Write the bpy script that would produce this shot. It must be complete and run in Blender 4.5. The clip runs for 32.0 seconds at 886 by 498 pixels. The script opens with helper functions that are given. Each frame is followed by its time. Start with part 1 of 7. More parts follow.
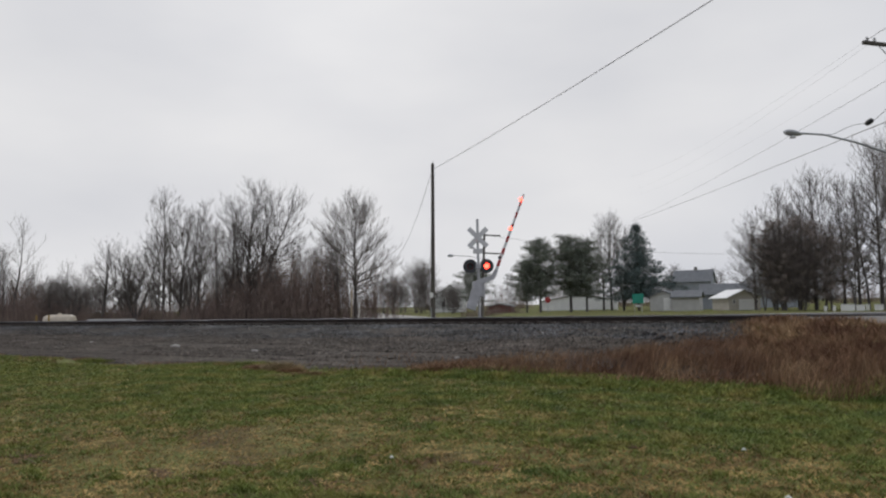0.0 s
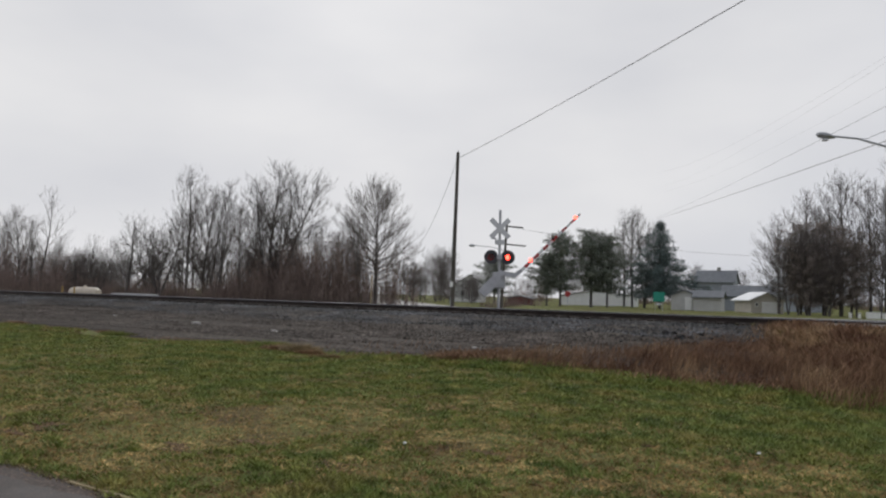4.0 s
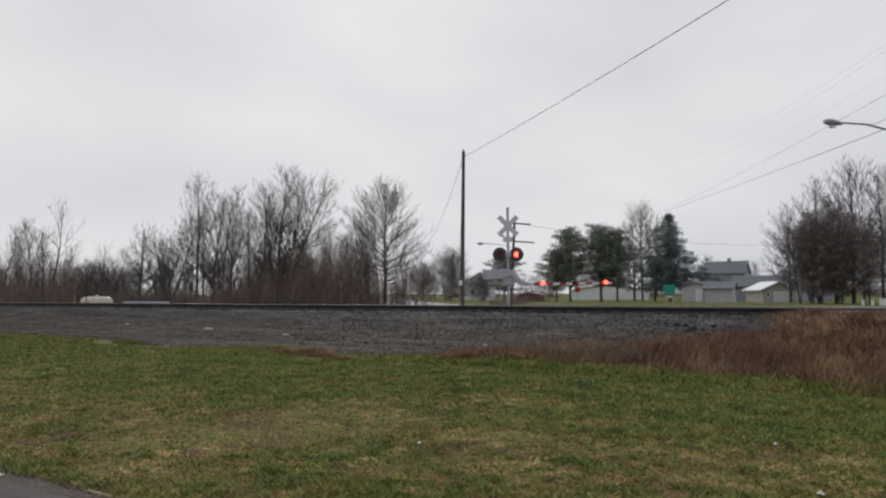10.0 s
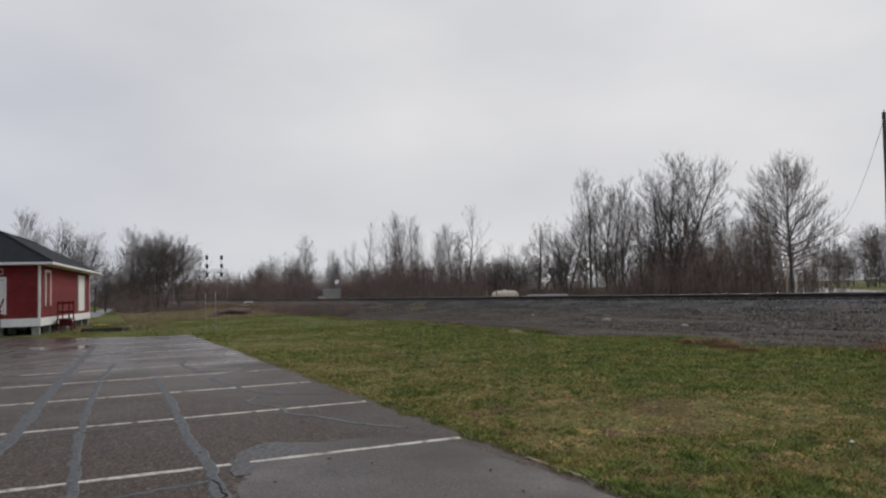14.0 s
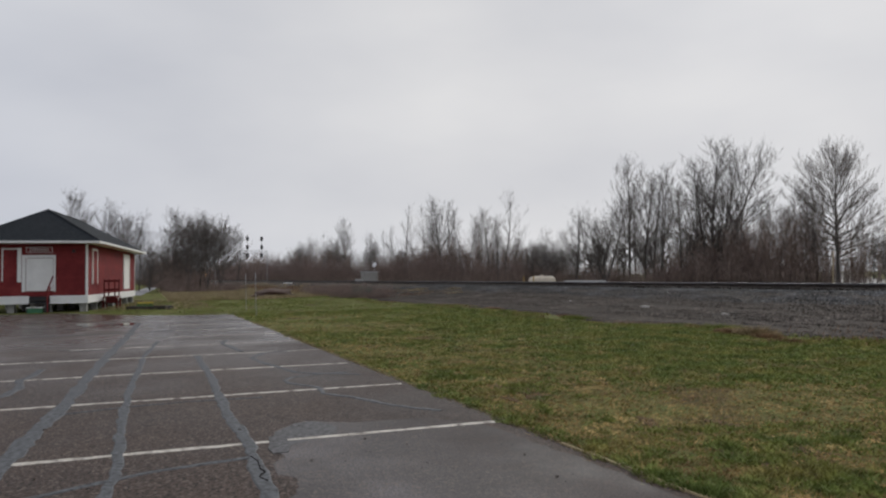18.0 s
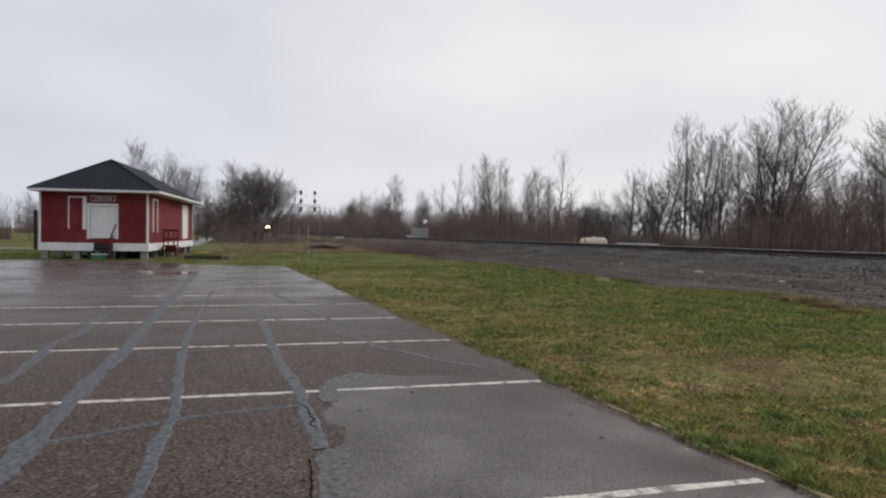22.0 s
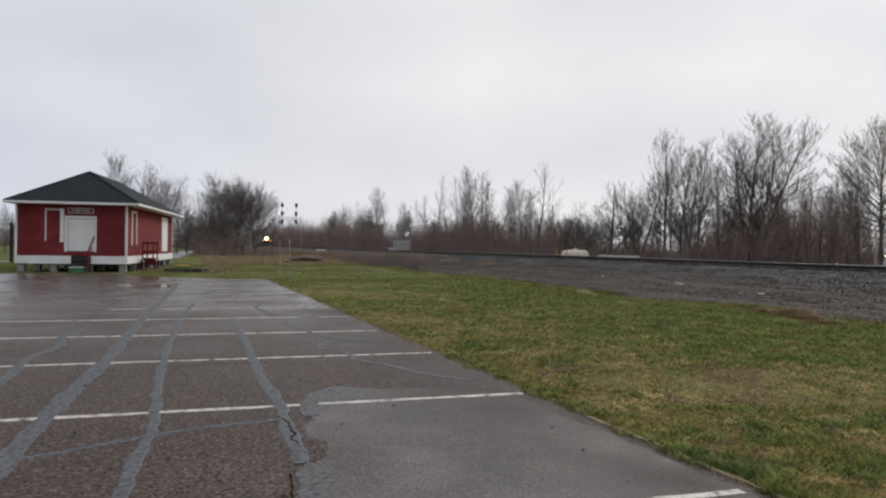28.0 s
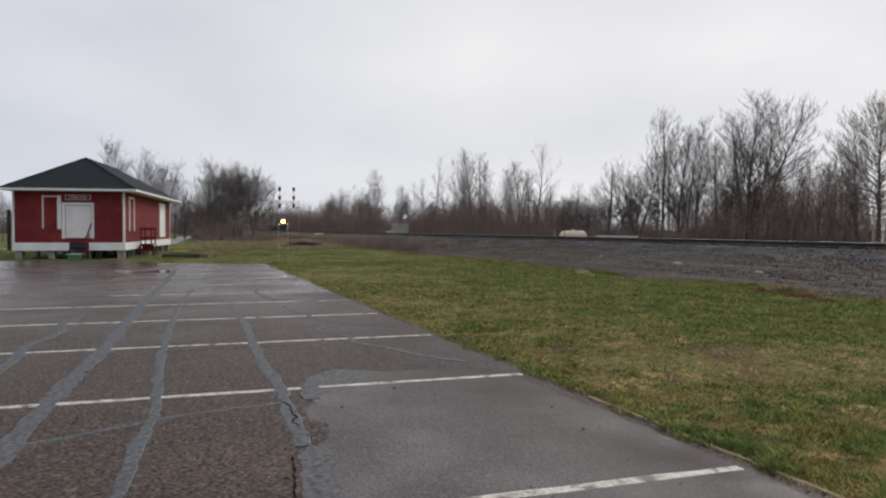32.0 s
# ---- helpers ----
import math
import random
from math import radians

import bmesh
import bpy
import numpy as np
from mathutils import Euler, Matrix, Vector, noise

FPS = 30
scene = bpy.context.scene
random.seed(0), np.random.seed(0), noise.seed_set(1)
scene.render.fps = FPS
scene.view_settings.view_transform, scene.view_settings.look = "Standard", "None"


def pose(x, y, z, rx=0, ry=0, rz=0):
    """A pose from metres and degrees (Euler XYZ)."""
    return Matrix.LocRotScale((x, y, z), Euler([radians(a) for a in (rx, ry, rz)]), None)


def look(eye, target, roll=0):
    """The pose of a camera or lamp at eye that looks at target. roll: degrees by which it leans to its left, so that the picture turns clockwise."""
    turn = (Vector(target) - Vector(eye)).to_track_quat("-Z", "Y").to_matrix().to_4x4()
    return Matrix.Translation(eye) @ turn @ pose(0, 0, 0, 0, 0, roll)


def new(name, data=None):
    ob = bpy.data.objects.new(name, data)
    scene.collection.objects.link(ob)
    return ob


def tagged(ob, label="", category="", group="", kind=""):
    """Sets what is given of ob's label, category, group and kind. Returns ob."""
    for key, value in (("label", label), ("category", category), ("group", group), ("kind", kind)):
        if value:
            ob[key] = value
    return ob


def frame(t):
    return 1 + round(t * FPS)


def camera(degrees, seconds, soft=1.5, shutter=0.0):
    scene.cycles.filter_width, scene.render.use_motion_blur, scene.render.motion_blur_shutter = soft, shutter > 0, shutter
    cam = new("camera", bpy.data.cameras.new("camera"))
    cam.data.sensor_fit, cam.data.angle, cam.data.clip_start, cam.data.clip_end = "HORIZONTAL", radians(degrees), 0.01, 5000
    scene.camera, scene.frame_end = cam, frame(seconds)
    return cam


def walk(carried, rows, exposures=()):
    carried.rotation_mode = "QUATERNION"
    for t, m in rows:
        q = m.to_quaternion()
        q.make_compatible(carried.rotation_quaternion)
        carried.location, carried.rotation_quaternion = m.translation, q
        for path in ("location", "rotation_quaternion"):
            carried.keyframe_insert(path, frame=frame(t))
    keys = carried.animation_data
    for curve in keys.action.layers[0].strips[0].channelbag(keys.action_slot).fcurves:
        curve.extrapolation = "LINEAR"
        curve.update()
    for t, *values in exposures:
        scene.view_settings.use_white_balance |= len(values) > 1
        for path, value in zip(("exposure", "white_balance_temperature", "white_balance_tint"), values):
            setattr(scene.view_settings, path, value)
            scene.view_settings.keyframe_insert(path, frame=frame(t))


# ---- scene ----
cam = camera(63.0, 32.0, soft=2.2, shutter=0.5)
PATH = [
    (0.0, pose(-0.140, 0.315, 1.50, 94.51, 1.13, 32.16)),
    (0.5, pose(-0.140, 0.315, 1.50, 94.41, 1.40, 32.48)),
    (1.0, pose(-0.140, 0.315, 1.50, 94.33, 1.01, 32.76)),
    (1.5, pose(-0.140, 0.315, 1.50, 94.28, 0.60, 33.03)),
    (2.0, pose(-0.140, 0.315, 1.50, 94.16, 0.51, 33.35)),
    (2.5, pose(-0.140, 0.315, 1.50, 94.01, 0.82, 33.73)),
    (4.5, pose(-0.140, 0.315, 1.50, 93.57, -2.18, 33.29)),
    (5.0, pose(-0.140, 0.315, 1.50, 93.58, -1.00, 31.22)),
    (5.5, pose(-0.140, 0.315, 1.50, 93.52, -1.31, 30.61)),
    (6.0, pose(-0.140, 0.315, 1.50, 93.40, -1.52, 30.12)),
    (6.5, pose(-0.140, 0.315, 1.50, 93.22, -1.46, 30.07)),
    (7.0, pose(-0.140, 0.315, 1.50, 93.05, -0.92, 30.51)),
    (7.5, pose(-0.140, 0.315, 1.50, 92.94, -0.42, 31.20)),
    (8.0, pose(-0.140, 0.315, 1.50, 92.82, -0.96, 31.44)),
    (8.5, pose(-0.140, 0.315, 1.50, 93.05, -0.65, 33.09)),
    (9.0, pose(-0.140, 0.315, 1.50, 93.46, -0.20, 33.66)),
    (9.5, pose(-0.140, 0.315, 1.50, 93.52, 0.01, 34.06)),
    (10.0, pose(-0.140, 0.315, 1.50, 93.56, 0.25, 34.46)),
    (10.5, pose(-0.140, 0.315, 1.50, 93.55, 0.01, 34.81)),
    (11.0, pose(-0.140, 0.315, 1.50, 93.43, 0.23, 36.44)),
    (11.5, pose(-0.122, 0.275, 1.50, 93.23, -1.26, 43.82)),
    (11.6, pose(-0.104, 0.233, 1.50, 93.56, -1.90, 47.31)),
    (11.7, pose(-0.082, 0.184, 1.50, 93.89, -1.00, 51.30)),
    (11.8, pose(-0.058, 0.131, 1.50, 94.22, 0.20, 56.64)),
    (11.9, pose(-0.036, 0.082, 1.50, 94.55, 1.80, 60.92)),
    (12.0, pose(-0.018, 0.040, 1.50, 94.88, 0.67, 66.18)),
    (12.1, pose(-0.005, 0.011, 1.50, 95.17, 0.50, 68.58)),
    (12.2, pose(0.0, 0.000, 1.50, 95.47, -0.40, 70.88)),
    (12.3, pose(0.0, 0.000, 1.50, 95.76, -1.00, 70.38)),
    (12.4, pose(0.0, 0.000, 1.50, 96.05, -1.40, 69.78)),
    (12.5, pose(0.0, 0.000, 1.50, 96.35, -1.57, 68.98)),
    (13.0, pose(0.0, 0.000, 1.50, 94.66, 0.10, 64.65)),
    (13.5, pose(0.0, 0.000, 1.50, 93.53, 1.35, 64.21)),
    (14.0, pose(0.0, 0.000, 1.50, 93.36, 1.65, 64.69)),
    (14.5, pose(0.0, 0.000, 1.50, 93.14, 1.35, 65.23)),
    (15.0, pose(0.0, 0.000, 1.50, 92.89, 1.42, 65.84)),
    (15.5, pose(0.0, 0.000, 1.50, 92.65, 0.92, 65.92)),
    (17.5, pose(0.0, 0.000, 1.50, 92.29, 0.70, 66.59)),
    (18.0, pose(0.0, 0.000, 1.50, 92.16, 0.71, 67.60)),
    (18.5, pose(0.0, 0.000, 1.50, 91.64, -0.57, 68.28)),
    (19.0, pose(0.0, 0.000, 1.50, 91.30, -0.86, 68.56)),
    (19.5, pose(0.0, 0.000, 1.50, 90.96, -0.48, 68.88)),
    (20.0, pose(0.0, 0.000, 1.50, 90.56, -0.25, 69.54)),
    (20.5, pose(0.0, 0.000, 1.50, 89.83, -0.21, 70.42)),
    (21.0, pose(0.0, 0.000, 1.50, 89.36, 0.28, 71.24)),
    (21.5, pose(0.0, 0.000, 1.50, 89.06, 0.20, 71.60)),
    (22.0, pose(0.0, 0.000, 1.50, 88.83, -0.90, 71.58)),
    (22.5, pose(0.0, 0.000, 1.50, 89.42, -0.31, 71.43)),
    (23.0, pose(0.0, 0.000, 1.50, 89.79, -0.38, 71.09)),
    (23.5, pose(0.0, 0.000, 1.50, 89.95, -0.24, 70.94)),
    (24.0, pose(0.0, 0.000, 1.50, 89.98, -0.37, 70.88)),
    (24.5, pose(0.0, 0.000, 1.50, 89.99, -0.42, 70.78)),
    (25.0, pose(0.0, 0.000, 1.50, 89.96, -0.45, 70.80)),
    (25.5, pose(0.0, 0.000, 1.50, 89.92, -0.33, 70.80)),
    (27.5, pose(0.0, 0.000, 1.50, 89.76, -0.35, 70.26)),
    (28.0, pose(0.0, 0.000, 1.50, 89.84, -0.85, 70.15)),
    (28.5, pose(0.0, 0.000, 1.50, 90.07, -0.87, 69.77)),
    (29.0, pose(0.0, 0.000, 1.50, 90.09, -0.33, 69.62)),
    (29.5, pose(0.0, 0.000, 1.50, 90.06, -0.06, 69.61)),
    (30.0, pose(0.0, 0.000, 1.50, 90.05, 0.03, 69.61)),
    (30.5, pose(0.0, 0.000, 1.50, 89.76, -0.08, 69.66)),
    (31.0, pose(0.0, 0.000, 1.50, 88.74, -0.11, 69.86)),
    (31.5, pose(0.0, 0.000, 1.50, 88.56, -0.55, 69.93)),
    (32.0, pose(0.0, 0.000, 1.50, 88.44, -0.16, 70.01)),
]
walk(cam, PATH, [(0.0, 0.0), (11.0, 0.0), (12.5, -0.07), (17.5, -0.10), (19.5, -0.02), (21.5, 0.14), (32.0, 0.14)])

# ---- world and light: a low overcast sky ----
world = bpy.data.worlds.new("overcast_sky")
scene.world = world
world.use_nodes = True
wn, wl = world.node_tree.nodes, world.node_tree.links
wn.clear()
sky = wn.new("ShaderNodeTexSky")
sky.sky_type, sky.sun_disc = "NISHITA", False
sky.sun_elevation, sky.sun_rotation = radians(28), radians(-42)
sky.air_density, sky.dust_density = 1.0, 4.0
grey = wn.new("ShaderNodeHueSaturation")
grey.inputs["Saturation"].default_value = 0.12
wl.new(sky.outputs[0], grey.inputs["Color"])
co = wn.new("ShaderNodeTexCoord")
stretch = wn.new("ShaderNodeMapping")
stretch.inputs["Scale"].default_value = (1.0, 1.0, 2.6)
wl.new(co.outputs["Generated"], stretch.inputs["Vector"])
cloud = wn.new("ShaderNodeTexNoise")
cloud.inputs["Scale"].default_value, cloud.inputs["Detail"].default_value = 2.2, 4.0
cloud.inputs["Roughness"].default_value = 0.45
wl.new(stretch.outputs[0], cloud.inputs["Vector"])
deck = wn.new("ShaderNodeValToRGB")
deck.color_ramp.elements[0].position, deck.color_ramp.elements[1].position = 0.3, 0.72
deck.color_ramp.elements[0].color = (0.625, 0.635, 0.675, 1)
deck.color_ramp.elements[1].color = (0.79, 0.788, 0.80, 1)
wl.new(cloud.outputs["Fac"], deck.inputs["Fac"])
scaled = wn.new("ShaderNodeMix")
scaled.data_type, scaled.blend_type = "RGBA", "MULTIPLY"
scaled.inputs[0].default_value = 1.0
wl.new(grey.outputs[0], scaled.inputs[6])
scaled.inputs[7].default_value = (0.10, 0.10, 0.10, 1)
blend = wn.new("ShaderNodeMix")
blend.data_type = "RGBA"
blend.inputs[0].default_value = 0.985
wl.new(scaled.outputs[2], blend.inputs[6])
wl.new(deck.outputs[0], blend.inputs[7])
# the sun behind the cloud: a broad brighter quarter of the deck
SUN_WAY = Vector((-math.sin(radians(42)) * math.cos(radians(28)), math.cos(radians(42)) * math.cos(radians(28)), math.sin(radians(28))))
unit = wn.new("ShaderNodeVectorMath")
unit.operation = "NORMALIZE"
wl.new(co.outputs["Generated"], unit.inputs[0])
near_sun = wn.new("ShaderNodeVectorMath")
near_sun.operation = "DOT_PRODUCT"
near_sun.inputs[1].default_value = SUN_WAY
wl.new(unit.outputs[0], near_sun.inputs[0])
lift = wn.new("ShaderNodeMapRange")
lift.interpolation_type = "SMOOTHSTEP"
lift.inputs["From Min"].default_value, lift.inputs["From Max"].default_value = 0.35, 1.0
lift.inputs["To Min"].default_value, lift.inputs["To Max"].default_value = 0.0, 1.0
warm = wn.new("ShaderNodeValToRGB")
warm.color_ramp.elements[0].color, warm.color_ramp.elements[1].color = (0.79, 0.825, 0.90, 1), (1.02, 1.015, 1.005, 1)
wl.new(near_sun.outputs["Value"], lift.inputs["Value"])
bright = wn.new("ShaderNodeMix")
bright.data_type, bright.blend_type = "RGBA", "MULTIPLY"
bright.inputs[0].default_value = 1.0
wl.new(blend.outputs[2], bright.inputs[6])
wl.new(lift.outputs[0], warm.inputs["Fac"])
wl.new(warm.outputs[0], bright.inputs[7])
back = wn.new("ShaderNodeBackground")
back.inputs["Strength"].default_value = 1.0
wl.new(bright.outputs[2], back.inputs["Color"])
wout = wn.new("ShaderNodeOutputWorld")
wl.new(back.outputs[0], wout.inputs["Surface"])

sun = new("sun", bpy.data.lights.new("sun", "SUN"))
sun.data.energy, sun.data.angle, sun.data.color = 1.4, radians(25), (1.0, 0.97, 0.93)
sun.matrix_world = look(tuple(SUN_WAY * 80), (0, 0, 0))
scene.view_settings.exposure = 0.0

# ---- materials ----
def lin(c):
    return (*c, 1.0) if len(c) == 3 else c


def surf(name, cols, scale=3.0, rough=(0.6, 0.9), bump=0.0, bump_scale=None, metal=0.0, fine=0.35, fine_scale=None,
         world_space=False, stretched=(1, 1, 1), spread=(0.3, 0.7), random_tint=0.0, island=False, gloss=0.5):
    """A procedural surface: a broad drift between the colours, a fine grain over it, uneven roughness and relief."""
    m = bpy.data.materials.new(name)
    m.use_nodes = True
    n, l = m.node_tree.nodes, m.node_tree.links
    b = n["Principled BSDF"]
    if world_space:
        vec = n.new("ShaderNodeNewGeometry").outputs["Position"]
    else:
        vec = n.new("ShaderNodeTexCoord").outputs["Object"]
    mp = n.new("ShaderNodeMapping")
    mp.inputs["Scale"].default_value = stretched
    l.new(vec, mp.inputs["Vector"])
    vec = mp.outputs[0]
    broad = n.new("ShaderNodeTexNoise")
    broad.inputs["Scale"].default_value, broad.inputs["Detail"].default_value = scale, 5
    l.new(vec, broad.inputs["Vector"])
    ramp = n.new("ShaderNodeValToRGB")
    els = ramp.color_ramp.elements
    while len(els) < len(cols):
        els.new(0.5)
    for i, c in enumerate(cols):
        els[i].position = spread[0] + (spread[1] - spread[0]) * i / max(1, len(cols) - 1)
        els[i].color = lin(c)
    l.new(broad.outputs["Fac"], ramp.inputs["Fac"])
    grain = n.new("ShaderNodeTexNoise")
    grain.inputs["Scale"].default_value, grain.inputs["Detail"].default_value = fine_scale or scale * 14, 3
    l.new(vec, grain.inputs["Vector"])
    shade = n.new("ShaderNodeMapRange")
    shade.inputs["From Min"].default_value, shade.inputs["From Max"].default_value = 0.3, 0.7
    shade.inputs["To Min"].default_value, shade.inputs["To Max"].default_value = 1 - fine, 1 + fine
    l.new(grain.outputs["Fac"], shade.inputs["Value"])
    mul = n.new("ShaderNodeMix")
    mul.data_type, mul.blend_type = "RGBA", "MULTIPLY"
    mul.inputs[0].default_value = 1.0
    l.new(ramp.outputs[0], mul.inputs[6])
    l.new(shade.outputs[0], mul.inputs[7])
    colour = mul.outputs[2]
    if random_tint:
        if island:
            rnd = n.new("ShaderNodeNewGeometry").outputs["Random Per Island"]
        else:
            rnd = n.new("ShaderNodeObjectInfo").outputs["Random"]
        r2 = n.new("ShaderNodeMapRange")
        r2.inputs["To Min"].default_value, r2.inputs["To Max"].default_value = 1 - random_tint, 1 + random_tint
        l.new(rnd, r2.inputs["Value"])
        m2 = n.new("ShaderNodeMix")
        m2.data_type, m2.blend_type = "RGBA", "MULTIPLY"
        m2.inputs[0].default_value = 1.0
        l.new(colour, m2.inputs[6])
        l.new(r2.outputs[0], m2.inputs[7])
        colour = m2.outputs[2]
    l.new(colour, b.inputs["Base Color"])
    rr = n.new("ShaderNodeMapRange")
    rr.inputs["To Min"].default_value, rr.inputs["To Max"].default_value = rough
    rr.inputs["From Min"].default_value, rr.inputs["From Max"].default_value = 0.3, 0.7
    l.new(broad.outputs["Fac"], rr.inputs["Value"])
    l.new(rr.outputs[0], b.inputs["Roughness"])
    b.inputs["Metallic"].default_value = metal
    b.inputs["Specular IOR Level"].default_value = gloss
    if bump:
        bp = n.new("ShaderNodeBump")
        bp.inputs["Strength"].default_value, bp.inputs["Distance"].default_value = 1.0, bump
        bn = grain
        if bump_scale:
            bn = n.new("ShaderNodeTexNoise")
            bn.inputs["Scale"].default_value, bn.inputs["Detail"].default_value = bump_scale, 3
            l.new(vec, bn.inputs["Vector"])
        l.new(bn.outputs["Fac"], bp.inputs["Height"])
        l.new(bp.outputs[0], b.inputs["Normal"])
    return m


def glow(name, colour, strength):
    m = bpy.data.materials.new(name)
    m.use_nodes = True
    b = m.node_tree.nodes["Principled BSDF"]
    b.inputs["Base Color"].default_value = lin(colour)
    b.inputs["Emission Color"].default_value = lin(colour)
    b.inputs["Emission Strength"].default_value = strength
    return m


GRASS_SOIL = surf("lawn_soil", [(0.072, 0.048, 0.028), (0.130, 0.124, 0.048), (0.128, 0.152, 0.050), (0.190, 0.160, 0.074)], 0.9, (0.85, 0.95), 0.012, 25, world_space=True, fine_scale=13, fine=0.55, spread=(0.32, 0.72), gloss=0.02)
BLADE = surf("grass_blade", [(0.103, 0.140, 0.039), (0.173, 0.212, 0.058), (0.228, 0.237, 0.067), (0.301, 0.255, 0.091)], 1.6, (0.5, 0.7), world_space=True, fine_scale=7, fine=0.45, spread=(0.3, 0.7), random_tint=0.3, island=True, gloss=0.06)
THATCH = surf("dead_lawn_thatch", [(0.197, 0.114, 0.054), (0.376, 0.248, 0.106), (0.602, 0.428, 0.189)], 1.4, (0.7, 0.9), world_space=True, fine_scale=6, fine=0.5, spread=(0.3, 0.7), random_tint=0.4, island=True, gloss=0.05)
PALE_STRAW = surf("pale_dead_grass", [(0.22, 0.17, 0.10), (0.34, 0.27, 0.16), (0.44, 0.36, 0.22)], 0.9, (0.8, 0.95), world_space=True, fine_scale=5, random_tint=0.35, island=True, gloss=0.1)
STRAW = surf("dead_weed", [(0.140, 0.076, 0.050), (0.235, 0.142, 0.088), (0.38, 0.265, 0.155)], 0.9, (0.8, 0.95), world_space=True, fine_scale=5, random_tint=0.5, island=True, gloss=0.06)
GRAVEL = surf("gravel_bed", [(0.038, 0.030, 0.025), (0.060, 0.048, 0.040), (0.076, 0.064, 0.053), (0.104, 0.089, 0.076)], 0.5, (0.8, 0.95), 0.012, 30, world_space=True, stretched=(0.35, 1, 1), fine_scale=16, fine=0.6, gloss=0.05)
STONE = surf("shoulder_gravel", [(0.035, 0.028, 0.023), (0.062, 0.050, 0.041), (0.132, 0.113, 0.098)], 0.45, (0.55, 0.85), world_space=True, fine_scale=30, random_tint=0.7, island=True, gloss=0.12)
BALLAST = surf("dark_ballast", [(0.018, 0.017, 0.018), (0.036, 0.036, 0.037), (0.116, 0.117, 0.121)], 0.6, (0.5, 0.8), world_space=True, fine_scale=30, random_tint=0.75, island=True, gloss=0.15)
ASPHALT = surf("old_wet_asphalt", [(0.032, 0.0195, 0.0145), (0.051, 0.034, 0.0265), (0.078, 0.057, 0.046)], 0.5, (0.55, 0.8), 0.005, 70, world_space=True, fine_scale=34, fine=1.0, gloss=0.16)


def crazed(m, scale, width, dark, chips=0.62):
    """Fine crack network and scattered pale stone chips over a paved surface."""
    n, l = m.node_tree.nodes, m.node_tree.links
    b = n["Principled BSDF"]
    src = b.inputs["Base Color"].links[0].from_socket
    geo = n.new("ShaderNodeNewGeometry").outputs["Position"]
    warp = n.new("ShaderNodeTexNoise")
    warp.inputs["Scale"].default_value, warp.inputs["Detail"].default_value = 2.5, 4
    l.new(geo, warp.inputs["Vector"])
    add = n.new("ShaderNodeVectorMath")
    add.operation = "MULTIPLY_ADD"
    add.inputs[1].default_value = (0.45, 0.45, 0.45)
    l.new(warp.outputs["Color"], add.inputs[0])
    l.new(geo, add.inputs[2])
    vor = n.new("ShaderNodeTexVoronoi")
    vor.feature = "DISTANCE_TO_EDGE"
    vor.inputs["Scale"].default_value = scale
    l.new(add.outputs[0], vor.inputs["Vector"])
    gap = n.new("ShaderNodeMapRange")
    gap.inputs["From Min"].default_value, gap.inputs["From Max"].default_value = width * 0.4, width
    gap.inputs["To Min"].default_value, gap.inputs["To Max"].default_value = dark, 1.0
    l.new(vor.outputs["Distance"], gap.inputs["Value"])
    mul = n.new("ShaderNodeMix")
    mul.data_type, mul.blend_type = "RGBA", "MULTIPLY"
    mul.inputs[0].default_value = 1.0
    l.new(src, mul.inputs[6])
    l.new(gap.outputs[0], mul.inputs[7])
    chip = n.new("ShaderNodeTexVoronoi")
    chip.inputs["Scale"].default_value = 44
    l.new(geo, chip.inputs["Vector"])
    pick = n.new("ShaderNodeSeparateColor")
    l.new(chip.outputs["Color"], pick.inputs[0])
    lim = n.new("ShaderNodeMapRange")
    lim.inputs["From Min"].default_value, lim.inputs["From Max"].default_value = 0.70, 1.0
    lim.inputs["To Min"].default_value, lim.inputs["To Max"].default_value = 0.0, chips
    l.new(pick.outputs[0], lim.inputs["Value"])
    mix = n.new("ShaderNodeMix")
    mix.data_type = "RGBA"
    mix.inputs[7].default_value = (0.21, 0.165, 0.135, 1)
    l.new(lim.outputs[0], mix.inputs[0])
    l.new(mul.outputs[2], mix.inputs[6])
    l.new(mix.outputs[2], b.inputs["Base Color"])
    return m


crazed(ASPHALT, 1.3, 0.016, 0.55)


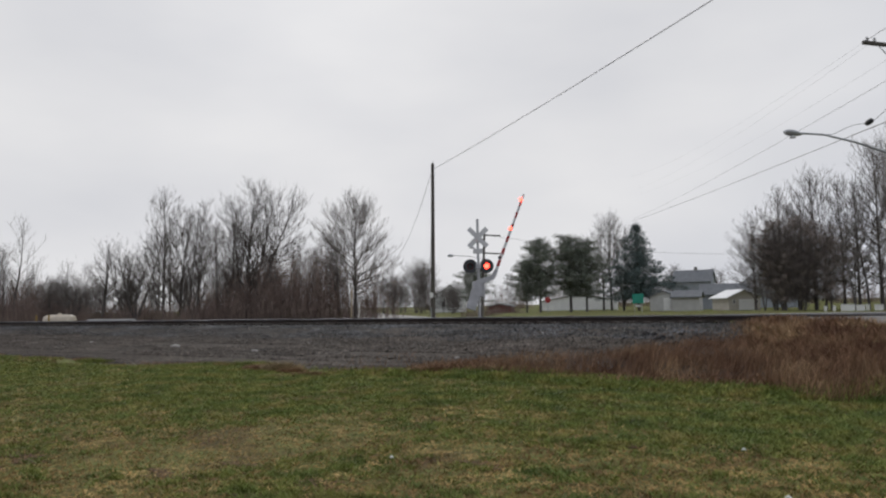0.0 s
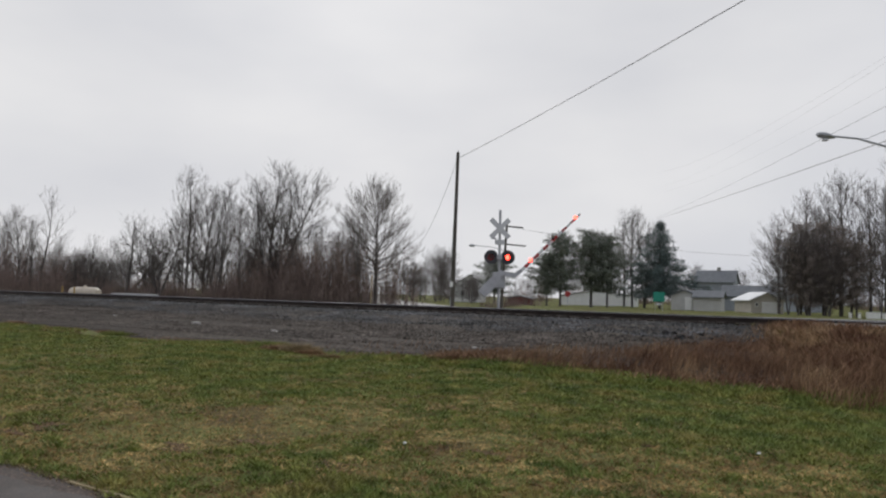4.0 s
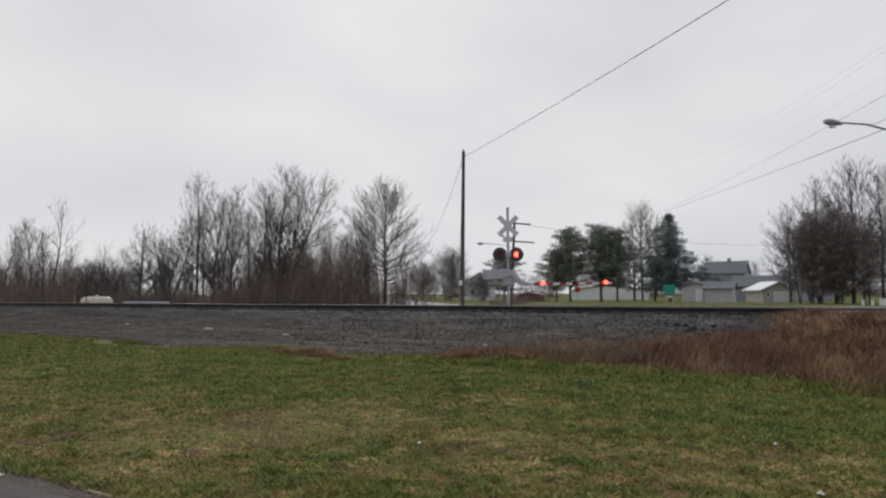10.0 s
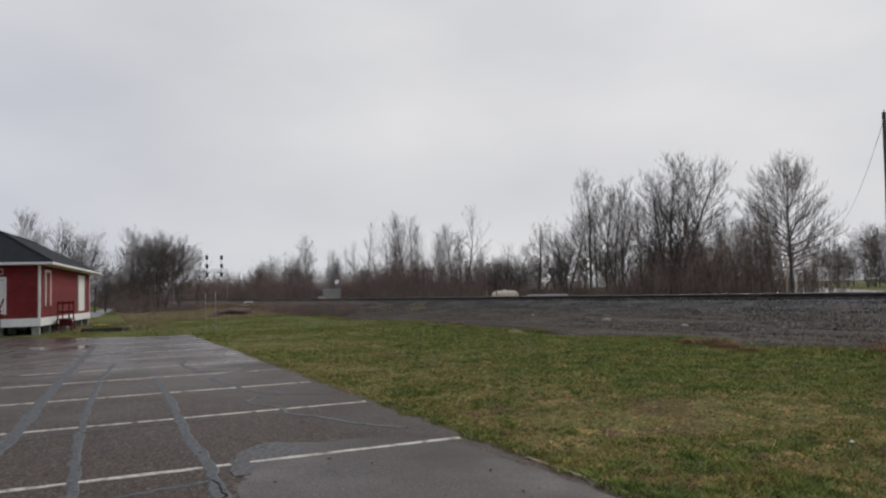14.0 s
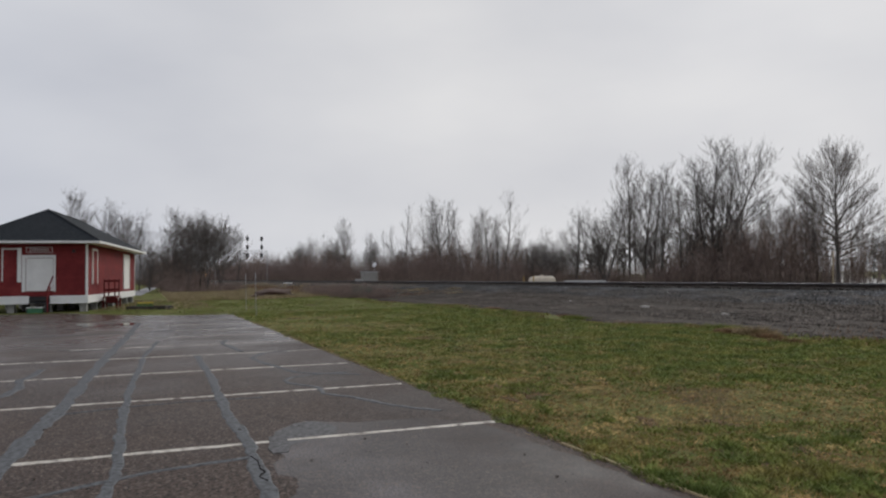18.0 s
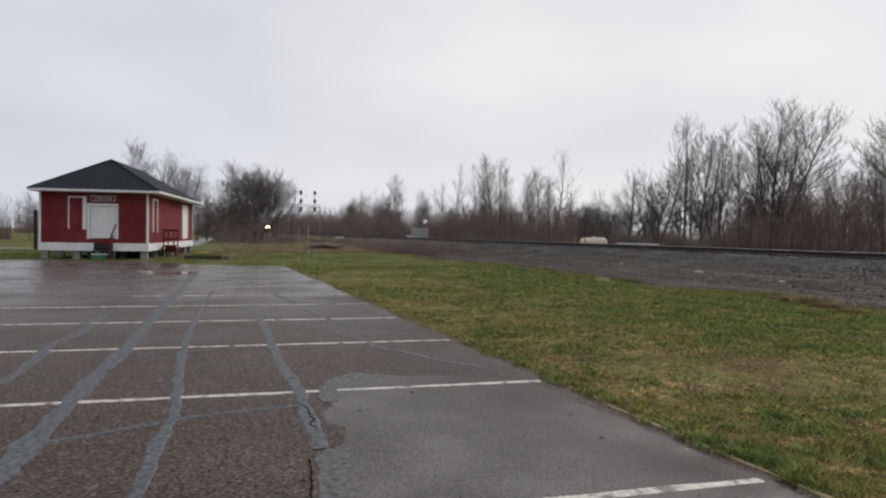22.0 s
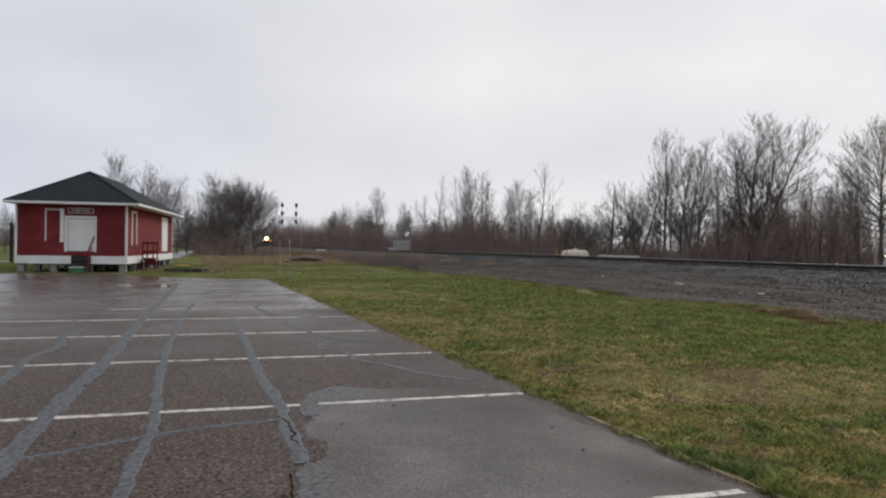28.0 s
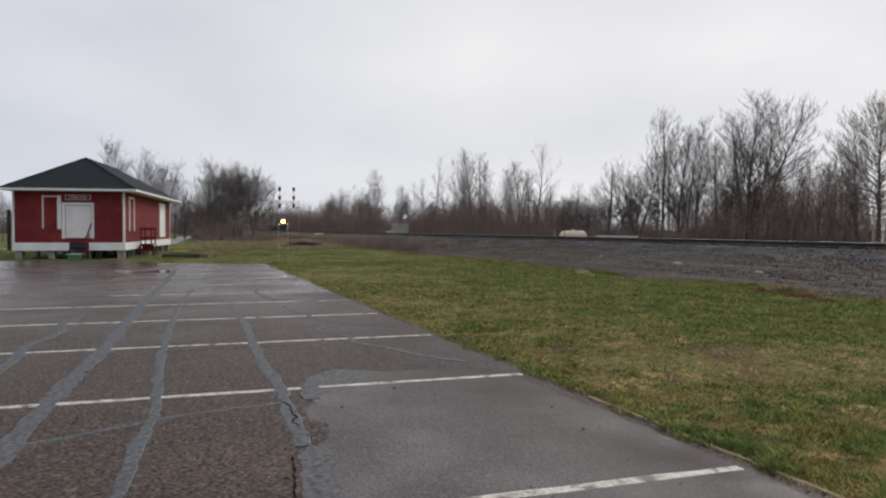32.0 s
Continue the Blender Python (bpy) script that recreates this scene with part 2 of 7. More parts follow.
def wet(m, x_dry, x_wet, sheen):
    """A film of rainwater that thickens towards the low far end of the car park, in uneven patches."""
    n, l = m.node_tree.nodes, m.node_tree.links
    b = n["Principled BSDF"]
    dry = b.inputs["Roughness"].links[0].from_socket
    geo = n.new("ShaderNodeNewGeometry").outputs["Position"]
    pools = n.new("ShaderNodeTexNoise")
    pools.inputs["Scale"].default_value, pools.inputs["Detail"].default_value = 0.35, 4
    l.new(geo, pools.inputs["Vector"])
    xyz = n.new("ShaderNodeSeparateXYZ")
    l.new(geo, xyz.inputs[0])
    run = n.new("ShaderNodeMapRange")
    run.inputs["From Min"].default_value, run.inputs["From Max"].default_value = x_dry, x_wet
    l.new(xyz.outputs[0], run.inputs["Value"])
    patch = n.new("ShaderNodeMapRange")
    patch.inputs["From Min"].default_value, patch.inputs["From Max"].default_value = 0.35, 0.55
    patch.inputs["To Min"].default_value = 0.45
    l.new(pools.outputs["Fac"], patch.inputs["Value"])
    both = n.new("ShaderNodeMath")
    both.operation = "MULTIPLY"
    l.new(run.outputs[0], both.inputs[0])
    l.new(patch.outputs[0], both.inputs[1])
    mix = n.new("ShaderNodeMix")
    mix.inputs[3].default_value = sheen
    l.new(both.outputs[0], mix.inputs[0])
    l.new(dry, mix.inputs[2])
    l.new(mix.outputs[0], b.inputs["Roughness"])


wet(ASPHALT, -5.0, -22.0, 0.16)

PATCH = surf("newer_asphalt_patch", [(0.058, 0.050, 0.049), (0.100, 0.090, 0.088), (0.150, 0.138, 0.137)], 1.1, (0.45, 0.8), 0.0005, 120, world_space=True, fine_scale=70, fine=0.7, spread=(0.34, 0.66), gloss=0.14)


def darken_verge(m, y_plain, y_dark, tint):
    """Darkens the paving's colour towards the grass edge, with a wandering border."""
    n, l = m.node_tree.nodes, m.node_tree.links
    b = n["Principled BSDF"]
    src = b.inputs["Base Color"].links[0].from_socket
    geo = n.new("ShaderNodeNewGeometry").outputs["Position"]
    xyz = n.new("ShaderNodeSeparateXYZ")
    l.new(geo, xyz.inputs[0])
    edge = n.new("ShaderNodeTexNoise")
    edge.inputs["Scale"].default_value, edge.inputs["Detail"].default_value = 1.4, 6
    l.new(geo, edge.inputs["Vector"])
    add = n.new("ShaderNodeMath")
    add.operation = "MULTIPLY_ADD"
    add.inputs[1].default_value = 1.6
    l.new(edge.outputs["Fac"], add.inputs[0])
    l.new(xyz.outputs["Y"], add.inputs[2])
    ramp = n.new("ShaderNodeMapRange")
    ramp.interpolation_type = "SMOOTHSTEP"
    ramp.inputs["From Min"].default_value, ramp.inputs["From Max"].default_value = y_plain + 0.8, y_dark + 0.8
    l.new(add.outputs[0], ramp.inputs["Value"])
    mul = n.new("ShaderNodeMix")
    mul.data_type, mul.blend_type = "RGBA", "MULTIPLY"
    mul.inputs[7].default_value = (*tint, 1)
    l.new(ramp.outputs[0], mul.inputs[0])
    l.new(src, mul.inputs[6])
    l.new(mul.outputs[2], b.inputs["Base Color"])


crazed(PATCH, 0.9, 0.004, 0.8, 0.5)
darken_verge(ASPHALT, 1.2, 3.2, (0.62, 0.54, 0.52))
darken_verge(PATCH, 1.5, 3.2, (0.42, 0.36, 0.34))
# tar's base colour lifted to paint in the sky's reflection on wet paving
SMEAR = surf("smeared_tar", [(0.070, 0.068, 0.069), (0.105, 0.102, 0.103)], 3.0, (0.45, 0.7), 0.0005, 80, world_space=True, fine_scale=20, fine=0.6, gloss=0.18)
SEAL = surf("crack_sealer", [(0.060, 0.063, 0.068), (0.098, 0.102, 0.107)], 4.0, (0.5, 0.7), 0.002, 60, world_space=True, fine_scale=20, fine=0.6, gloss=0.22)
GAP = surf("crack_black", [(0.012, 0.010, 0.009), (0.022, 0.018, 0.016)], 5.0, (0.9, 1.0), world_space=True, gloss=0.0)
LINE = surf("worn_white_paint", [(0.09, 0.075, 0.065), (0.46, 0.42, 0.36), (0.58, 0.54, 0.47), (0.62, 0.58, 0.51)], 7.0, (0.55, 0.75), 0.002, 60, world_space=True, fine_scale=45, fine=0.4, spread=(0.33, 0.7), gloss=0.2)
ROAD = surf("road_asphalt", [(0.145, 0.138, 0.132), (0.20, 0.19, 0.182)], 0.4, (0.6, 0.85), 0.004, 50, world_space=True, fine_scale=40, fine=0.25, gloss=0.15)
STEEL = surf("rusty_rail_steel", [(0.022, 0.017, 0.015), (0.05, 0.038, 0.032)], 3.0, (0.65, 0.85), metal=0.0, fine_scale=30, gloss=0.2)
SHINE = surf("polished_rail_head", [(0.20, 0.20, 0.21), (0.34, 0.34, 0.35)], 1.0, (0.35, 0.5), metal=1.0, fine=0.15, stretched=(0.1, 1, 1))
TIE = surf("creosoted_timber", [(0.03, 0.025, 0.022), (0.06, 0.05, 0.042), (0.10, 0.088, 0.075)], 2.0, (0.7, 0.9), 0.01, 30, random_tint=0.35, gloss=0.15)
BARK = surf("grey_bark", [(0.085, 0.076, 0.071), (0.13, 0.117, 0.110), (0.18, 0.165, 0.155)], 1.5, (0.85, 0.95), 0.02, 12, stretched=(1, 1, 0.3), gloss=0.1)
TWIG = surf("bare_twigs", [(0.115, 0.098, 0.090), (0.175, 0.152, 0.140)], 1.0, (0.85, 0.95), random_tint=0.3, gloss=0.1)
BRUSH = surf("brown_brush_stems", [(0.155, 0.110, 0.094), (0.235, 0.176, 0.152), (0.335, 0.262, 0.228)], 0.6, (0.85, 0.95), random_tint=0.4, island=True, gloss=0.1)
# base colours lifted to paint in the haze over far conifers
NEEDLE = surf("conifer_needles", [(0.115, 0.132, 0.104), (0.17, 0.188, 0.148), (0.24, 0.25, 0.20)], 0.8, (0.6, 0.8), random_tint=0.4, island=True, gloss=0.2)
DULL_NEEDLE = surf("dull_brown_needles", [(0.17, 0.142, 0.128), (0.25, 0.208, 0.184), (0.33, 0.28, 0.245)], 0.7, (0.7, 0.9), random_tint=0.35, island=True, gloss=0.1)
SPRUCE = surf("blue_spruce_needles", [(0.09, 0.12, 0.115), (0.14, 0.175, 0.165)], 0.8, (0.6, 0.8), random_tint=0.4, island=True, gloss=0.2)
RED = surf("barn_red_boards", [(0.150, 0.024, 0.025), (0.200, 0.033, 0.034), (0.25, 0.048, 0.046)], 1.2, (0.7, 0.9), 0.003, 40, fine_scale=18, fine=0.18, stretched=(1, 1, 1), random_tint=0.06, gloss=0.12)
WHITE = surf("white_painted_wood", [(0.76, 0.75, 0.71), (0.86, 0.85, 0.81)], 1.5, (0.5, 0.7), 0.002, 30, fine_scale=25, fine=0.08)
SHINGLE = surf("dark_shingles", [(0.016, 0.019, 0.022), (0.028, 0.032, 0.036)], 2.0, (0.75, 0.95), 0.008, 20, fine_scale=12, fine=0.4, random_tint=0.06, gloss=0.1)
CONCRETE = surf("weathered_concrete", [(0.22, 0.21, 0.19), (0.36, 0.35, 0.32)], 2.5, (0.75, 0.95), 0.008, 30)
POLEWOOD = surf("weathered_pole_wood", [(0.068, 0.060, 0.050), (0.12, 0.106, 0.088)], 1.5, (0.8, 0.95), 0.008, 20, stretched=(1, 1, 0.15))
WIRE = surf("cable_jacket", [(0.14, 0.135, 0.14), (0.2, 0.195, 0.2)], 3, (0.5, 0.7))
GALV = surf("galvanised_metal", [(0.38, 0.39, 0.40), (0.52, 0.53, 0.54)], 4, (0.35, 0.6), metal=0.7, fine=0.12)
ALU = surf("silver_paint", [(0.40, 0.40, 0.41), (0.55, 0.55, 0.56)], 3, (0.4, 0.6), metal=0.2, fine=0.12)
DARK = surf("black_paint", [(0.012, 0.012, 0.014), (0.022, 0.022, 0.024)], 3, (0.4, 0.6), fine=0.2)
REDLENS = surf("dark_red_lens", [(0.10, 0.008, 0.008), (0.14, 0.012, 0.012)], 6, (0.15, 0.3), fine=0.1)
REDTAPE = surf("red_reflective_tape", [(0.36, 0.03, 0.03), (0.45, 0.05, 0.045)], 4, (0.4, 0.6), fine=0.15)
WHITETAPE = surf("white_reflective_tape", [(0.6, 0.6, 0.6), (0.74, 0.74, 0.73)], 4, (0.4, 0.6), fine=0.12)
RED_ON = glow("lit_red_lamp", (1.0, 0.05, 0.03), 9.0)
HEAD_ON = glow("lit_headlight", (1.0, 0.55, 0.2), 240.0)
AMBER_ON = glow("lit_car_lamp", (1.0, 0.80, 0.45), 30.0)
CREAM = surf("cream_enamel", [(0.55, 0.47, 0.36), (0.68, 0.60, 0.48)], 1.5, (0.45, 0.65), fine=0.12)


# ---- mesh helpers ----
def mesh_of(bm, name):
    me = bpy.data.meshes.new(name)
    bmesh.ops.recalc_face_normals(bm, faces=bm.faces[:])
    bm.to_mesh(me)
    bm.free()
    return me


def thing(name, label, category, at=None, group="", kind=""):
    ob = new(name)
    ob.empty_display_size = 0.2
    if at is not None:
        ob.matrix_world = at
    return tagged(ob, label, category, group, kind)


def part(name, bm, material, parent, label="", m=None):
    ob = new(name, bm if isinstance(bm, bpy.types.Mesh) else mesh_of(bm, name))
    if not ob.data.materials:
        ob.data.materials.append(material)
    ob.parent = parent
    if m is not None:
        ob.matrix_basis = m
    if label:
        ob["label"] = label
    return ob


def solo(name, bm, material, label, category="", kind="", group="", m=None):
    ob = new(name, bm if isinstance(bm, bpy.types.Mesh) else mesh_of(bm, name))
    if not ob.data.materials:
        ob.data.materials.append(material)
    if m is not None:
        ob.matrix_world = m
    return tagged(ob, label, category, group, kind)


def box(bm, x0, y0, z0, x1, y1, z1, bevel=0.0, m=None):
    r = bmesh.ops.create_cube(bm, size=1.0)
    vs = r["verts"]
    for v in vs:
        v.co = Vector(((x0 + x1) / 2 + v.co.x * (x1 - x0), (y0 + y1) / 2 + v.co.y * (y1 - y0), (z0 + z1) / 2 + v.co.z * (z1 - z0)))
    if bevel:
        es = list({e for v in vs for e in v.link_edges})
        r2 = bmesh.ops.bevel(bm, geom=es, offset=bevel, segments=1, affect="EDGES")
        vs = list({v for f in r2["faces"] for v in f.verts} | {v for v in vs if v.is_valid})
    if m is not None:
        bmesh.ops.transform(bm, matrix=m, verts=[v for v in vs if v.is_valid])
    return bm


def boxm(x0, y0, z0, x1, y1, z1, bevel=0.0, m=None):
    return box(bmesh.new(), x0, y0, z0, x1, y1, z1, bevel, m)


def tube(bm, pts, radii, sides=8, cap=True):
    """A tapered tube along pts."""
    pts = [Vector(p) for p in pts]
    if not hasattr(radii, "__len__"):
        radii = [radii] * len(pts)
    rings = []
    for i, p in enumerate(pts):
        d = (pts[min(i + 1, len(pts) - 1)] - pts[max(i - 1, 0)]).normalized()
        a = d.orthogonal().normalized() if i == 0 else (a - d * a.dot(d)).normalized()
        c = d.cross(a)
        rings.append([bm.verts.new(p + (a * math.cos(2 * math.pi * k / sides) + c * math.sin(2 * math.pi * k / sides)) * radii[i]) for k in range(sides)])
    for r0, r1 in zip(rings, rings[1:]):
        for k in range(sides):
            bm.faces.new((r0[k], r0[(k + 1) % sides], r1[(k + 1) % sides], r1[k]))
    if cap:
        bm.faces.new(rings[0][::-1])
        bm.faces.new(rings[-1])
    return bm


def tubem(pts, radii, sides=8):
    return tube(bmesh.new(), pts, radii, sides)


def prism(bm, outline, axis, a, b):
    """Extrudes a 2D outline along an axis from a to b. axis x: outline is (y, z); y: (x, z); z: (x, y)."""
    def at(p, t):
        return {"x": (t, p[0], p[1]), "y": (p[0], t, p[1]), "z": (p[0], p[1], t)}[axis]
    v0 = [bm.verts.new(at(p, a)) for p in outline]
    v1 = [bm.verts.new(at(p, b)) for p in outline]
    k = len(outline)
    for i in range(k):
        bm.faces.new((v0[i], v0[(i + 1) % k], v1[(i + 1) % k], v1[i]))
    bm.faces.new(v0[::-1])
    bm.faces.new(v1)
    return bm


def prismm(outline, axis, a, b):
    return prism(bmesh.new(), outline, axis, a, b)


def lathe(bm, profile, sides=16, m=None):
    """Turns (radius, height) pairs round z."""
    rings = []
    for r, z in profile:
        rings.append([bm.verts.new((r * math.cos(2 * math.pi * k / sides), r * math.sin(2 * math.pi * k / sides), z)) for k in range(sides)])
    for r0, r1 in zip(rings, rings[1:]):
        for k in range(sides):
            bm.faces.new((r0[k], r0[(k + 1) % sides], r1[(k + 1) % sides], r1[k]))
    bm.faces.new(rings[0][::-1])
    bm.faces.new(rings[-1])
    if m is not None:
        bmesh.ops.transform(bm, matrix=m, verts=[v for r in rings for v in r])
    return bm


def from_arrays(name, verts, faces, material):
    """A mesh from numpy arrays; faces all with the same number of corners."""
    me = bpy.data.meshes.new(name)
    verts, faces = np.asarray(verts, np.float32), np.asarray(faces, np.int32)
    k = faces.shape[1]
    me.vertices.add(len(verts))
    me.vertices.foreach_set("co", verts.ravel())
    me.loops.add(faces.size)
    me.loops.foreach_set("vertex_index", faces.ravel())
    me.polygons.add(len(faces))
    me.polygons.foreach_set("loop_start", np.arange(0, faces.size, k, dtype=np.int32))
    me.update(calc_edges=True)
    me.validate()
    me.materials.append(material)
    return me


# ---- the lie of the land ----
ROAD_MID = [(24.0, -14.0), (16.0, 0.0), (5.2, 18.5), (-0.3, 27.8), (-7.5, 36.0), (-20.0, 46.0), (-42.0, 61.0), (-79.0, 101.0), (-168.0, 206.0), (-340.0, 428.0)]
ROAD_HALF = 4.1
_rm = np.array(ROAD_MID)


def road_line(n=72):
    """Points and sideways vectors along the middle of the road, smoothed."""
    t = np.linspace(0, len(_rm) - 1, n)
    pts = np.stack([np.interp(t, np.arange(len(_rm)), _rm[:, k]) for k in (0, 1)], 1)
    for _ in range(3):
        pts[1:-1] = (pts[:-2] + 2 * pts[1:-1] + pts[2:]) / 4
    d = np.gradient(pts, axis=0)
    d /= np.linalg.norm(d, axis=1)[:, None]
    return pts, np.stack([-d[:, 1], d[:, 0]], 1)


RP, RS = road_line()


def road_z(x, y):
    return np.interp(y, [-20, 0, 14, 20, 29, 36, 46, 61, 75, 120], [0.15, 0.45, 0.82, 0.95, 0.97, 0.80, 0.50, 0.22, 0.2, 0.2])


def road_distance(x, y):
    x, y = np.atleast_1d(x), np.atleast_1d(y)
    best = np.full(x.shape, 1e9)
    for (ax, ay), (bx, by) in zip(RP[:-1], RP[1:]):
        dx, dy = bx - ax, by - ay
        t = np.clip(((x - ax) * dx + (y - ay) * dy) / (dx * dx + dy * dy), 0, 1)
        best = np.minimum(best, np.hypot(x - ax - t * dx, y - ay - t * dy))
    return best


def land(x, y):
    """Height of the ground."""
    x, y = np.atleast_1d(np.asarray(x, float)), np.atleast_1d(np.asarray(y, float))
    z = np.interp(y, [-300, -20, 3.3, 8, 11, 13, 14.5, 18, 28.5, 31, 45, 100, 300], [0.3, 0.0, 0.0, 0.02, 0.06, 0.10, 0.02, 0.05, 0.15, 0.50, 0.6, 0.28, 0.1])
    d = road_distance(x, y)
    k = np.clip((d - ROAD_HALF - 0.4) / 4.0, 0, 1)
    k = k * k * (3 - 2 * k)
    z = z * k + (np.maximum(road_z(x, y) - 0.06, z * 0)) * (1 - k)
    z += 0.05 * (np.sin(x * 0.31 + 1.3) * np.sin(y * 0.37) + 0.5 * np.sin(x * 0.83 + y * 0.6)) * np.clip((y - 4) / 6, 0, 1)
    z = np.where((y > 2.9) & (y < 3.5) & (x > -31.8) & (x < 14), np.minimum(z, -0.015), z)
    lot = ((y < 3.0) & (x < 14) & (x > -31.8) & (y > -28)) | ((y < 1.3 + (x + 32.3) * 0.9) & (x <= -31.8) & (x > -37.6) & (y > -28))
    return np.where(lot, -0.05, z)


def steps(*runs):
    """Grid lines: (start, end, step) runs."""
    out = []
    for a, b, s in runs:
        out += list(np.arange(a, b, s))
    return np.array(out + [runs[-1][1]])


def ground_sheet():
    xs = steps((-2500, -400, 300), (-400, -120, 20), (-120, -50, 2.5), (-50, 16, 0.5), (16, 60, 4), (60, 400, 40), (400, 2500, 300))
    ys = steps((-2500, -200, 300), (-200, -30, 15), (-30, 2, 2), (2, 34, 0.4), (34, 130, 4), (130, 400, 30), (400, 2600, 300))
    gx, gy = np.meshgrid(xs, ys)
    z = land(gx.ravel(), gy.ravel())
    v = np.stack([gx.ravel(), gy.ravel(), z], 1)
    w = len(xs)
    i = (np.arange(len(ys) - 1)[:, None] * w + np.arange(w - 1)[None]).ravel()
    me = from_arrays("ground", v, np.stack([i, i + 1, i + w + 1, i + w], 1), GRASS_SOIL)
    me.polygons.foreach_set("use_smooth", np.ones(len(me.polygons), bool))
    return tagged(new("ground", me), "short green and straw-coloured lawn on damp ground", "ground", kind="structure")


ground_sheet()


def drift(x, y, scale, seed):
    """Smooth noise over the plan, from -1 to 1."""
    rng = np.random.default_rng(seed)
    grid = rng.uniform(-1, 1, (64, 64))
    u, v = np.asarray(x) * scale + 1000.0, np.asarray(y) * scale + 1000.0
    i, j = np.floor(u).astype(int), np.floor(v).astype(int)
    a, b = u - i, v - j
    a, b = a * a * (3 - 2 * a), b * b * (3 - 2 * b)
    i0, i1, j0, j1 = i % 64, (i + 1) % 64, j % 64, (j + 1) % 64
    return (grid[i0, j0] * (1 - a) + grid[i1, j0] * a) * (1 - b) + (grid[i0, j1] * (1 - a) + grid[i1, j1] * a) * b


def lawn(name, label, n, seed, material, dead):
    """Blades over the lawn, coarser with distance: green ones, or the dead thatch between them."""
    rng = np.random.default_rng(seed)
    r = 3.2 + 30 * rng.random(n) ** 1.3
    a = np.radians(rng.uniform(-4, 108, n))
    x, y = -r * np.sin(a), r * np.cos(a)
    ok = (y > 3.42 + 0.04 * np.sin(x * 3.1) + 0.05 * np.sin(x * 7.7)) & (road_distance(x, y) > 5.0)
    toe = 13.1 + 0.5 * np.sin(x * 0.7) + 0.35 * np.sin(x * 1.9 + 1)
    ok &= (y < toe) & ~((x < -31.5) & (y < 3.4))
    x, y, r = x[ok], y[ok], r[ok]
    # sparse worn turf in wandering patches, thick turf by the asphalt and towards the gravel
    tuft = (drift(x, y, 8.0, 74) + 0.6 * drift(x, y, 15.0, 75)) * np.clip(1.3 - r * 0.05, 0.25, 1)
    worn = 0.5 * drift(x, y, 0.45, 71) + 0.55 * drift(x, y, 1.3, 72) + 0.5 * drift(x, y, 3.4, 73)
    worn = worn + (0.55 + 0.5 * drift(x * 0.45, y, 0.9, 79)) * np.exp(-((y - 5.1) / 1.4) ** 2) * np.clip((-5.0 - x) / 2.0, 0, 1) - 0.25 * np.clip((y - 7.5) / 2, 0, 1)
    thick = np.exp(-((y - 3.42) / 0.35) ** 2) * np.clip((x + 8.5) / 2, 0.15, 1) + np.clip((y - 7.5) / 3.5, 0, 1) * 0.55
    keep = np.clip(0.52 + 0.85 * worn - 0.4 * tuft - 0.45 * thick, 0.02, 1) * np.clip(1.4 - r * 0.045, 0.25, 1) if dead else np.clip(0.46 - 0.72 * worn + 0.5 * tuft + 0.5 * thick, 0.04, 1)
    on = rng.random(len(x)) < keep
    x, y, r, worn, thick, tuft = x[on], y[on], r[on], worn[on], thick[on], tuft[on]
    n = len(x)
    h = (0.018 + 0.024 * rng.random(n)) * (1 - 0.4 * np.clip(worn, -0.8, 1)) * (1 + 0.5 * np.clip(tuft, -1, 1) * (0 if dead else 1)) * (1 + r * 0.012) * (1 + 0.5 * np.clip(thick, 0, 1) * (y < 5))
    h *= 0.7 if dead else 1.0
    w = (0.0034 + 0.003 * rng.random(n)) * (1 + r * 0.08)
    t = rng.uniform(0, 2 * np.pi, n)
    lean = rng.normal(0, 1.0, (n, 2)) * (h * (1.6 if dead else 0.9))[:, None]
    z = land(x, y) - 0.004
    px, py = np.cos(t) * w, np.sin(t) * w
    v = np.empty((n, 3, 3))
    v[:, 0] = np.stack([x - px, y - py, z], 1)
    v[:, 1] = np.stack([x + px, y + py, z], 1)
    v[:, 2] = np.stack([x + lean[:, 0], y + lean[:, 1], z + h], 1)
    me = from_arrays(name, v.reshape(-1, 3), np.arange(3 * n).reshape(-1, 3), material)
    tagged(new(name, me), label, "grass", kind="stuff")


lawn("grass", "short uneven green lawn grass", 1300000, 4, BLADE, False)
lawn("dead_grass", "matted straw-coloured thatch between the green blades", 900000, 5, THATCH, True)


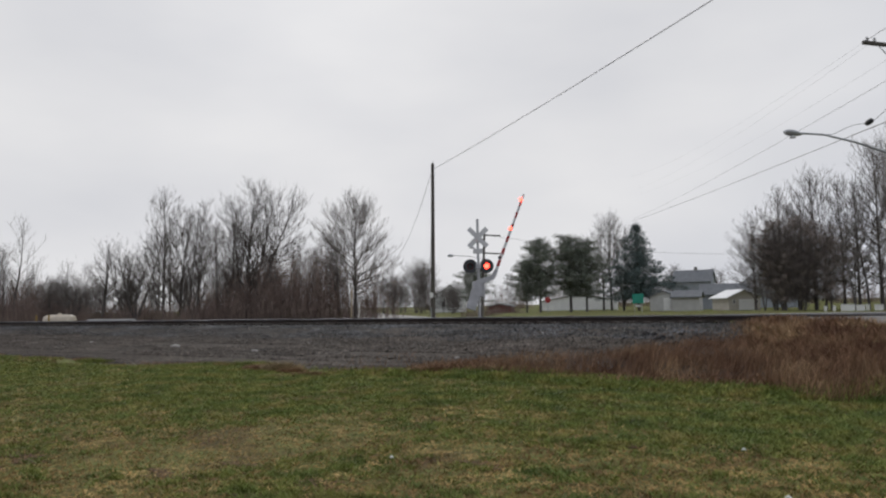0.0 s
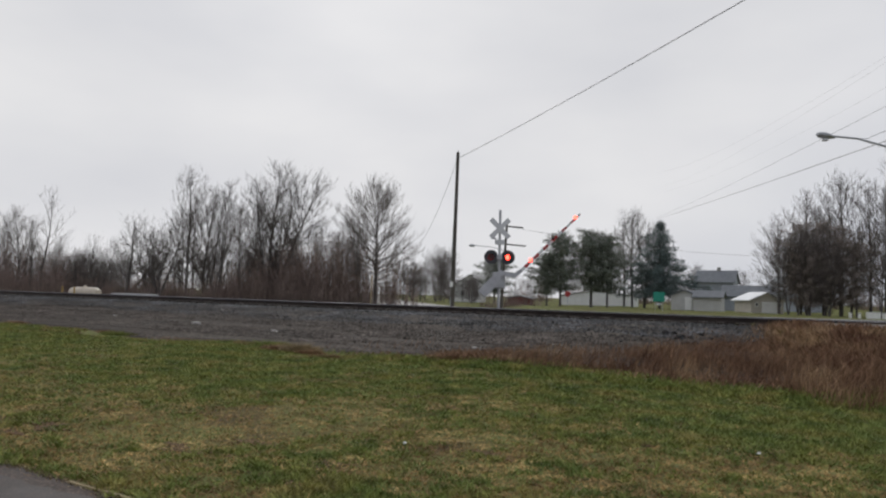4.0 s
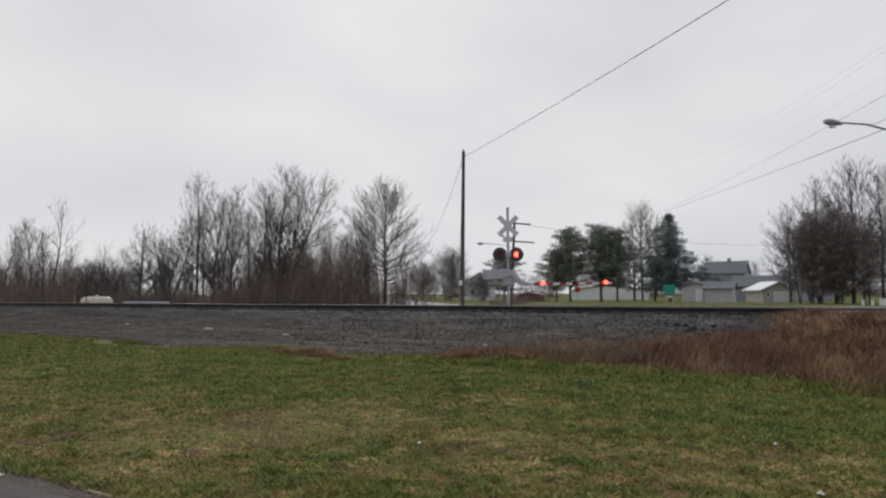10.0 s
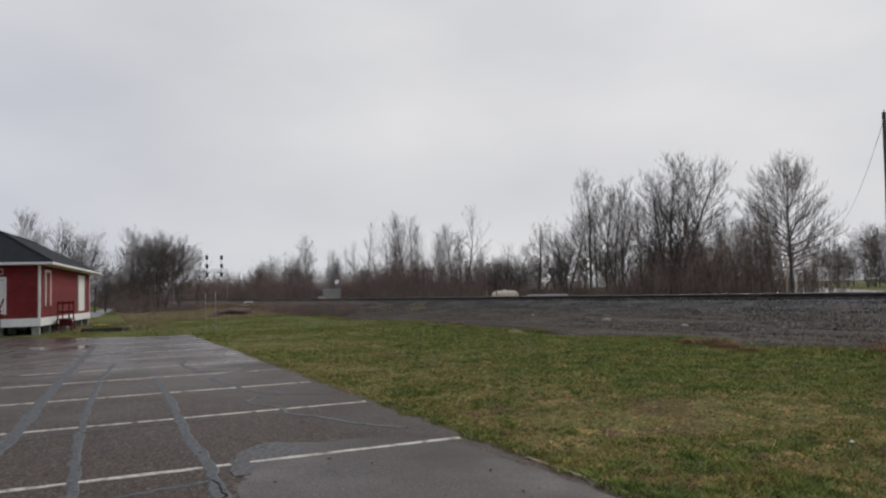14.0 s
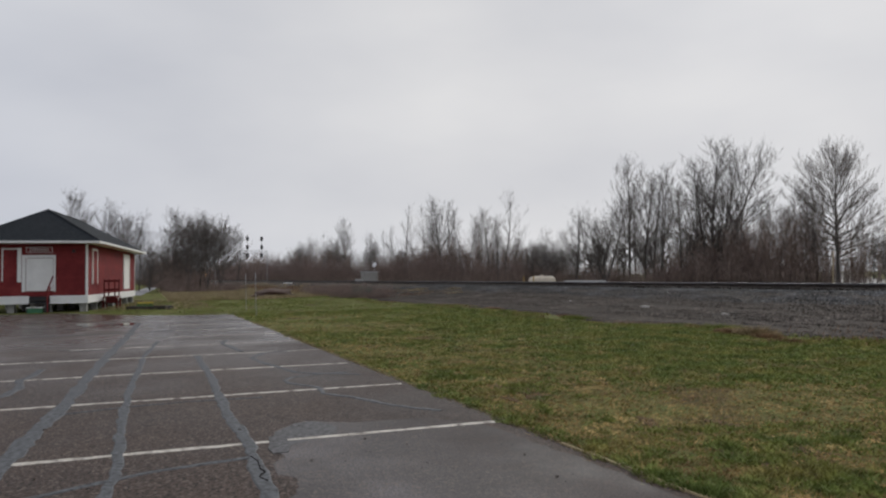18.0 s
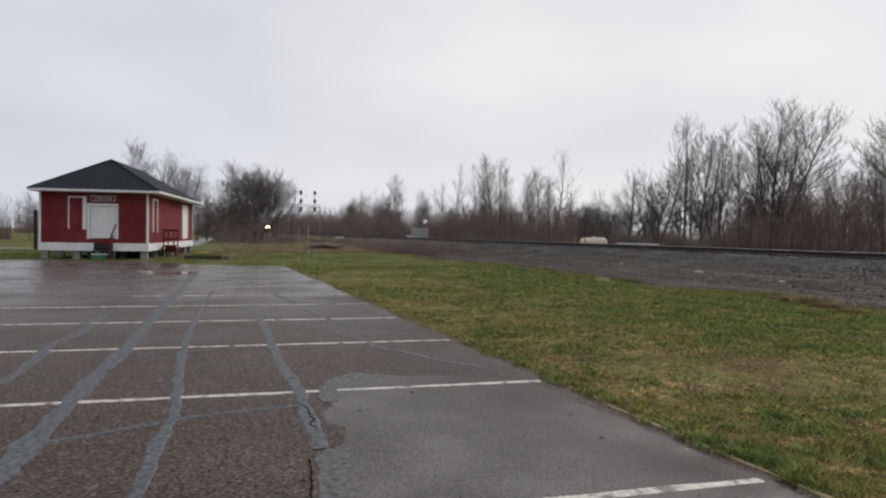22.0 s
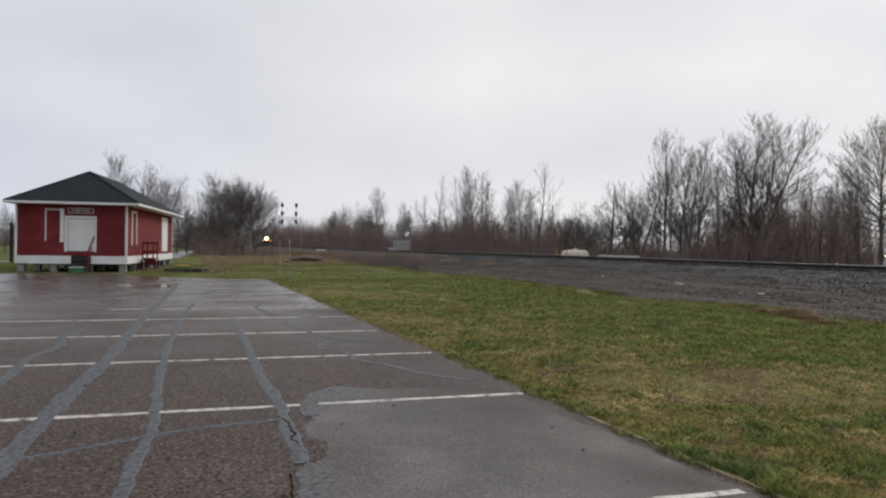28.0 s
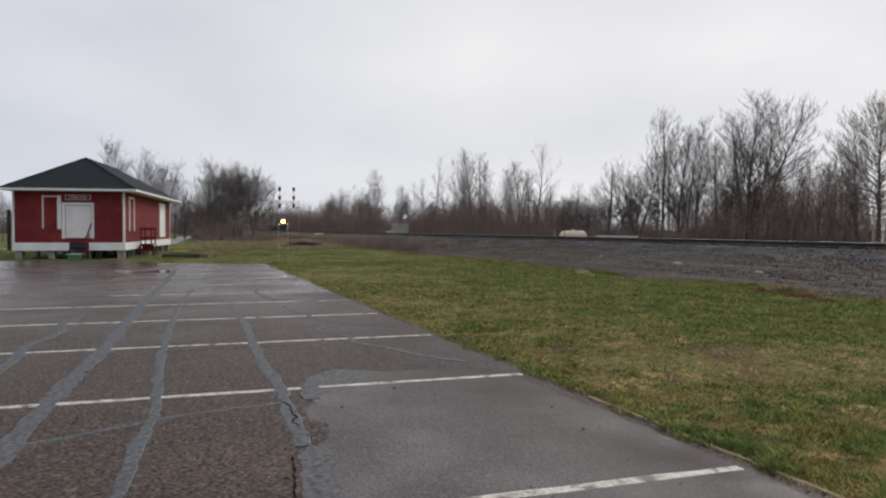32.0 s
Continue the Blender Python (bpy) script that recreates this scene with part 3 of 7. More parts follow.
def far_grass(name, label, n, x0, x1, y0, y1, hmin, hmax, material, seed, top=12.9, patchy=False, surface=None):
    """Coarser tufts for the far lawn and the dry verge."""
    rng = np.random.default_rng(seed)
    x, y = rng.uniform(x0, x1, n), rng.uniform(y0, y1, n)
    k = np.array([noise.noise((a * 0.25, b * 0.5, seed)) for a, b in zip(x, y)])
    ok = (rng.random(n) < (np.clip(3 * k - 0.25, 0.03, 1) if patchy else np.clip(0.6 + 1.2 * k, 0.05, 1))) & ~((x > -32.2) & (y < 3.34)) & ~((x > -37.9) & (x <= -32.2) & (y < 1.5 + (x + 32.3) * 0.9)) & ~((np.abs(y - 0.4) < 1.2) & (x < -56)) & (y < top + 1.6 * k) & (road_distance(x, y) > 4.4)
    depot_side = -2.6 - (x + 39.1) * 0.134
    ok &= ~((x < -38.5) & (x > -54) & (y < depot_side + 0.2) & (y > depot_side - 5.6))
    x, y = x[ok], y[ok]
    n = len(x)
    h = rng.uniform(hmin, hmax, n)
    t = rng.uniform(0, 2 * np.pi, n)
    w = 0.012 + 0.012 * rng.random(n)
    lean = rng.normal(0, 0.6, (n, 2)) * h[:, None]
    z = land(x, y) - 0.01 if surface is None else np.maximum(land(x, y), surface(x, y)) - 0.01
    px, py = np.cos(t) * w, np.sin(t) * w
    v = np.empty((n, 3, 3))
    v[:, 0] = np.stack([x - px, y - py, z], 1)
    v[:, 1] = np.stack([x + px, y + py, z], 1)
    v[:, 2] = np.stack([x + lean[:, 0], y + lean[:, 1], z + h], 1)
    me = from_arrays(name, v.reshape(-1, 3), np.arange(3 * n).reshape(-1, 3), material)
    tagged(new(name, me), label, "grass", kind="stuff")


far_grass("grass", "green lawn grass round the depot", 120000, -64, -29, -14, 13, 0.03, 0.075, BLADE, 31)
far_grass("dry_grass", "tan dead grass fringe along the asphalt edge", 22000, -31, 4, 3.40, 3.48, 0.015, 0.045, PALE_STRAW, 33)
far_grass("dry_grass", "pale straw lying along the asphalt edge", 9000, -5.6, 1.0, 3.40, 3.445, 0.006, 0.02, PALE_STRAW, 40)
far_grass("dry_grass", "tan dead grass on the far verge", 70000, -105, -53, 1.5, 14, 0.08, 0.26, PALE_STRAW, 32)
far_grass("grass", "ragged green lawn fringe running out over the gravel", 26000, -48, -6, 12.0, 14.6, 0.03, 0.09, BLADE, 37, 13.4, True)
far_grass("dry_grass", "dead brown grass clumps along the foot of the gravel", 9000, -60, -4, 11.9, 14.0, 0.03, 0.11, STRAW, 35, 13.2, True)
def tussock(x, y, w, h, seed, material, label):
    """A heap of matted grass blades."""
    rng = np.random.default_rng(seed)
    n = 2600
    a, r = rng.uniform(0, 2 * np.pi, n), np.sqrt(rng.random(n))
    px, py = x + np.cos(a) * r * w, y + np.sin(a) * r * w * 0.55
    base = land(px, py) + h * 0.45 * (1 - r ** 2)
    ln = h * rng.uniform(0.5, 1.1, n)
    d = np.stack([np.cos(a) * rng.uniform(0.2, 1.2, n), np.sin(a) * rng.uniform(0.2, 1.0, n), rng.uniform(0.15, 0.9, n)], 1) * ln[:, None]
    t = rng.uniform(0, 2 * np.pi, n)
    s = np.stack([np.cos(t), np.sin(t), np.zeros(n)], 1) * 0.008
    p = np.stack([px, py, base - 0.05], 1)
    v = np.stack([p - s, p + s, p + d], 1)
    me = from_arrays("grass_tussock", v.reshape(-1, 3), np.arange(3 * n).reshape(-1, 3), material)
    tagged(new("grass_tussock", me), label, "grass", kind="stuff")


BROWN_HEAP, TAN_HEAP, GREEN_HEAP = (STRAW, "matted heap of dead brown grass at the foot of the gravel"), (PALE_STRAW, "tan heap of dead grass at the foot of the gravel"), (BLADE, "low mound of green grass at the foot of the gravel")
for i, (x, y, w, h, look_of) in enumerate(((-12.2, 12.5, 0.5, 0.24, TAN_HEAP), (-11.7, 12.3, 0.4, 0.14, BROWN_HEAP), (-12.9, 12.5, 0.5, 0.16, BROWN_HEAP), (-13.9, 13.2, 0.8, 0.17, GREEN_HEAP), (-13.2, 12.9, 0.5, 0.15, GREEN_HEAP), (-11.4, 11.5, 0.45, 0.07, TAN_HEAP),
                                           (-14.6, 13.0, 0.5, 0.11, BROWN_HEAP), (-16.2, 13.6, 0.8, 0.10, BROWN_HEAP), (-15.4, 13.3, 0.5, 0.12, GREEN_HEAP), (-10.9, 12.0, 0.5, 0.10, BROWN_HEAP), (-10.1, 11.9, 0.5, 0.07, TAN_HEAP), (-8.4, 12.9, 0.55, 0.16, BROWN_HEAP),
                                           (-20.5, 13.2, 0.7, 0.16, GREEN_HEAP), (-21.3, 13.4, 0.5, 0.14, BROWN_HEAP), (-27.0, 13.4, 0.6, 0.15, BROWN_HEAP))):
    tussock(x, y, w, h, 90 + i, *look_of)
far_grass("dry_grass", "tan dead grass beside the depot", 9000, -62, -39, -2.5, 3.4, 0.05, 0.16, PALE_STRAW, 34)


# ---- car park ----
def outline_mesh(pts, z0, z1):
    return prismm(pts, "z", z0, z1)


def wavy(a, b, n, amp, seed):
    rnd = random.Random(seed)
    out = []
    for i in range(n + 1):
        k = i / n
        out.append((a[0] + (b[0] - a[0]) * k + rnd.uniform(-amp, amp), a[1] + (b[1] - a[1]) * k + rnd.uniform(-amp, amp)))
    return out


edge = wavy((13, 3.44), (-31.9, 3.46), 70, 0.045, 1)
lot_outline = edge + [(-32.3, 1.5), (-33.6, -0.4), (-35.0, -1.6), (-37.3, -3.0), (-37.8, -8.0), (-37.8, -27.5), (13, -27.5)]
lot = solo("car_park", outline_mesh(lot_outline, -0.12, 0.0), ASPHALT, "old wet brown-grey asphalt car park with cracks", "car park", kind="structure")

STALLS = [-0.55, -3.61, -6.74, -9.69, -12.46, -15.06, -17.41, -20.1, -22.7, -25.3, -27.9]


def strip(pts, widths, z, skirt=0.016):
    """A thin flat ribbon along pts."""
    bm = bmesh.new()
    P = [Vector((x, y, 0)) for x, y in pts]
    last = None
    for i, p in enumerate(P):
        d = (P[min(i + 1, len(P) - 1)] - P[max(i - 1, 0)]).normalized()
        s = Vector((-d.y, d.x, 0))
        w = widths[i] / 2
        row = [bm.verts.new(p + s * w + Vector((0, 0, z))), bm.verts.new(p - s * w + Vector((0, 0, z))),
               bm.verts.new(p - s * (w + skirt) - Vector((0, 0, 0.002))), bm.verts.new(p + s * (w + skirt) - Vector((0, 0, 0.002)))]
        if last:
            for k in range(4):
                bm.faces.new((last[k], last[(k + 1) % 4], row[(k + 1) % 4], row[k]))
        else:
            bm.faces.new(row)
        last = row
    bm.faces.new(last[::-1])
    return bm


rs = random.Random(8)
for sx in STALLS:
    y1 = 3.33 + rs.uniform(-0.05, 0.05)
    y0 = -8.5 if sx > -13 else (-4.0 if sx > -16 else (-1.5 if sx > -19 else 0.6))
    n = 40
    pts = [(sx - 0.034 * (y1 - y) + rs.uniform(-0.006, 0.006), y) for y in np.linspace(y0, y1, n)]
    part("stall_line", strip(pts, [(0.078 if sx > -19 else 0.06) + rs.uniform(-0.02, 0.012) for _ in pts], 0.0030), LINE, lot)


def wander(pts, seed, amp=0.05, step=0.35):
    rnd = random.Random(seed)
    out = []
    for a, b in zip(pts, pts[1:]):
        k = max(1, int(math.dist(a, b) / step))
        for i in range(k):
            t = i / k
            out.append((a[0] + (b[0] - a[0]) * t + rnd.uniform(-amp, amp), a[1] + (b[1] - a[1]) * t + rnd.uniform(-amp, amp)))
    return out + [pts[-1]]


def seal(i, w, *pts):
    """A sealed crack along pts, w wide, with uneven edges."""
    p = wander(pts, 40 + i, 0.016, 0.14)
    ph = rs.uniform(0, 9)
    widths = [w * (0.82 + 0.14 * math.sin(k * 0.5 + ph) + 0.1 * math.sin(k * 1.3 + ph)) * rs.uniform(0.82, 1.1) for k in range(len(p))]
    part("crack_seal", strip(p, widths, 0.0050 + 0.0003 * i), SEAL, lot, "smooth blue-grey sealed crack")


seal(0, 0.20, (-3.4, -1.24), (-5.29, -1.14), (-6.12, -1.11), (-7.05, -1.07), (-8.36, -1.0), (-9.62, -0.9), (-11.7, -0.83), (-14.48, -0.74), (-17.47, -0.6), (-22.1, -0.38), (-27.37, -0.19))
seal(1, 0.095, (-3.2, -0.36), (-4.68, -0.33), (-5.02, -0.3), (-5.41, -0.3), (-6.0, -0.22), (-6.46, -0.2), (-7.26, -0.21), (-8.45, -0.23), (-9.63, -0.21), (-11.5, -0.17), (-13.8, -0.06), (-15.13, -0.04), (-19.0, 0.3))
seal(2, 0.125, (-4.98, 0.80), (-5.27, 0.82), (-5.58, 0.83), (-5.94, 0.83), (-6.34, 0.85), (-6.79, 0.89), (-7.32, 0.88), (-7.79, 0.85), (-8.87, 0.87), (-10.03, 0.89), (-11.51, 0.95), (-13.07, 0.94), (-15.09, 0.95))
seal(3, 0.075, (-5.46, -1.19), (-5.64, -1.03), (-5.74, -0.79), (-5.86, -0.55), (-6.03, -0.2), (-6.12, -0.04), (-6.21, 0.27), (-6.24, 0.5), (-6.29, 0.81))
seal(4, 0.13, (-7.4, -1.9), (-8.25, -1.8), (-8.93, -1.79), (-9.89, -1.81), (-10.59, -1.84), (-11.18, -1.69), (-11.75, -1.63), (-12.65, -1.74), (-13.22, -1.63), (-13.98, -1.63))
seal(5, 0.09, (-15.15, 2.94), (-14.96, 2.26), (-14.16, 1.88), (-13.43, 1.92), (-12.66, 2.06), (-12.05, 2.15), (-11.56, 2.24), (-11.23, 2.63), (-10.88, 3.09))
seal(6, 0.07, (-11.27, 2.97), (-11.21, 2.45), (-11.05, 2.06), (-10.77, 1.88), (-10.45, 1.91))
seal(7, 0.08, (-10.45, 1.91), (-9.9, 2.2), (-9.34, 2.15), (-8.83, 2.44), (-8.25, 2.63), (-7.83, 2.84), (-7.54, 3.07))
seal(8, 0.035, (-9.2, -0.86), (-9.38, -0.25), (-9.44, 0.41), (-9.38, 1.38))
seal(9, 0.12, (-18.45, 1.84), (-17.65, 1.66), (-16.7, 1.75), (-15.44, 1.86))
seal(10, 0.10, (-17.47, -0.6), (-17.2, -1.2), (-17.6, -1.7))
seal(11, 0.09, (-22.0, -3.0), (-22.6, 0.0), (-23.4, 2.8))
# open hairline cracks down the middle of a seal, as thin black strips
for i, pts in enumerate(([(-5.5, 0.85), (-5.62, 0.80), (-5.75, 0.86), (-5.9, 0.84), (-6.1, 0.86), (-6.3, 0.83)], [(-3.6, 0.55), (-4.1, 0.60), (-4.5, 0.66), (-4.75, 0.68)])):
    p = wander(pts, 140 + i, 0.008, 0.05)
    part("open_crack", strip(p, [rs.uniform(0.002, 0.011) for _ in p], 0.0105, 0.001), GAP, lot, "open black hairline crack")
patch_outline = wander([(12.9, 3.3), (12.9, 0.4), (-1.0, 0.5), (-3.6, 0.62), (-4.34, 0.7), (-4.67, 0.72), (-4.82, 0.85), (-5.03, 0.90), (-5.27, 0.94), (-5.46, 0.92), (-5.72, 0.93), (-6.05, 0.97), (-6.22, 1.09), (-6.5, 1.06), (-6.9, 1.1), (-7.23, 1.19), (-7.47, 1.36), (-7.63, 1.57), (-7.5, 1.76), (-7.36, 2.03), (-7.31, 2.39), (-7.24, 2.82), (-6.6, 3.2), (-4.6, 3.32), (-3.4, 3.33), (-1.0, 3.3), (4.0, 3.3)], 77, 0.035, 0.16)
part("asphalt_patch", outline_mesh(patch_outline, -0.02, 0.0012), PATCH, lot, "smoother grey asphalt patch")
# smeared tar paled for sky reflection at the patch's tip, straw along the lot's edge, and loose dark specks
edge_line = wander([(-5.6, 3.44), (-5.0, 3.455), (-4.4, 3.46), (-3.6, 3.465), (-2.0, 3.46), (1.5, 3.46)], 79, 0.012, 0.12)
solo("straw_edge", strip(edge_line, [rs.uniform(0.008, 0.034) for _ in edge_line], 0.010, 0.004), PALE_STRAW, "thin line of pale straw caught along the asphalt edge", "straw", "stuff")
for i, (top, pts) in enumerate(((0.0022, [(-6.96, 1.1), (-7.22, 1.2), (-7.55, 1.44), (-7.6, 1.66), (-7.19, 1.8), (-6.79, 1.64), (-6.7, 1.39), (-6.5, 1.1)]),
                               (0.0075, [(-7.0, 1.09), (-6.9, 1.24), (-6.6, 1.23), (-6.33, 1.14), (-6.3, 1.0), (-6.65, 1.04)]),
                               (0.0026, [(-4.99, 0.82), (-4.78, 0.72), (-4.4, 0.68), (-3.7, 0.62), (-3.6, 0.8), (-4.3, 0.88), (-4.65, 0.94), (-4.89, 0.94)]))):
    part("tar_smear", outline_mesh(wander(pts, 78 + i, 0.018, 0.08), -0.005, top), SMEAR, lot, "smooth tar smeared over the patch's rim, paled for painted sky reflection")
part("old_notch", outline_mesh(wander([(-5.56, 0.88), (-5.63, 0.95), (-5.5, 1.07), (-5.1, 0.99), (-4.99, 0.88), (-5.2, 0.87)], 82, 0.015, 0.07), -0.005, 0.0030), ASPHALT, lot, "worn notch of old brown asphalt")
for i in range(70):
    x, y = rs.uniform(-7.0, 1.0), rs.uniform(0.9, 3.2)
    if x < -4.5 and y < 1.5:
        continue
    part("speck", lathe(bmesh.new(), [(rs.uniform(0.006, 0.014), 0.003), (0.004, 0.007)], 5, pose(x, y, 0)), DARK, lot)

# ---- railway ----
TRACK_Y, RAIL_TOP = 25.0, 1.03


def gravel_bed():
    """Wide gravel shoulder and raised ballast, as one uneven sheet with a skirt."""
    prof = [(12.3, -0.06), (13.2, 0.02), (15.5, 0.16), (18.0, 0.30), (19.8, 0.40), (21.0, 0.54), (22.5, 0.72), (23.3, 0.77), (26.7, 0.77), (27.7, 0.72), (29.2, 0.52), (31.0, 0.36)]
    xs = steps((-660, -120, 6), (-120, -60, 1.5), (-60, 4, 0.4), (4, 120, 4))
    ys = np.concatenate([np.linspace(a[0], b[0], 4, endpoint=False) for a, b in zip(prof, prof[1:])] + [[31.0]])
    zs = np.interp(ys, [p[0] for p in prof], [p[1] for p in prof])
    V = []
    for y, z in zip(ys, zs):
        wob = np.array([noise.noise((x * 0.35, y * 0.9, 3)) for x in xs])
        fin = np.array([noise.noise((x * 1.7, y * 2.1, 7)) for x in xs])
        amp = 0.0 if 22.6 < y < 27.4 else 1.0
        yy = y + (0.9 * wob if y < 14 else 0.25 * wob * amp)
        zz = z + amp * (0.045 * wob + 0.025 * fin)
        ground = land(xs, np.full(len(xs), float(np.mean(yy))))
        if y < 14.5:
            zz = ground + (z - 0.05) * 0.35 + amp * 0.03 * fin
        V.append(np.stack([xs, yy + np.zeros(len(xs)), zz], 1))
    v = np.concatenate(V)
    w = len(xs)
    i = (np.arange(len(ys) - 1)[:, None] * w + np.arange(w - 1)[None]).ravel()
    me = from_arrays("gravel_bed", v, np.stack([i, i + 1, i + w + 1, i + w], 1), GRAVEL)
    me.polygons.foreach_set("use_smooth", np.ones(len(me.polygons), bool))
    tagged(new("gravel_bed", me), "dark grey gravel shoulder and raised railway ballast", "gravel", kind="structure")
    return xs, ys, np.array(V)


GX, GY, GV = gravel_bed()


def bed_z(x, y):
    j = np.clip(np.searchsorted(GY, y) - 1, 0, len(GY) - 2)
    i = np.clip(np.searchsorted(GX, x) - 1, 0, len(GX) - 2)
    return GV[j, i, 2]


def ballast_stones(name, label, n, seed, y0, y1, size, material):
    rng = np.random.default_rng(seed)
    x = -rng.random(n) ** 0.8 * 62 + 1
    y = rng.uniform(y0, y1, n) + 0.5 * drift(x, x * 0, 0.5, seed)
    ok = road_distance(x, y) > 4.6
    x, y = x[ok], y[ok]
    n = len(x)
    z = bed_z(x, y)
    s = rng.uniform(*size, n) * np.where(x > -20, 1.0, 0.7)
    base = np.array([(1, 0, -0.3), (-0.2, 1, -0.3), (-1, -0.1, -0.3), (0.1, -1, -0.3), (0, 0, 0.8)], float)
    f = np.array([(0, 1, 4), (1, 2, 4), (2, 3, 4), (3, 0, 4)])
    turn = rng.uniform(0, 2 * np.pi, n)
    c_, s_ = np.cos(turn)[:, None], np.sin(turn)[:, None]
    v = base[None] * rng.uniform(0.6, 1.3, (n, 5, 1)) + rng.normal(0, 0.22, (n, 5, 3))
    v = np.stack([v[..., 0] * c_ - v[..., 1] * s_, v[..., 0] * s_ + v[..., 1] * c_, v[..., 2]], 2) * s[:, None, None]
    v += np.stack([x, y, z + 0.015], 1)[:, None]
    faces = (np.arange(n) * 5)[:, None, None] + f[None]
    me = from_arrays(name, v.reshape(-1, 3), faces.reshape(-1, 3), material)
    tagged(new(name, me), label, "stones", kind="stuff")


ballast_stones("shoulder_stones", "loose grey-brown gravel on the railway shoulder", 130000, 12, 13.2, 20.6, (0.018, 0.050), STONE)
ballast_stones("ballast_stones", "dark broken ballast stones banked up to the sleepers", 80000, 13, 20.3, 24.0, (0.028, 0.058), BALLAST)
far_grass("dry_grass", "tan and brown dead grass grown over the gravel shoulder", 60000, -150, -44, 13.0, 21.5, 0.06, 0.24, PALE_STRAW, 38, 20.5, True, bed_z)
far_grass("dry_grass", "rust-brown dead stalks on the gravel shoulder", 30000, -130, -46, 13.0, 18.0, 0.08, 0.34, STRAW, 39, 18.0, True, bed_z)

track = thing("railway_track", "single railway track, rusty rails with worn bright heads on timber sleepers", "railway track", pose(0, TRACK_Y, 0), kind="structure")
tie_mesh = mesh_of(boxm(-0.115, -1.3, 0, 0.115, 1.3, 0.17, 0.012), "sleeper")
tie_mesh.materials.append(TIE)
rt = random.Random(5)
for i in range(290):
    sx = 6.0 - 0.545 * i
    part("sleeper", tie_mesh, TIE, track, m=pose(sx + rt.uniform(-0.02, 0.02), rt.uniform(-0.04, 0.04), 0.70 + rt.uniform(-0.012, 0.01), 0, 0, rt.uniform(-1.2, 1.2)))
for side in (-0.7535, 0.7535):
    rail = [(-0.07, 0.865), (0.07, 0.865), (0.07, 0.88), (0.012, 0.90), (0.012, 0.985), (0.036, 0.995), (0.036, 1.022), (-0.036, 1.022), (-0.036, 0.995), (-0.012, 0.985), (-0.012, 0.90), (-0.07, 0.88)]
    r = part("rail", prismm([(side + y, z) for y, z in rail], "x", -640, 140), STEEL, track)
    part("rail_head", prismm([(side - 0.030, 1.0225), (side + 0.030, 1.0225), (side + 0.024, 1.031), (side - 0.024, 1.031)], "x", -640, 140), SHINE, r, "bright worn running surface")


# ---- road over the crossing ----
def road():
    z = road_z(RP[:, 0], RP[:, 1])
    off = [-ROAD_HALF - 0.5, -ROAD_HALF, -1.5, 0.0, 1.5, ROAD_HALF, ROAD_HALF + 0.5]
    drop = [-0.25, 0.0, 0.03, 0.05, 0.03, 0.0, -0.25]
    v = np.concatenate([np.stack([RP[:, 0] + RS[:, 0] * o, RP[:, 1] + RS[:, 1] * o, z + d], 1) for o, d in zip(off, drop)])
    w = len(RP)
    i = (np.arange(len(off) - 1)[:, None] * w + np.arange(w - 1)[None]).ravel()
    me = from_arrays("road", v, np.stack([i, i + w, i + w + 1, i + 1], 1), ROAD)
    me.polygons.foreach_set("use_smooth", np.ones(len(me.polygons), bool))
    return tagged(new("road", me), "wet grey asphalt road rising over the railway", "road", kind="structure")


road()


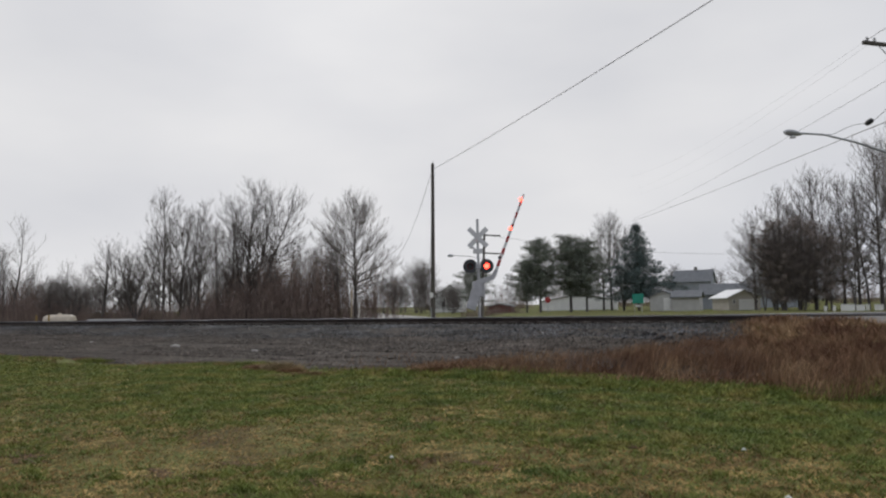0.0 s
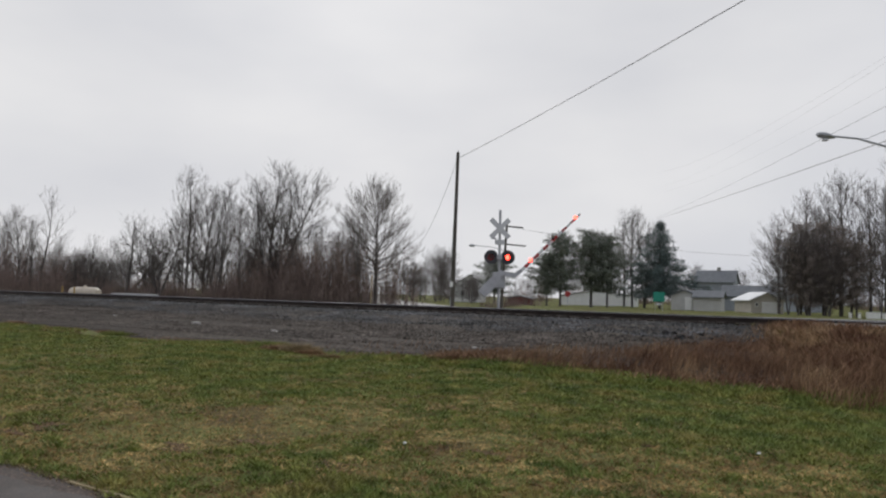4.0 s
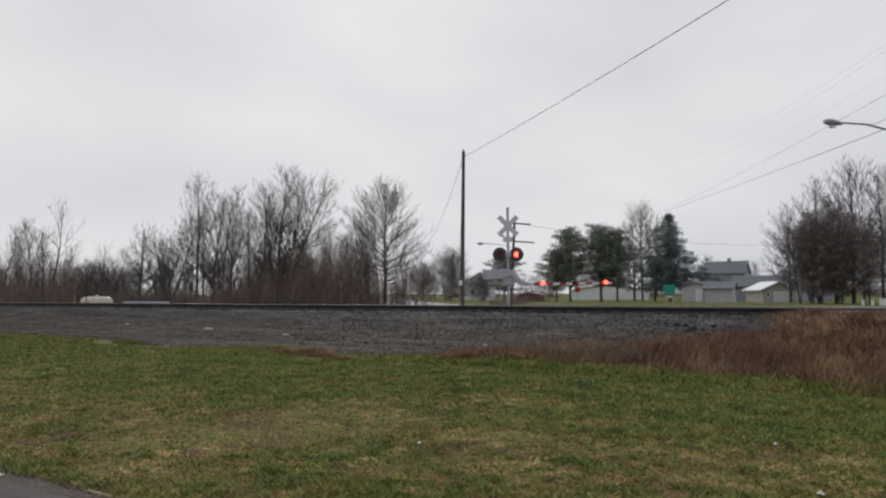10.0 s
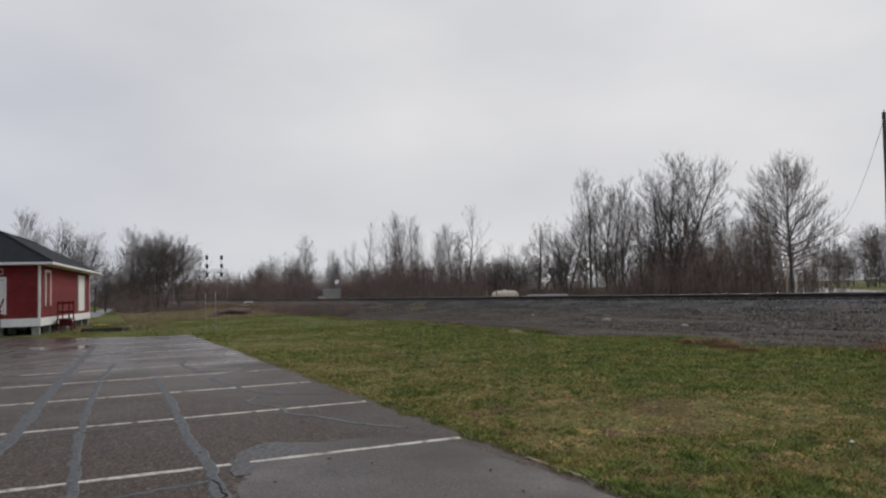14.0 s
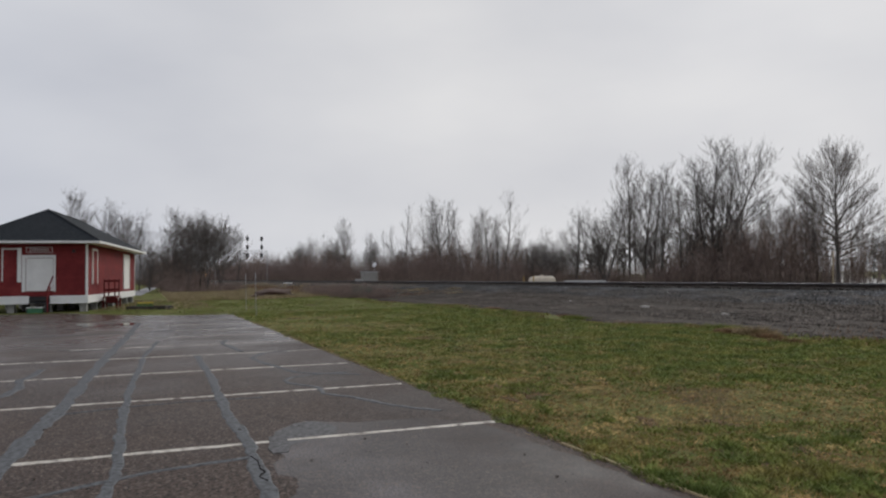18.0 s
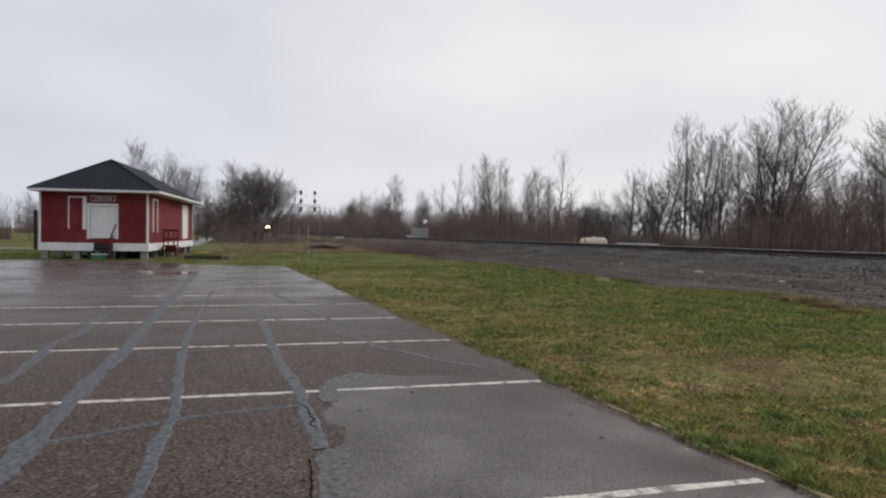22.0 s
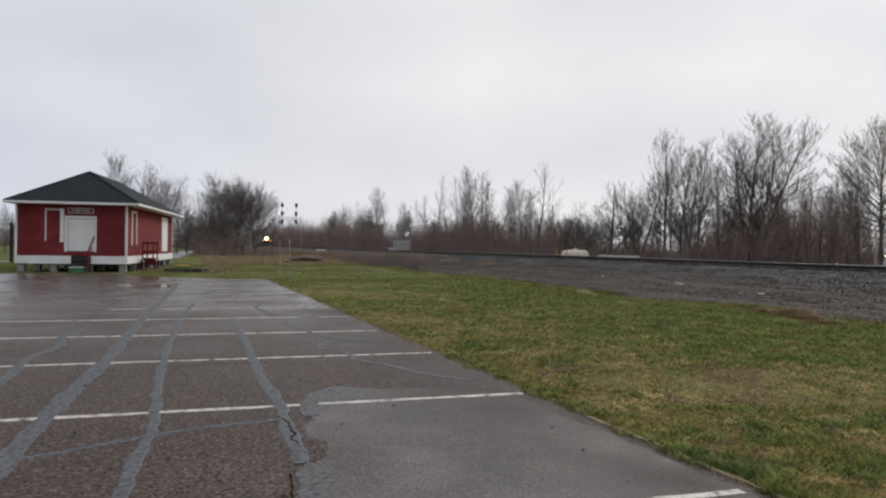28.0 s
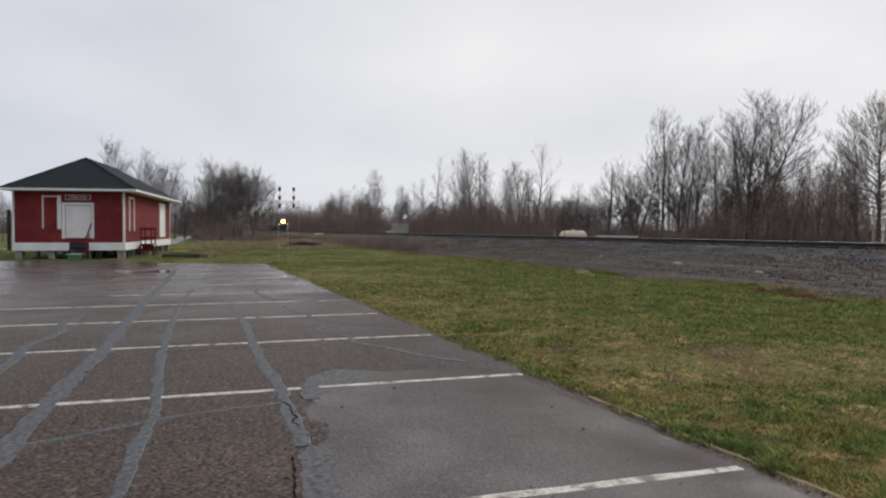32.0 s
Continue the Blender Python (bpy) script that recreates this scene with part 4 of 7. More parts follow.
def weeds():
    """Tall dead stalks on the bank between lawn and road."""
    rng = np.random.default_rng(21)
    n = 120000
    x = rng.uniform(-12.5, 4, n)
    y = rng.uniform(9.6, 22, n)
    d = road_distance(x, y)
    lo = 13.5 + np.clip(-x - 3, 0, 9) * 0.04 + 0.3 * np.sin(x * 1.3) + 0.9 * drift(x, y, 0.9, 77) - np.clip(x + 2.5, 0, 9) * 0.6
    dens = np.clip((x + 9.8) / 6.0, 0.06, 1) * np.clip(0.6 + 1.1 * drift(x, y, 1.1, 78), 0.08, 1)
    hi = np.where(x > -6.0, 22.0, 15.6 + np.clip(x + 10, 0, 5) * 0.5 + 0.7 * np.sin(x * 2.1))
    ok = (d > 4.7) & (y > lo) & (y < hi) & (rng.random(n) < dens)
    x, y = x[ok], y[ok]
    n = len(x)
    tall = np.clip((x + 10.5) / 6.5, 0.25, 1.0)
    h = rng.uniform(0.14, 0.56, n) * (0.4 + 0.6 * tall) * np.where(rng.random(n) < 0.06, 1.35, 1.0) * np.clip(1.0 - (y - 15.0) * 0.12, 0.3, 1) * np.clip((d[ok] - 4.2) / 3.0, 0.5, 1)
    z = np.maximum(land(x, y), np.where(y > 12.8, bed_z(x, y), -1)) - 0.02
    t = rng.uniform(0, 2 * np.pi, n)
    w = rng.uniform(0.0022, 0.0055, n)
    lean = rng.normal(0, 0.38, (n, 2)) * h[:, None] + np.array([0.1, 0])
    px, py = np.cos(t) * w, np.sin(t) * w
    mid = 0.55
    v = np.empty((n, 5, 3))
    v[:, 0] = np.stack([x - px, y - py, z], 1)
    v[:, 1] = np.stack([x + px, y + py, z], 1)
    v[:, 2] = np.stack([x + lean[:, 0] * mid * 0.6 + px, y + lean[:, 1] * mid * 0.6 + py, z + h * mid], 1)
    v[:, 3] = np.stack([x + lean[:, 0] * mid * 0.6 - px, y + lean[:, 1] * mid * 0.6 - py, z + h * mid], 1)
    v[:, 4] = np.stack([x + lean[:, 0], y + lean[:, 1], z + h], 1)
    b = (np.arange(n) * 5)[:, None]
    tri = np.concatenate([b + np.array([[0, 1, 2]]), b + np.array([[0, 2, 3]]), b + np.array([[3, 2, 4]])])
    me = from_arrays("dead_weeds", v.reshape(-1, 3), tri, STRAW)
    tagged(new("dead_weeds", me), "tall dead reddish-brown weeds on the road bank", "weeds", kind="stuff")


weeds()
far_grass("grass", "green grass tufts at the foot of the dead weeds", 60000, -10, 3, 12.0, 14.6, 0.03, 0.11, BLADE, 41, 14.0, False, bed_z)
far_grass("dry_grass", "short dead grass on the road shoulder", 90000, -9, 6, 13.0, 24, 0.07, 0.24, STRAW, 36, 30.0)


# ---- trees ----
def segments_mesh(name, segs, material, sides):
    """Tapered prisms for all segments (p0, p1, r0, r1)."""
    p0 = np.array([s[0] for s in segs], float)
    p1 = np.array([s[1] for s in segs], float)
    r0 = np.array([s[2] for s in segs])
    r1 = np.array([s[3] for s in segs])
    d = p1 - p0
    d /= np.linalg.norm(d, axis=1)[:, None] + 1e-9
    ref = np.where(np.abs(d[:, 2:3]) > 0.9, np.array([[1.0, 0, 0]]), np.array([[0, 0, 1.0]]))
    a = np.cross(d, ref)
    a /= np.linalg.norm(a, axis=1)[:, None]
    c = np.cross(d, a)
    n = len(segs)
    v = np.empty((n, 2 * sides, 3))
    for k in range(sides):
        t = 2 * math.pi * k / sides
        o = a * math.cos(t) + c * math.sin(t)
        v[:, k] = p0 + o * r0[:, None]
        v[:, sides + k] = p1 + o * r1[:, None]
    f = np.array([(k, (k + 1) % sides, sides + (k + 1) % sides, sides + k) for k in range(sides)])
    faces = (np.arange(n) * 2 * sides)[:, None, None] + f[None]
    return from_arrays(name, v.reshape(-1, 3), faces.reshape(-1, 4), material)


def ribbons_mesh(name, segs, material, seed):
    """Fine twigs: each a narrow tapered blade of wood."""
    rng = np.random.default_rng(seed)
    p0 = np.array([s[0] for s in segs], float)
    p1 = np.array([s[1] for s in segs], float)
    r0 = np.array([s[2] for s in segs])
    r1 = np.array([s[3] for s in segs])
    d = p1 - p0
    side = np.cross(d, rng.normal(0, 1, d.shape))
    side /= np.linalg.norm(side, axis=1)[:, None] + 1e-9
    v = np.stack([p0 - side * r0[:, None], p0 + side * r0[:, None], p1 + side * r1[:, None], p1 - side * r1[:, None]], 1)
    return from_arrays(name, v.reshape(-1, 3), np.arange(4 * len(segs)).reshape(-1, 4), material)


def joined(name, a, b, material):
    """One mesh out of two."""
    bm = bmesh.new()
    bm.from_mesh(a)
    bm.from_mesh(b)
    me = bpy.data.meshes.new(name)
    bm.to_mesh(me)
    bm.free()
    me.materials.append(material)
    bpy.data.meshes.remove(a)
    bpy.data.meshes.remove(b)
    return me


def twigs(segs, rnd, p, d, length, r, level, spec):
    """A branch that sweeps upward, set with finer branches like it; the last ones are bare twigs."""
    n = (0, 5, 3, 2)[level]
    step, wob, up = length / n, spec["wob"], spec["up"] * (0, 1.0, 0.6, 0.3)[level]
    for i in range(n):
        d = (d + Vector((rnd.gauss(0, wob), rnd.gauss(0, wob), rnd.gauss(0, wob) + up))).normalized()
        q = p + d * step
        segs[level].append((tuple(p), tuple(q), r * (1 - 0.85 * i / n), r * (1 - 0.85 * (i + 1) / n)))
        if level < 3 and (level > 1 or i > 0):
            want = spec["kids"][level - 1] * step
            for _ in range(int(want) + (rnd.random() < want - int(want))):
                s = rnd.random()
                f = (i + s) / n
                o = Matrix.Rotation(rnd.uniform(0, 2 * math.pi), 3, d) @ d.orthogonal().normalized()
                if o.z < -0.3:
                    o = -o
                a = radians(rnd.uniform(25, 55) if level == 1 else rnd.uniform(14, 40))
                ln = max(length * (1.08 - f) * rnd.uniform(0.45, 0.85), 0.5)
                twigs(segs, rnd, p + (q - p) * s, d * math.cos(a) + o * math.sin(a), ln, max(r * (1 - 0.8 * f) * 0.5, 0.0095), level + 1, spec)
        p = q


def bare_tree(seed, half, low, limbs, angle=(66, 22), kids=(3.2, 5.8), wob=0.04, up=0.035, stems=((0.0, 0.0, 1.0),), radius=0.15, crook=0.02):
    """A leafless tree 10 m high. half: the crown's half width; low: where the limbs begin; stems: leans to x and y, and heights."""
    rnd = random.Random(seed)
    segs = [[] for _ in range(4)]
    spec = {"kids": kids, "wob": wob, "up": up}
    for sx, sy, sh in stems:
        p, h = Vector((sx * 0.3, sy * 0.3, -0.1)), 10.0 * sh
        d = Vector((sx, sy, 1.0)).normalized()
        n, r0, at = 12, radius * (0.6 + 0.4 * sh) * (1.0 if len(stems) == 1 else 0.8), []
        for i in range(n):
            d = (d + Vector((rnd.gauss(0, crook), rnd.gauss(0, crook), 0.012))).normalized()
            q = p + d * (h / n)
            ra, rb = r0 * (1 - 0.93 * (i / n) ** 0.85), r0 * (1 - 0.93 * ((i + 1) / n) ** 0.85)
            segs[0].append((tuple(p), tuple(q), ra, rb))
            at.append((p, q, d, rb))
            p = q
        count = int(limbs * sh)
        for k in range(count):
            u = (k + rnd.random()) / count
            f = low + (0.985 - low) * u
            p0, p1, d0, rr = at[min(int(f * n), n - 1)]
            a = radians(angle[0] + (angle[1] - angle[0]) * u + rnd.uniform(-9, 9))
            o = Matrix.Rotation(k * 2.4 + rnd.uniform(-0.6, 0.6), 3, d0) @ d0.orthogonal().normalized()
            reach = half * 10 * sh * (1 - u) ** 0.6 * (0.72 + 0.28 * min(1.0, u * 5)) * rnd.uniform(0.85, 1.35)
            ln = min(max(reach / max(math.sin(a), 0.35), 0.45), 10.3 * sh * (1.06 - f) + 0.5)
            twigs(segs, rnd, p0 + (p1 - p0) * (f * n % 1.0), d0 * math.cos(a) + o * math.sin(a), ln, min(max(rr * 0.5, 0.016), 0.02 + ln * 0.012), 1, spec)
    wood = segments_mesh("trunk", segs[0] + segs[1], BARK, 5)
    fine = joined("crown", segments_mesh("limbs", segs[2], TWIG, 3), ribbons_mesh("fine", segs[3], TWIG, seed), TWIG)
    top_z = max(max(s[1][2] for s in lv) for lv in segs if lv)
    for me in (wood, fine):
        me.transform(Matrix.Scale(10.0 / top_z, 4))
    return wood, fine


KINDS = {
    # oval crown on a straight leader
    "r": [bare_tree(11, 0.30, 0.12, 46), bare_tree(12, 0.28, 0.15, 44), bare_tree(13, 0.32, 0.10, 46)],
    # narrow upswept crown
    "n": [bare_tree(14, 0.20, 0.14, 38, (46, 18)), bare_tree(15, 0.22, 0.12, 38, (48, 18)), bare_tree(16, 0.19, 0.16, 26, (46, 18), stems=((0.0, 0.03, 1.0), (0.11, -0.03, 0.9)))],
    # thin and sparse
    "s": [bare_tree(17, 0.17, 0.32, 17, (50, 22), (2.2, 3.4), 0.08, crook=0.035, radius=0.13), bare_tree(18, 0.19, 0.3, 18, (52, 22), (2.2, 3.4), 0.08, crook=0.045, radius=0.12),
          bare_tree(19, 0.16, 0.35, 13, (48, 22), (2.2, 3.4), 0.08, crook=0.05, stems=((0.0, 0.05, 1.0), (0.18, 0.0, 0.8)), radius=0.12)],
    # low forked tree with crooked limbs
    "f": [bare_tree(21, 0.32, 0.22, 22, (66, 28), (2.6, 4.2), 0.11, 0.03, ((-0.32, 0.1, 0.92), (0.26, -0.1, 1.0), (0.02, 0.2, 0.85)), 0.24, 0.06),
          bare_tree(22, 0.32, 0.2, 24, (66, 28), (2.6, 4.2), 0.11, 0.03, ((-0.16, 0.1, 1.0), (0.38, 0.0, 0.86)), 0.24, 0.06)],
    # dense tangled crown down to the ground
    "d": [bare_tree(23, 0.46, 0.02, 24, (70, 26), (3.0, 5.0), 0.09, 0.04, ((-0.16, 0.1, 0.9), (0.1, -0.12, 1.0), (0.2, 0.15, 0.8), (-0.05, -0.2, 0.86)), 0.1, 0.04),
          bare_tree(24, 0.46, 0.02, 28, (70, 26), (3.0, 5.0), 0.09, 0.04, ((-0.22, 0.0, 0.84), (0.05, -0.12, 1.0), (0.18, 0.1, 0.9)), 0.1, 0.04)],
    # dense crown held clear of the ground
    "u": [bare_tree(33, 0.44, 0.26, 26, (66, 24), (3.0, 4.8), 0.08, 0.03, ((-0.12, 0.06, 0.92), (0.12, -0.1, 1.0), (0.04, 0.14, 0.86)), 0.12, 0.03),
          bare_tree(34, 0.42, 0.28, 28, (66, 24), (3.0, 4.8), 0.08, 0.03, ((-0.1, 0.0, 0.9), (0.08, -0.1, 1.0)), 0.13, 0.03)],
    # far off
    "l": [bare_tree(25, 0.32, 0.08, 34, kids=(2.2, 2.6)), bare_tree(26, 0.30, 0.1, 32, kids=(2.2, 2.6))],
    # the tall one whose side stems fan out over the brush
    "fan": [bare_tree(27, 0.28, 0.14, 36, (56, 20), up=0.01, stems=((0.02, 0.0, 1.0), (0.44, 0.02, 1.0), (0.22, -0.04, 0.97), (-0.14, 0.04, 0.9)), radius=0.2)],
    # the round one at the end of the row
    "oval": [bare_tree(28, 0.42, 0.18, 64, (78, 22), (3.2, 6.2), 0.04, 0.02, radius=0.17)],
}
# beside the railway, from the road end to the far end
TREES = [("oval", -39.2, 48.5, 11.7), ("fan", -50.8, 47.0, 13.6), ("r", -60.0, 45.0, 13.4), ("n", -56.3, 46.0, 12.1), ("n", -61.3, 48.0, 12.2), ("n", -54.6, 48.5, 11.6), ("n", -51.9, 44.6, 9.0), ("n", -65.6, 50.0, 10.4), ("f", -66.4, 43.0, 8.9), ("f", -71.6, 43.0, 6.6), ("f", -61.6, 43.2, 9.3), ("n", -66.9, 46.0, 7.4), ("r", -77.8, 44.0, 5.4), ("n", -44.9, 50.5, 7.6), ("n", -49.0, 52.0, 7.6), ("n", -44.7, 52.0, 9.6), ("s", -58.2, 46.6, 11.0), ("s", -55.4, 44.8, 9.8)]
TREES += [("s", -63.0, 46.5, 9.0), ("s", -47.2, 48.0, 7.6), ("s", -41.6, 49.0, 7.2), ("n", -42.6, 50.0, 7.4), ("s", -58.8, 48.5, 9.0), ("f", -68.5, 44.5, 8.2), ("f", -64.5, 44.2, 8.6), ("d", -75.0, 44.0, 5.2), ("d", -79.5, 45.0, 5.4), ("d", -71.8, 45.5, 4.8), ("d", -67.5, 46.5, 5.0), ("f", -73.5, 43.2, 7.0)]
TREES += [("s", -192.9, 41.0, 13.2), ("s", -171.9, 40.0, 12.6), ("r", -153.0, 40.0, 14.4), ("s", -149.7, 42.0, 11.6), ("n", -133.7, 40.0, 10.0), ("s", -130.7, 42.0, 10.4), ("s", -119.0, 40.0, 10.2), ("s", -114.0, 40.0, 13.7), ("s", -118.1, 43.0, 10.7), ("s", -107.6, 41.0, 12.8), ("n", -102.9, 42.0, 13.9), ("n", -104.1, 44.0, 13.4), ("s", -91.0, 41.0, 11.0), ("n", -91.0, 43.0, 9.7), ("n", -86.0, 42.0, 10.4), ("n", -81.4, 41.0, 8.9), ("s", -81.2, 42.0, 12.3), ("s", -81.6, 43.0, 7.7)]
TREES += [("s", -183.9, 44.0, 11.5), ("n", -114.3, 45.0, 11.0), ("r", -229.3, 42.0, 10.0), ("r", -215.6, 44.0, 10.5), ("r", -78.6, 44.5, 4.6), ("f", -76.6, 46.0, 5.6), ("s", -88.0, 43.5, 9.0), ("n", -84.0, 45.0, 7.0), ("s", -97.0, 42.0, 8.0), ("s", -124.0, 42.0, 8.0), ("n", -141.0, 43.0, 8.5)]
# behind the depot and down the path
TREES += [("r", -111.5, -9.0, 15.0), ("f", -110.9, -9.6, 12.0), ("r", -109.9, -4.9, 13.4), ("f", -112.0, -3.2, 12.0), ("r", -106.0, -2.2, 11.2), ("r", -108.0, -0.7, 9.6), ("d", -106.0, 0.6, 6.8), ("r", -97.9, 3.6, 11.3), ("u", -93.8, 5.5, 10.2), ("u", -92.7, 7.1, 10.6), ("u", -92.6, 8.6, 9.2), ("s", -99.4, 11.4, 8.4), ("r", -96.1, -19.3, 6.1), ("r", -100.2, -19.3, 5.0), ("d", -112.0, -4.0, 6.0)]
# across the road
TREES += [("u", -11.2, 77.0, 8.0), ("u", -10.4, 77.4, 9.2), ("d", -9.6, 76.6, 9.4), ("d", -7.6, 76.0, 8.6), ("r", -13.3, 85.3, 11.4), ("r", -10.2, 83.7, 14.2), ("n", -8.7, 83.9, 13.0), ("r", -7.4, 85.0, 15.9), ("s", -6.3, 82.1, 13.0), ("n", -4.5, 80.2, 13.8), ("r", -3.3, 80.3, 13.6), ("s", -2.4, 76.3, 12.0), ("r", -1.5, 84.3, 18.4), ("s", -0.5, 78.3, 13.8), ("r", 0.6, 74.3, 17.0), ("n", 1.4, 76.3, 15.4), ("n", -3.4, 75.2, 8.7), ("r", 3.2, 78.0, 16.0)]
TREES += [("r", -38.0, 110.0, 16.4), ("n", -39.5, 110.5, 14.8), ("n", -36.0, 109.6, 15.5), ("r", -41.2, 161.2, 10.1), ("r", -43.8, 154.2, 7.9), ("r", -33.1, 162.0, 8.9), ("d", -78.1, 116.6, 11.3), ("d", -88.6, 121.4, 9.2), ("r", -77.3, 129.0, 6.6), ("r", -54.1, 107.5, 6.9), ("r", -39.0, 145.2, 7.8), ("d", -48.5, 79.5, 4.0), ("d", -52.4, 86.0, 4.6), ("d", -84.0, 118.0, 7.0), ("d", -78.1, 104.3, 7.5), ("d", -82.6, 113.5, 8.5), ("r", -86.4, 123.0, 8.7), ("d", -74.5, 109.4, 10.4)]
TREES += [("u", -76.5, 115.3, 10.6), ("d", -65.7, 100.8, 5.4), ("d", -70.4, 112.0, 5.2), ("d", -62.3, 103.0, 4.6), ("r", -103.9, 135.0, 4.8), ("r", -123.4, 157.8, 4.6), ("r", -37.9, 145.5, 8.5), ("r", -38.2, 155.7, 8.0), ("r", -29.1, 147.5, 7.7)]
# younger trees and saplings filling in behind the row
rw = random.Random(17)
for x in np.arange(-51, -100, -1.8):
    TREES.append((rw.choice("nrrd"), x, 53 + rw.uniform(-2, 4), rw.uniform(5.0, 8.0) if x > -70 else rw.uniform(4.0, 6.0)))
for x in np.arange(-88, -230, -3.4):
    TREES.append((rw.choice("nrrds"), x, 42 + rw.uniform(-1, 4), -x * 0.05 * rw.uniform(0.85, 1.25)))
TREES += [("u", -95.5, 6.4, 10.0), ("u", -97.5, 9.0, 9.0), ("d", -98.5, 3.6, 9.0), ("u", -91.0, 4.8, 8.6), ("r", -114.0, -3.5, 11.5), ("d", -110.0, -8.5, 8.0), ("r", -116.0, -8.5, 11.0)]
for x in np.arange(-160, -250, -9.0):
    TREES.append((rw.choice("nsr"), x + rw.uniform(-2, 2), 38.5 + rw.uniform(-1, 5), rw.uniform(6.5, 9.0)))
for a in np.arange(-8, 114, 2.0):
    r = rw.uniform(190, 300)
    if 60 < a < 86:
        continue
    TREES.append(("l", -r * math.sin(radians(a)), r * math.cos(radians(a)), rw.uniform(7, 11)))
for x in np.arange(-250, -420, -7.5):
    TREES.append(("l", x, 36 + rw.uniform(-1, 6), rw.uniform(7.0, 10.0)))
for x in np.arange(-120, -400, -14):
    TREES.append(("l", x, min(12.0, -0.072 * x - 5.5) + rw.uniform(-3, 0.5), rw.uniform(7.0, 10.0)))
for y in np.arange(-60, 0, 7.0):
    TREES.append(("l", -130 + rw.uniform(-12, 12), y, rw.uniform(6.0, 9.0)))
LABELS = {"l": "distant leafless tree in the hazy tree line", "r": "leafless grey tree with an oval fine-twigged crown", "n": "narrow leafless tree with upswept branches", "s": "thin tall leafless tree with sparse branches", "f": "low leafless tree with crooked forked limbs", "d": "dense dark leafless tree with a tangled crown",
          "u": "dense dark leafless tree with clear lower stems", "fan": "tall leafless tree with side stems fanning out over brush", "oval": "leafless tree with a round crown at the row's end"}
rtree = random.Random(3)
for i, (k, x, y, h) in enumerate(TREES):
    v = rtree.randrange(len(KINDS[k]))
    turn = math.degrees(math.atan2(-x, y)) + rtree.uniform(-12, 12) + (0 if k in ("fan", "oval", "f") else rtree.uniform(0, 360))
    m = pose(x, y, float(land(x, y)[0]), 0, 0, turn) @ Matrix.Scale(h / 10.0, 4)
    t = thing("tree", LABELS[k], "tree", group="bare trees")
    part("trunk", KINDS[k][v][0], BARK, t)
    part("crown", KINDS[k][v][1], TWIG, t)
    t.matrix_world = m


def thicket_mesh(seed, n, height, length, depth):
    """A bank of thin bare stems with side twigs."""
    rng = np.random.default_rng(seed)
    segs = []
    for _ in range(n):
        p = np.array([rng.uniform(-length / 2, length / 2), rng.uniform(-depth / 2, depth / 2), -0.05])
        h = height * (0.22 + 0.78 * rng.random() ** 1.9) * (0.85 + 0.15 * math.cos(p[0] / length * 5 + seed))
        d = np.array([rng.normal(0, 0.13), rng.normal(0, 0.13), 1.0])
        r = rng.uniform(0.010, 0.019)
        for i in range(4):
            q = p + d * h / 4
            segs.append((p, q, r * (1 - 0.2 * i), r * (1 - 0.2 * (i + 1))))
            for _ in range(4):
                s = p + (q - p) * rng.random()
                e = s + np.array([rng.normal(0, 0.26), rng.normal(0, 0.26), rng.uniform(0.2, 0.75)]) * h / 4.5
                segs.append((s, e, r * 0.55, r * 0.3))
                segs.append((e, e + np.array([rng.normal(0, 0.12), rng.normal(0, 0.12), rng.uniform(0.1, 0.35)]) * h / 5, r * 0.4, r * 0.25))
            p = q
            d = d + np.array([rng.normal(0, 0.07), rng.normal(0, 0.07), 0])
    return ribbons_mesh("brush", segs, BRUSH, seed)


BRUSH_KINDS = [thicket_mesh(51, 330, 4.4, 8.0, 4.0), thicket_mesh(52, 330, 4.4, 8.0, 4.0), thicket_mesh(53, 330, 2.4, 8.0, 4.0)]
rb = random.Random(9)


def thicket(x, y, kind, s, label="dense brown leafless undergrowth"):
    solo("thicket", BRUSH_KINDS[kind], BRUSH, label, "bushes", "stuff", m=pose(x, y, float(land(x, y)[0]), 0, 0, rb.uniform(-15, 15) + (180 if rb.random() < 0.5 else 0)) @ Matrix.Scale(s, 4))


# tall red-brown brush at the road end of the row, low undergrowth along the rest
for x, y, s in ((-43.8, 47.8, 1.30), (-43.4, 50.5, 1.50), (-46.5, 46.6, 1.40), (-47.0, 49.5, 1.55), (-49.6, 46.0, 1.25), (-50.5, 49.5, 1.45), (-53.4, 46.0, 0.85), (-54.5, 50.5, 1.15), (-58.0, 51.0, 1.0)):
    thicket(x, y, rb.randrange(2), s, "tall dense red-brown leafless brush")
for x in np.arange(-55.5, -92, -3.4):
    thicket(x, 44.8 + rb.uniform(-1.2, 1.5), 2 if x > -72 else rb.randrange(2), 0.9 + 0.2 * rb.random() if x > -72 else 0.62 + 0.15 * rb.random())
for x in np.arange(-76, -150, -4.4):
    thicket(x, 37.8 + rb.uniform(-1, 3), rb.randrange(2), rb.uniform(1.0, 1.3) if x < -90 else rb.uniform(0.55, 0.75))
for x in np.arange(-82, -128, -5.0):
    thicket(x, 42.5 + rb.uniform(-1, 1), rb.randrange(2), rb.uniform(1.3, 1.6))
for x in np.arange(-150, -420, -9.5):
    thicket(x, 35 + rb.uniform(-1, 4), rb.randrange(2), rb.uniform(1.5, 2.1) * (1.3 if x < -230 else 1.0))
